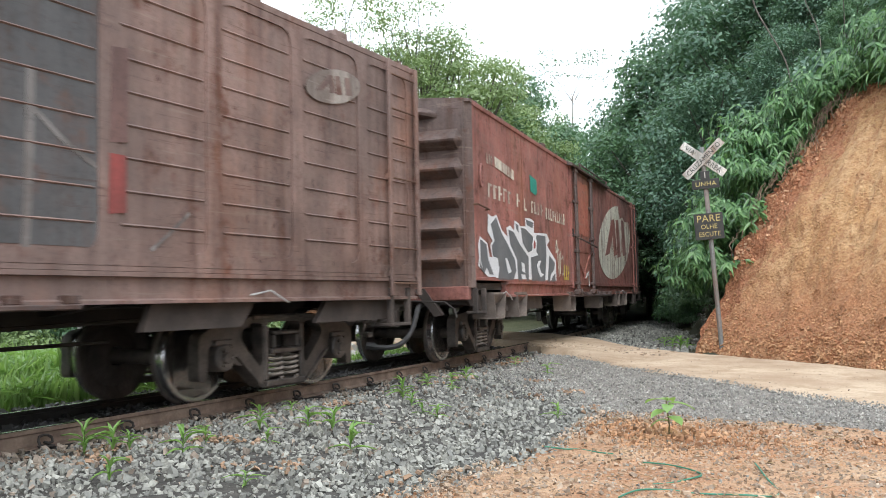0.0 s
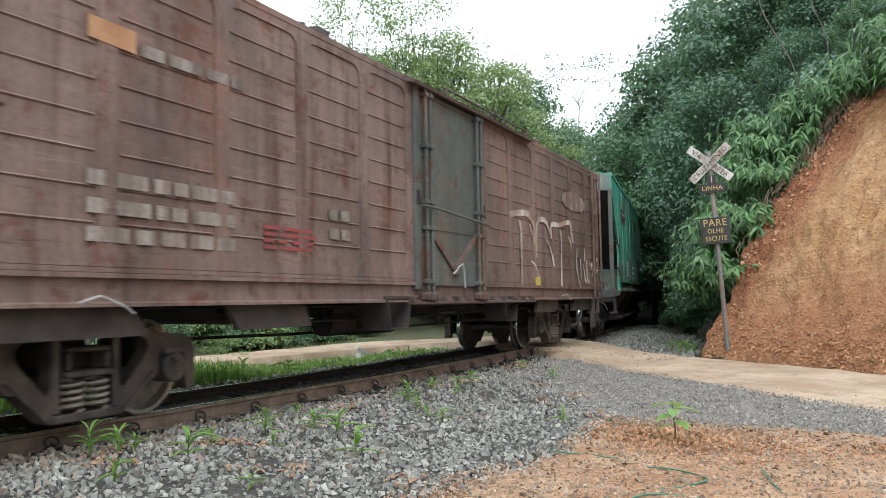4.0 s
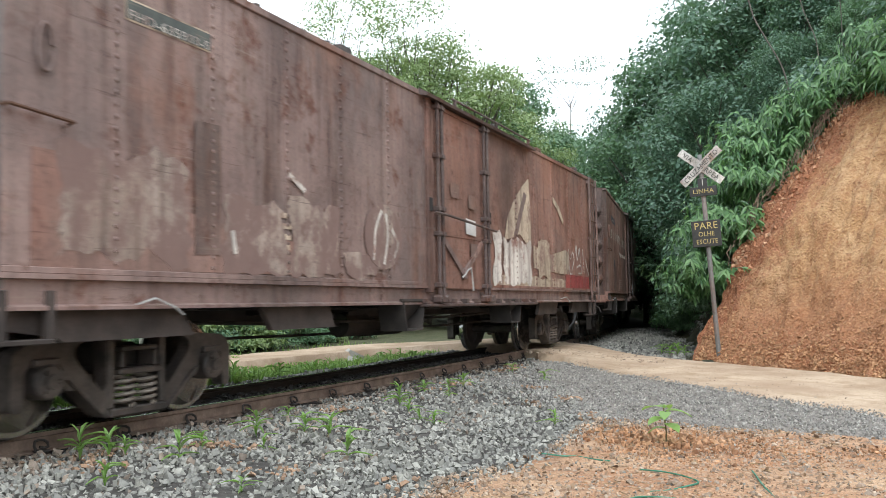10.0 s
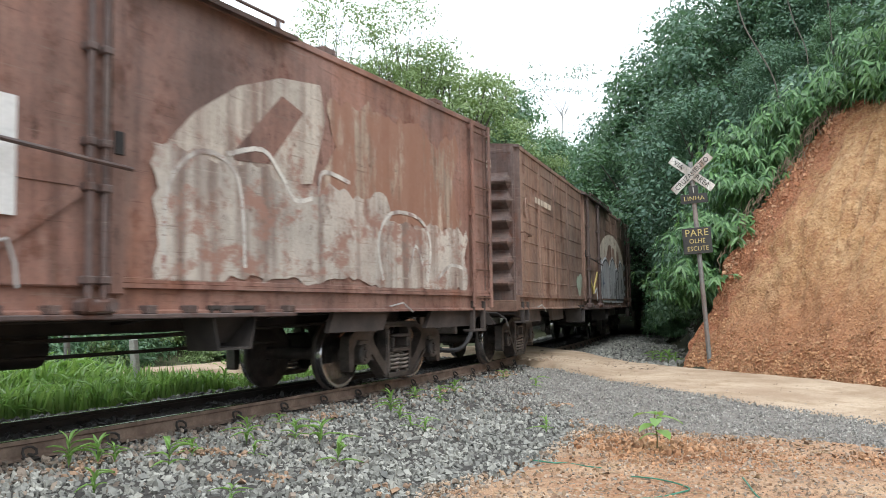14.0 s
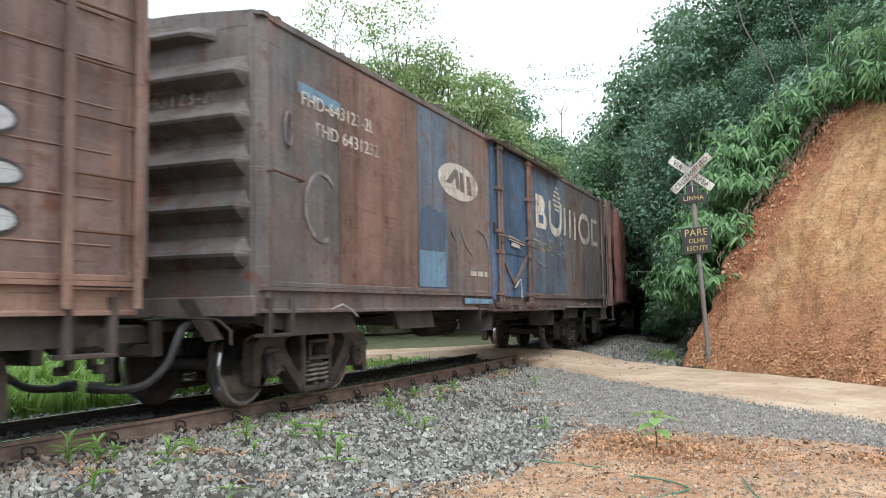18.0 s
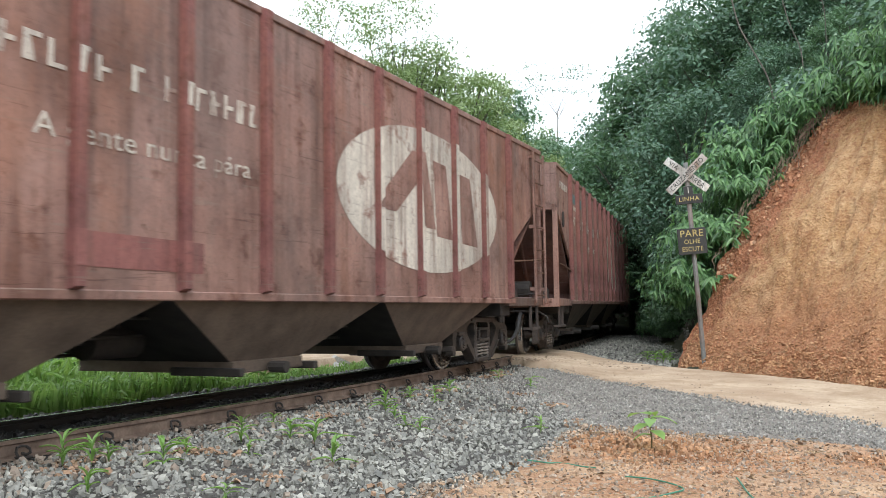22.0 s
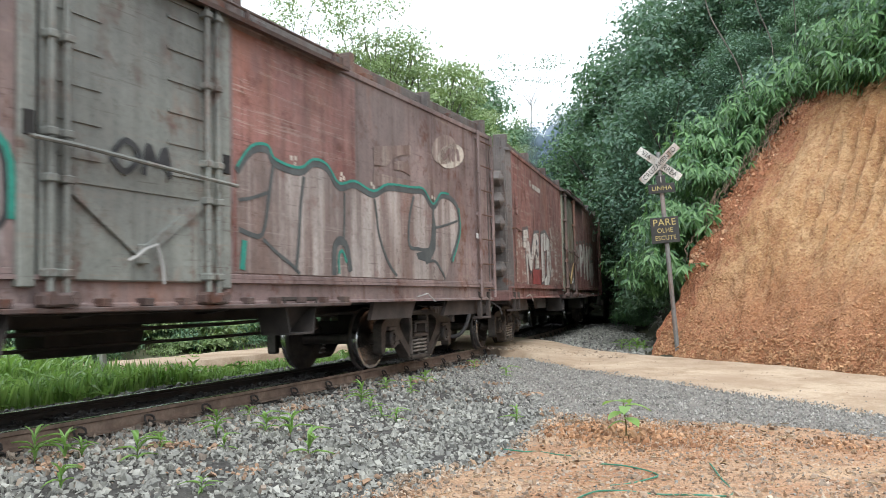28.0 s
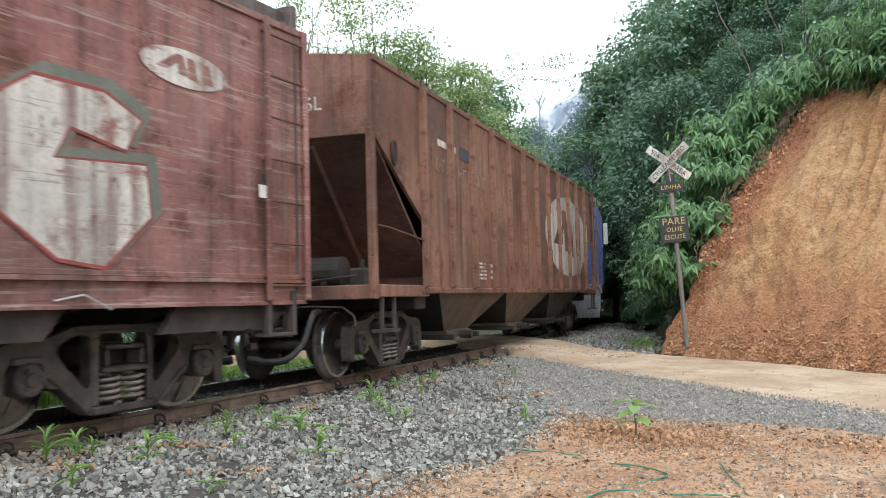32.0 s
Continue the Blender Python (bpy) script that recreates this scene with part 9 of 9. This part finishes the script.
# broad-leaved ginger-like plants along the edge of the cut
def ginger_mesh(seed, stems=11, h=1.6):
    """Arching stalks that lean towards -y, with long hanging leaves in two ranks."""
    r = np.random.default_rng(seed)
    s, leaf = Shape(), Shape()
    for i in range(stems):
        an, lean = r.normal(-1.57, .75), r.uniform(.45, 1.0)
        d = Vector((math.cos(an), math.sin(an), 0))
        base0 = Vector((r.normal(0, .2), r.normal(0, .15), 0))
        pts = []
        hh = h * r.uniform(.65, 1.15)
        for k in range(9):
            f = k / 8
            pts.append(base0 + d * (lean * hh * f * f) + Vector((0, 0, hh * (f - .55 * lean * f * f))))
        s.pipe(pts, .008, 4)
        for k in range(2, 9):
            for sd in (1, -1, 1):
                side = Vector((-d.y, d.x, 0)) * sd
                out = (d * r.uniform(.25, .6) + side * r.uniform(.35, .8) + Vector((0, 0, r.uniform(-1.15, .1)))).normalized()
                L, W = r.uniform(.20, .34), r.uniform(.058, .092)
                w = out.cross(d * .8 + Vector((0, 0, .6))).normalized()
                n = w.cross(out)
                rows = []
                for g, wd in ((0, .15), (.2, .8), (.45, 1.0), (.75, .7), (1, .04)):
                    c = pts[k] + out * L * g + Vector((0, 0, -L * .4 * g * g))
                    rows += [tuple(c - w * W * wd * .5 + n * .014), tuple(c), tuple(c + w * W * wd * .5 + n * .014)]
                leaf.add(rows, [(q * 3 + e, q * 3 + e + 1, q * 3 + e + 4, q * 3 + e + 3) for q in range(4) for e in range(2)])
    return raw_mesh("stalk", s.v, s.f, LEAF_MID), raw_mesh("leaves", leaf.v, leaf.f, LEAF_GINGER, True)


GINGER = [ginger_mesh(i) for i in range(31, 35)]


def ginger(x, y, z, k, turn, lean=0.0):
    rel = Vector((x, y)) - FOOT
    if -.3 < rel.dot(FOOT_N) < 2.85 and rel.dot(FOOT_D) > bank_edge(rel.dot(FOOT_N)) - .22:
        return
    ob = thing("ginger_plant", "lush plant with long glossy leaves on the cut edge", "plant", "leafy plants along the cut")
    a, b = GINGER[int(rng.integers(0, 4))]
    part("stalk", a, None, ob)
    part("foliage", b, None, ob)
    ob.matrix_world = Matrix.Translation((x, y, z)) @ Matrix.Rotation(turn, 4, "Z") @ Matrix.Rotation(lean, 4, "X") @ Matrix.Diagonal((k, k, k, 1))


for i in range(62):
    # up the left edge of the earth face
    q = rng.uniform(.3, 3.3)
    a = bank_edge(q) - .3 - abs(rng.normal(0, .5))
    x, y, z = bank_point(a, q)
    if track_sa(x, y)[1] < 3.9 - .25 * q:
        continue
    ginger(x + rng.normal(0, .1), y + rng.uniform(0, .5), z - .25, rng.uniform(.5, .82), rng.normal(-.25, .6))
for i in range(84):
    # hanging over its top
    a = rng.uniform(-.6, 8)
    x, y, z = bank_point(a, rng.uniform(2.95, 3.5))
    ginger(x, y + rng.uniform(-.1, .9), z + rng.uniform(-.3, .5), rng.uniform(.55, .9), rng.normal(-.55, .5))
for i in range(20):
    s, e = rng.uniform(6, 13), rng.uniform(4.4, 5.4)
    p = track(s, e)
    ginger(p.x, p.y, ground_z(p.x, p.y) - .1, rng.uniform(.6, 1.0), rng.normal(-.6, .7))

for i in range(120):
    # growth that clothes the foot of the slope beside the track
    s = rng.uniform(7, 28)
    e = slope_foot(s) + .05 + 2.2 * rng.random() ** 1.3
    p = track(s, e)
    if i % 5 < 3 or s < 12.5:
        if s < 12.5 and e < slope_foot(s) + .5:
            continue
        shrub(1, p.x, p.y, rng.uniform(.45, .9), "low green shrub at the edge of the wood")
    else:
        ginger(p.x, p.y, ground_z(p.x, p.y) - .1, rng.uniform(.5, .8), rng.normal(-.5, .6))

# a pale leaning trunk and hanging stems before the dark wood
for i, pts in enumerate(([(-1.3, 21.6, 8.6), (-1.1, 21.2, 7.7), (-.8, 20.9, 7.0), (-.45, 20.6, 6.2), (-.3, 20.4, 5.4)], [(-.2, 21.5, 8.6), (.0, 21.3, 7.7), (.25, 21.0, 6.9), (.3, 20.8, 6.2)], [(.5, 21.5, 8.8), (.75, 21.3, 8.0), (.8, 21.2, 7.0)])):
    ob = tagged(new("hanging_stem", Shape().pipe(spline(pts, 4), (.017, .012, .010)[i], 7).mesh("hanging_stem", BARK, True)), "thin bare stem hanging before the wood", "stem", "hanging stems")

# roots and dead stalks that hang over the wooded edge of the face
roots = Shape()
for i in range(130):
    q = 1.2 + 2.0 * rng.random() ** .7
    a = bank_edge(q) + rng.normal(-.05, .12)
    x, y, z = bank_point(a, q)
    L = rng.uniform(.15, .5)
    pts = [Vector((x, y, z)) + Vector((-.02 * j + .05 * rng.normal() * j / 4 - .07, -.08 - .05 * j * rng.uniform(.4, 1.2), .14 - L * (j / 4) ** 1.3)) for j in range(5)]
    roots.pipe(pts, rng.uniform(.004, .011), 4)
tagged(new("hanging_roots", roots.mesh("hanging_roots", plain("dry_root", (0.12, 0.08, 0.055), (0.30, 0.22, 0.15), 8, .9), True)), "dry roots and dead stalks hanging over the bank's edge", "roots", kind="stuff")

# grass and weeds beyond the far rail
pos, nr, ln = [], [], []
for k in range(52000):
    s, e = rng.uniform(-11.5, 9), -1.6 - abs(rng.normal(0, 1.8))
    if e < -6.3 or noise.noise((s * .7, e * .7, 2)) + rng.uniform(-.6, .6) < -.15:
        continue
    p = track(s, e)
    pos.append((p.x, p.y, ground_z(p.x, p.y) + .02))
    nr.append((rng.normal(), rng.normal(), .25))
    rank = smooth01((-1.5 - s) / 2.5)
    if rng.random() > .45 + .55 * rank:
        pos.pop()
        nr.pop()
        continue
    ln.append(.05 + (.13 + (.34 if e > -2.8 else .62) * rank) * rng.random() ** 1.2)
blades_v, blades_f = [], []
for (x, y, z), (a, b, c), L in zip(pos, nr, ln):
    d = Vector((a, b, 0)).normalized()
    w = Vector((-d.y, d.x, 0)) * .012 * (1 + L)
    p0, bend = Vector((x, y, z)), rng.uniform(.1, .7)
    n0 = len(blades_v)
    m = p0 + d * L * bend * .3 + Vector((0, 0, L * .6))
    t_ = p0 + d * L * bend + Vector((0, 0, L * (1 - .35 * bend)))
    blades_v += [tuple(p0 - w), tuple(p0 + w), tuple(m + w * .9), tuple(m - w * .9), tuple(t_)]
    blades_f += [(n0, n0 + 1, n0 + 2, n0 + 3), (n0 + 3, n0 + 2, n0 + 4)]
tagged(new("grass", raw_mesh("grass", blades_v, blades_f, LEAF_GRASS)), "fresh green grass and weeds beyond the rails", "grass", kind="stuff")


def weed_mesh(seed, n=7, h=.22, wide=.034):
    """A grassy seedling: a short stem from which broad lance leaves arch up and over, all joined at the stem."""
    r = np.random.default_rng(seed)
    v, f = [(0, 0, -.02)], []
    for i in range(n):
        an = i * 2.9 + r.normal(0, .45)
        d = Vector((math.cos(an), math.sin(an), 0))
        w = Vector((-d.y, d.x, 0))
        L, bend, lift = h * r.uniform(.6, 1.15), r.uniform(.35, 1.25), h * (.05 + .75 * i / n)
        n0 = len(v)
        for q, g in ((0.0, .22), (.22, .7), (.5, 1), (.8, .62), (1, .05)):
            c = d * L * bend * (.25 * q + .75 * q * q) * .8 + Vector((0, 0, lift + L * (q * .8 - .62 * bend * q * q)))
            fold = .006 + .004 * g
            v += [tuple(c - w * wide * g * .5 + Vector((0, 0, fold))), tuple(c), tuple(c + w * wide * g * .5 + Vector((0, 0, fold)))]
        f += [(0, n0, n0 + 1), (0, n0 + 1, n0 + 2)]
        f += [(n0 + j * 3 + q, n0 + j * 3 + q + 1, n0 + j * 3 + q + 4, n0 + j * 3 + q + 3) for j in range(4) for q in range(2)]
    return raw_mesh("blades", v, f, LEAF_WEED, True)


WEEDS = [weed_mesh(41, 11, .2, .022), weed_mesh(42, 8, .2, .03), weed_mesh(43, 13, .19, .02), weed_mesh(44, 9, .21, .028)]
for i, (x, y, k) in enumerate([(-4.64, 4.76, 1.0), (-4.16, 4.94, 1.0), (-4.28, 6.04, 1.05), (-4.00, 6.35, .9), (-3.69, 6.24, 1.0), (-3.19, 5.65, 1.0), (-4.07, 8.34, 1.1), (-3.25, 7.40, .7), (-4.10, 10.26, .9), (-3.46, 11.75, .8), (-2.19, 7.77, .7), (-3.22, 4.40, .55), (-4.02, 4.10, .8), (-4.29, 12.81, .7), (-4.83, 4.68, 1.1), (-4.32, 5.39, .7), (-4.61, 4.89, .7), (-3.48, 7.57, .6), (-3.9, 9.3, .6), (-4.6, 7.0, .6), (-2.5, 18.1, 1.2), (-2.7, 18.4, 1.1), (-2.35, 18.0, 1.0), (-2.9, 18.6, 1.0), (-2.55, 18.5, 1.2), (-4.35, 9.6, .7), (-4.5, 9.9, .6), (-4.2, 10.0, .7), (-3.8, 8.0, .7), (-3.9, 5.6, .6)]):
    ob = new("weed", WEEDS[i % 4])
    tagged(ob, "small green weed growing between the stones", "weed", "weeds in the stones")
    ob.matrix_world = Matrix.Translation((x, y, ground_z(x, y) + .02)) @ Matrix.Rotation(i * 1.3, 4, "Z") @ Matrix.Diagonal((k * 1.3, k * 1.3, k * 1.1, 1))
for i in range(330):
    s, e = rng.uniform(-11.5, 3.5), -1.55 - 3.6 * rng.random() ** 1.2
    p = track(s, e)
    rank = smooth01((-1.5 - s) / 2.5)
    if e < -2.6 and rng.random() > .25 + rank:
        continue
    k = rng.uniform(.7, 1.3) * (1 + (.7 if e > -3 else 1.5) * rank)
    ob = new("weed", WEEDS[i % 4])
    tagged(ob, "tall green weed beside the track", "weed", "weeds beyond the rails")
    ob.matrix_world = Matrix.Translation((p.x, p.y, ground_z(p.x, p.y))) @ Matrix.Rotation(i * 1.3, 4, "Z") @ Matrix.Diagonal((k, k, k, 1))

# the seedling on the bare earth
seedling = thing("seedling", "young green seedling with four broad leaves", "seedling")
part("stalk", Shape().pipe([(0, 0, -.05), (.005, 0, .1), (-.01, .005, .2), (-.015, .01, .26)], .006, 6), plain("brown_stalk", (.12, .09, .04), (.2, .16, .07), 10, .8), seedling)
for an, z, L in ((.3, .24, .18), (2.6, .26, .21), (4.1, .19, .17), (5.4, .15, .17), (1.5, .27, .13), (4.8, .23, .15), (3.4, .12, .12)):
    d = Vector((math.cos(an), math.sin(an), 0))
    w = Vector((-d.y, d.x, 0))
    rows = []
    for f, g in ((0, .1), (.15, .5), (.4, 1), (.65, .9), (.85, .5), (1, .03)):
        c = d * L * f + Vector((0, 0, z + .05 * f - .09 * f * f))
        rows += [tuple(c - w * L * .28 * g + Vector((0, 0, .008))), tuple(c), tuple(c + w * L * .28 * g + Vector((0, 0, .008)))]
    part("leaf", raw_mesh("leaf", rows, [(j * 3 + q, j * 3 + q + 1, j * 3 + q + 4, j * 3 + q + 3) for j in range(5) for q in range(2)], LEAF_WEED, True), None, seedling)
seedling.matrix_world = Matrix.Translation((-1.07, 7.02, ground_z(-1.07, 7.02) + .05)) @ Matrix.Diagonal((1.15, 1.15, 1.15, 1))

# a thin green hose lying in loops
HOSE_GREEN = plain("green_hose", (0.03, 0.18, 0.11), (0.07, 0.27, 0.18), 12, 0.5)
hose = thing("garden_hose", "thin green hose lying half buried in loops", "hose")
for run in ([(-1.85, 6.2), (-1.7, 6.2), (-1.61, 6.27), (-1.44, 6.19), (-1.33, 6.16)], [(-1.08, 5.94), (-.89, 5.89), (-.73, 5.77), (-.66, 5.62), (-.76, 5.46), (-.91, 5.33)], [(-1.02, 4.86), (-.93, 5.07), (-.79, 5.19), (-.65, 5.17), (-.46, 5.18), (-.25, 5.26), (-.2, 5.42), (-.29, 5.75), (-.37, 6.1)]):
    part("hose_run", Shape().pipe([(x, y, ground_z(x, y) + .062 + .008 * math.sin(9 * x + 7 * y)) for x, y in spline(run, 5)], .0055, 6), HOSE_GREEN, hose, "", True)

# things beyond the track
marker = thing("marker_post", "leaning pale concrete post in the grass", "post")
part("shaft", Shape().box(-.05, .05, -.05, .05, -.2, .85, .012), plain("pale_concrete", (.34, .33, .3), (.46, .45, .41), 5, .9), marker)
marker.matrix_world = Matrix.Translation((-8.9, 9.87, ground_z(-8.9, 9.87))) @ Matrix.Rotation(radians(-8), 4, "Y")
for i, (x, y, k) in enumerate(((-9.0, 16.0, .42), (-8.75, 15.7, .3), (-9.1, 16.4, .3))):
    ob = stones("boulder", [(0, 0, .3)], [1.0], plain("pale_boulder", (.42, .4, .36), (.58, .56, .52), 3, .95), .8, 50 + i)
    tagged(ob, "pale rough boulder beside the far road", "boulder", "boulders")
    ob.matrix_world = Matrix.Translation((x, y, ground_z(x, y) - .05)) @ Matrix.Diagonal((k * 1.6, k, k * 1.1, 1))


# ------------------------------------------------------------------ the train runs towards the viewer and past
def set_pose(s, pivot=5.6):
    """Where a vehicle stands whose middle is s metres along the track; it rests on the track at its pivots."""
    a, b = track(s - pivot), track(s + pivot)
    mid, d = (a + b) / 2, b - a
    return Matrix.Translation((mid.x, mid.y, 0)) @ Matrix.Rotation(math.atan2(-d.x, d.y), 4, "Z") @ Matrix.Rotation(-CANT, 4, "Y")


def motions():
    for ob, middle in TRAIN:
        walk(ob, [(t * 0.5, set_pose(middle - ride(t * 0.5), 7.5 if ob == W4 else 5.6)) for t in range(65)])
    for wheel, home, middle in WHEELS:
        # wheels are keyed finely while they are near, and stand still while they are out of sight
        near = [i * 0.1 for i in range(321) if -16 < middle - ride(i * 0.1) < 26]
        if not near:
            continue
        rows = [(t, home @ Matrix.Rotation(ride(t) / 0.42, 4, "X")) for t in near]
        if near[0] > 0:
            rows.insert(0, (0.0, rows[0][1]))
        if near[-1] < 31.95:
            rows.append((32.0, rows[-1][1]))
        walk(wheel, rows)
    for ob, i in PUFFS:
        # each puff hangs over the engine, drifts up and back, and comes from far down the line
        rows = []
        for j in range(33):
            t = float(j)
            s = ENGINE_AT + 8 - ride(t)
            high = 2.4 + .165 * s if s < 55 else 11.5 - 7.0 * smooth01((s - 55) / 20)
            far = track(min(s + 1.3 * (i % 3), 150), .6 + 1.0 * math.sin(i * 1.9), high + .9 * (i - 3.5) * min(1, 20 / s) + .25 * math.sin(t * .4 + i))
            # the exhaust rolls forward over the wagons ahead of the engine
            s2 = .6 * s
            near = track(s2 + .8 * (i % 3), .2 + .09 * max(0, 23 - s2) + .65 * math.sin(i * 1.9), max(4.6, 2.8 + .16 * s2 + .5 * (i - 3.2) + .2 * math.sin(t * .4 + i)))
            k = smooth01((s - 21) / 9) * (1 - smooth01((s - 58) / 20))
            p = Vector(far) * (1 - k) + Vector(near) * k
            rows.append((t, Matrix.Translation(p) @ Matrix.Rotation(.15 * math.sin(t * .2 + i), 4, "Y")))
        walk(ob, rows)


motions()
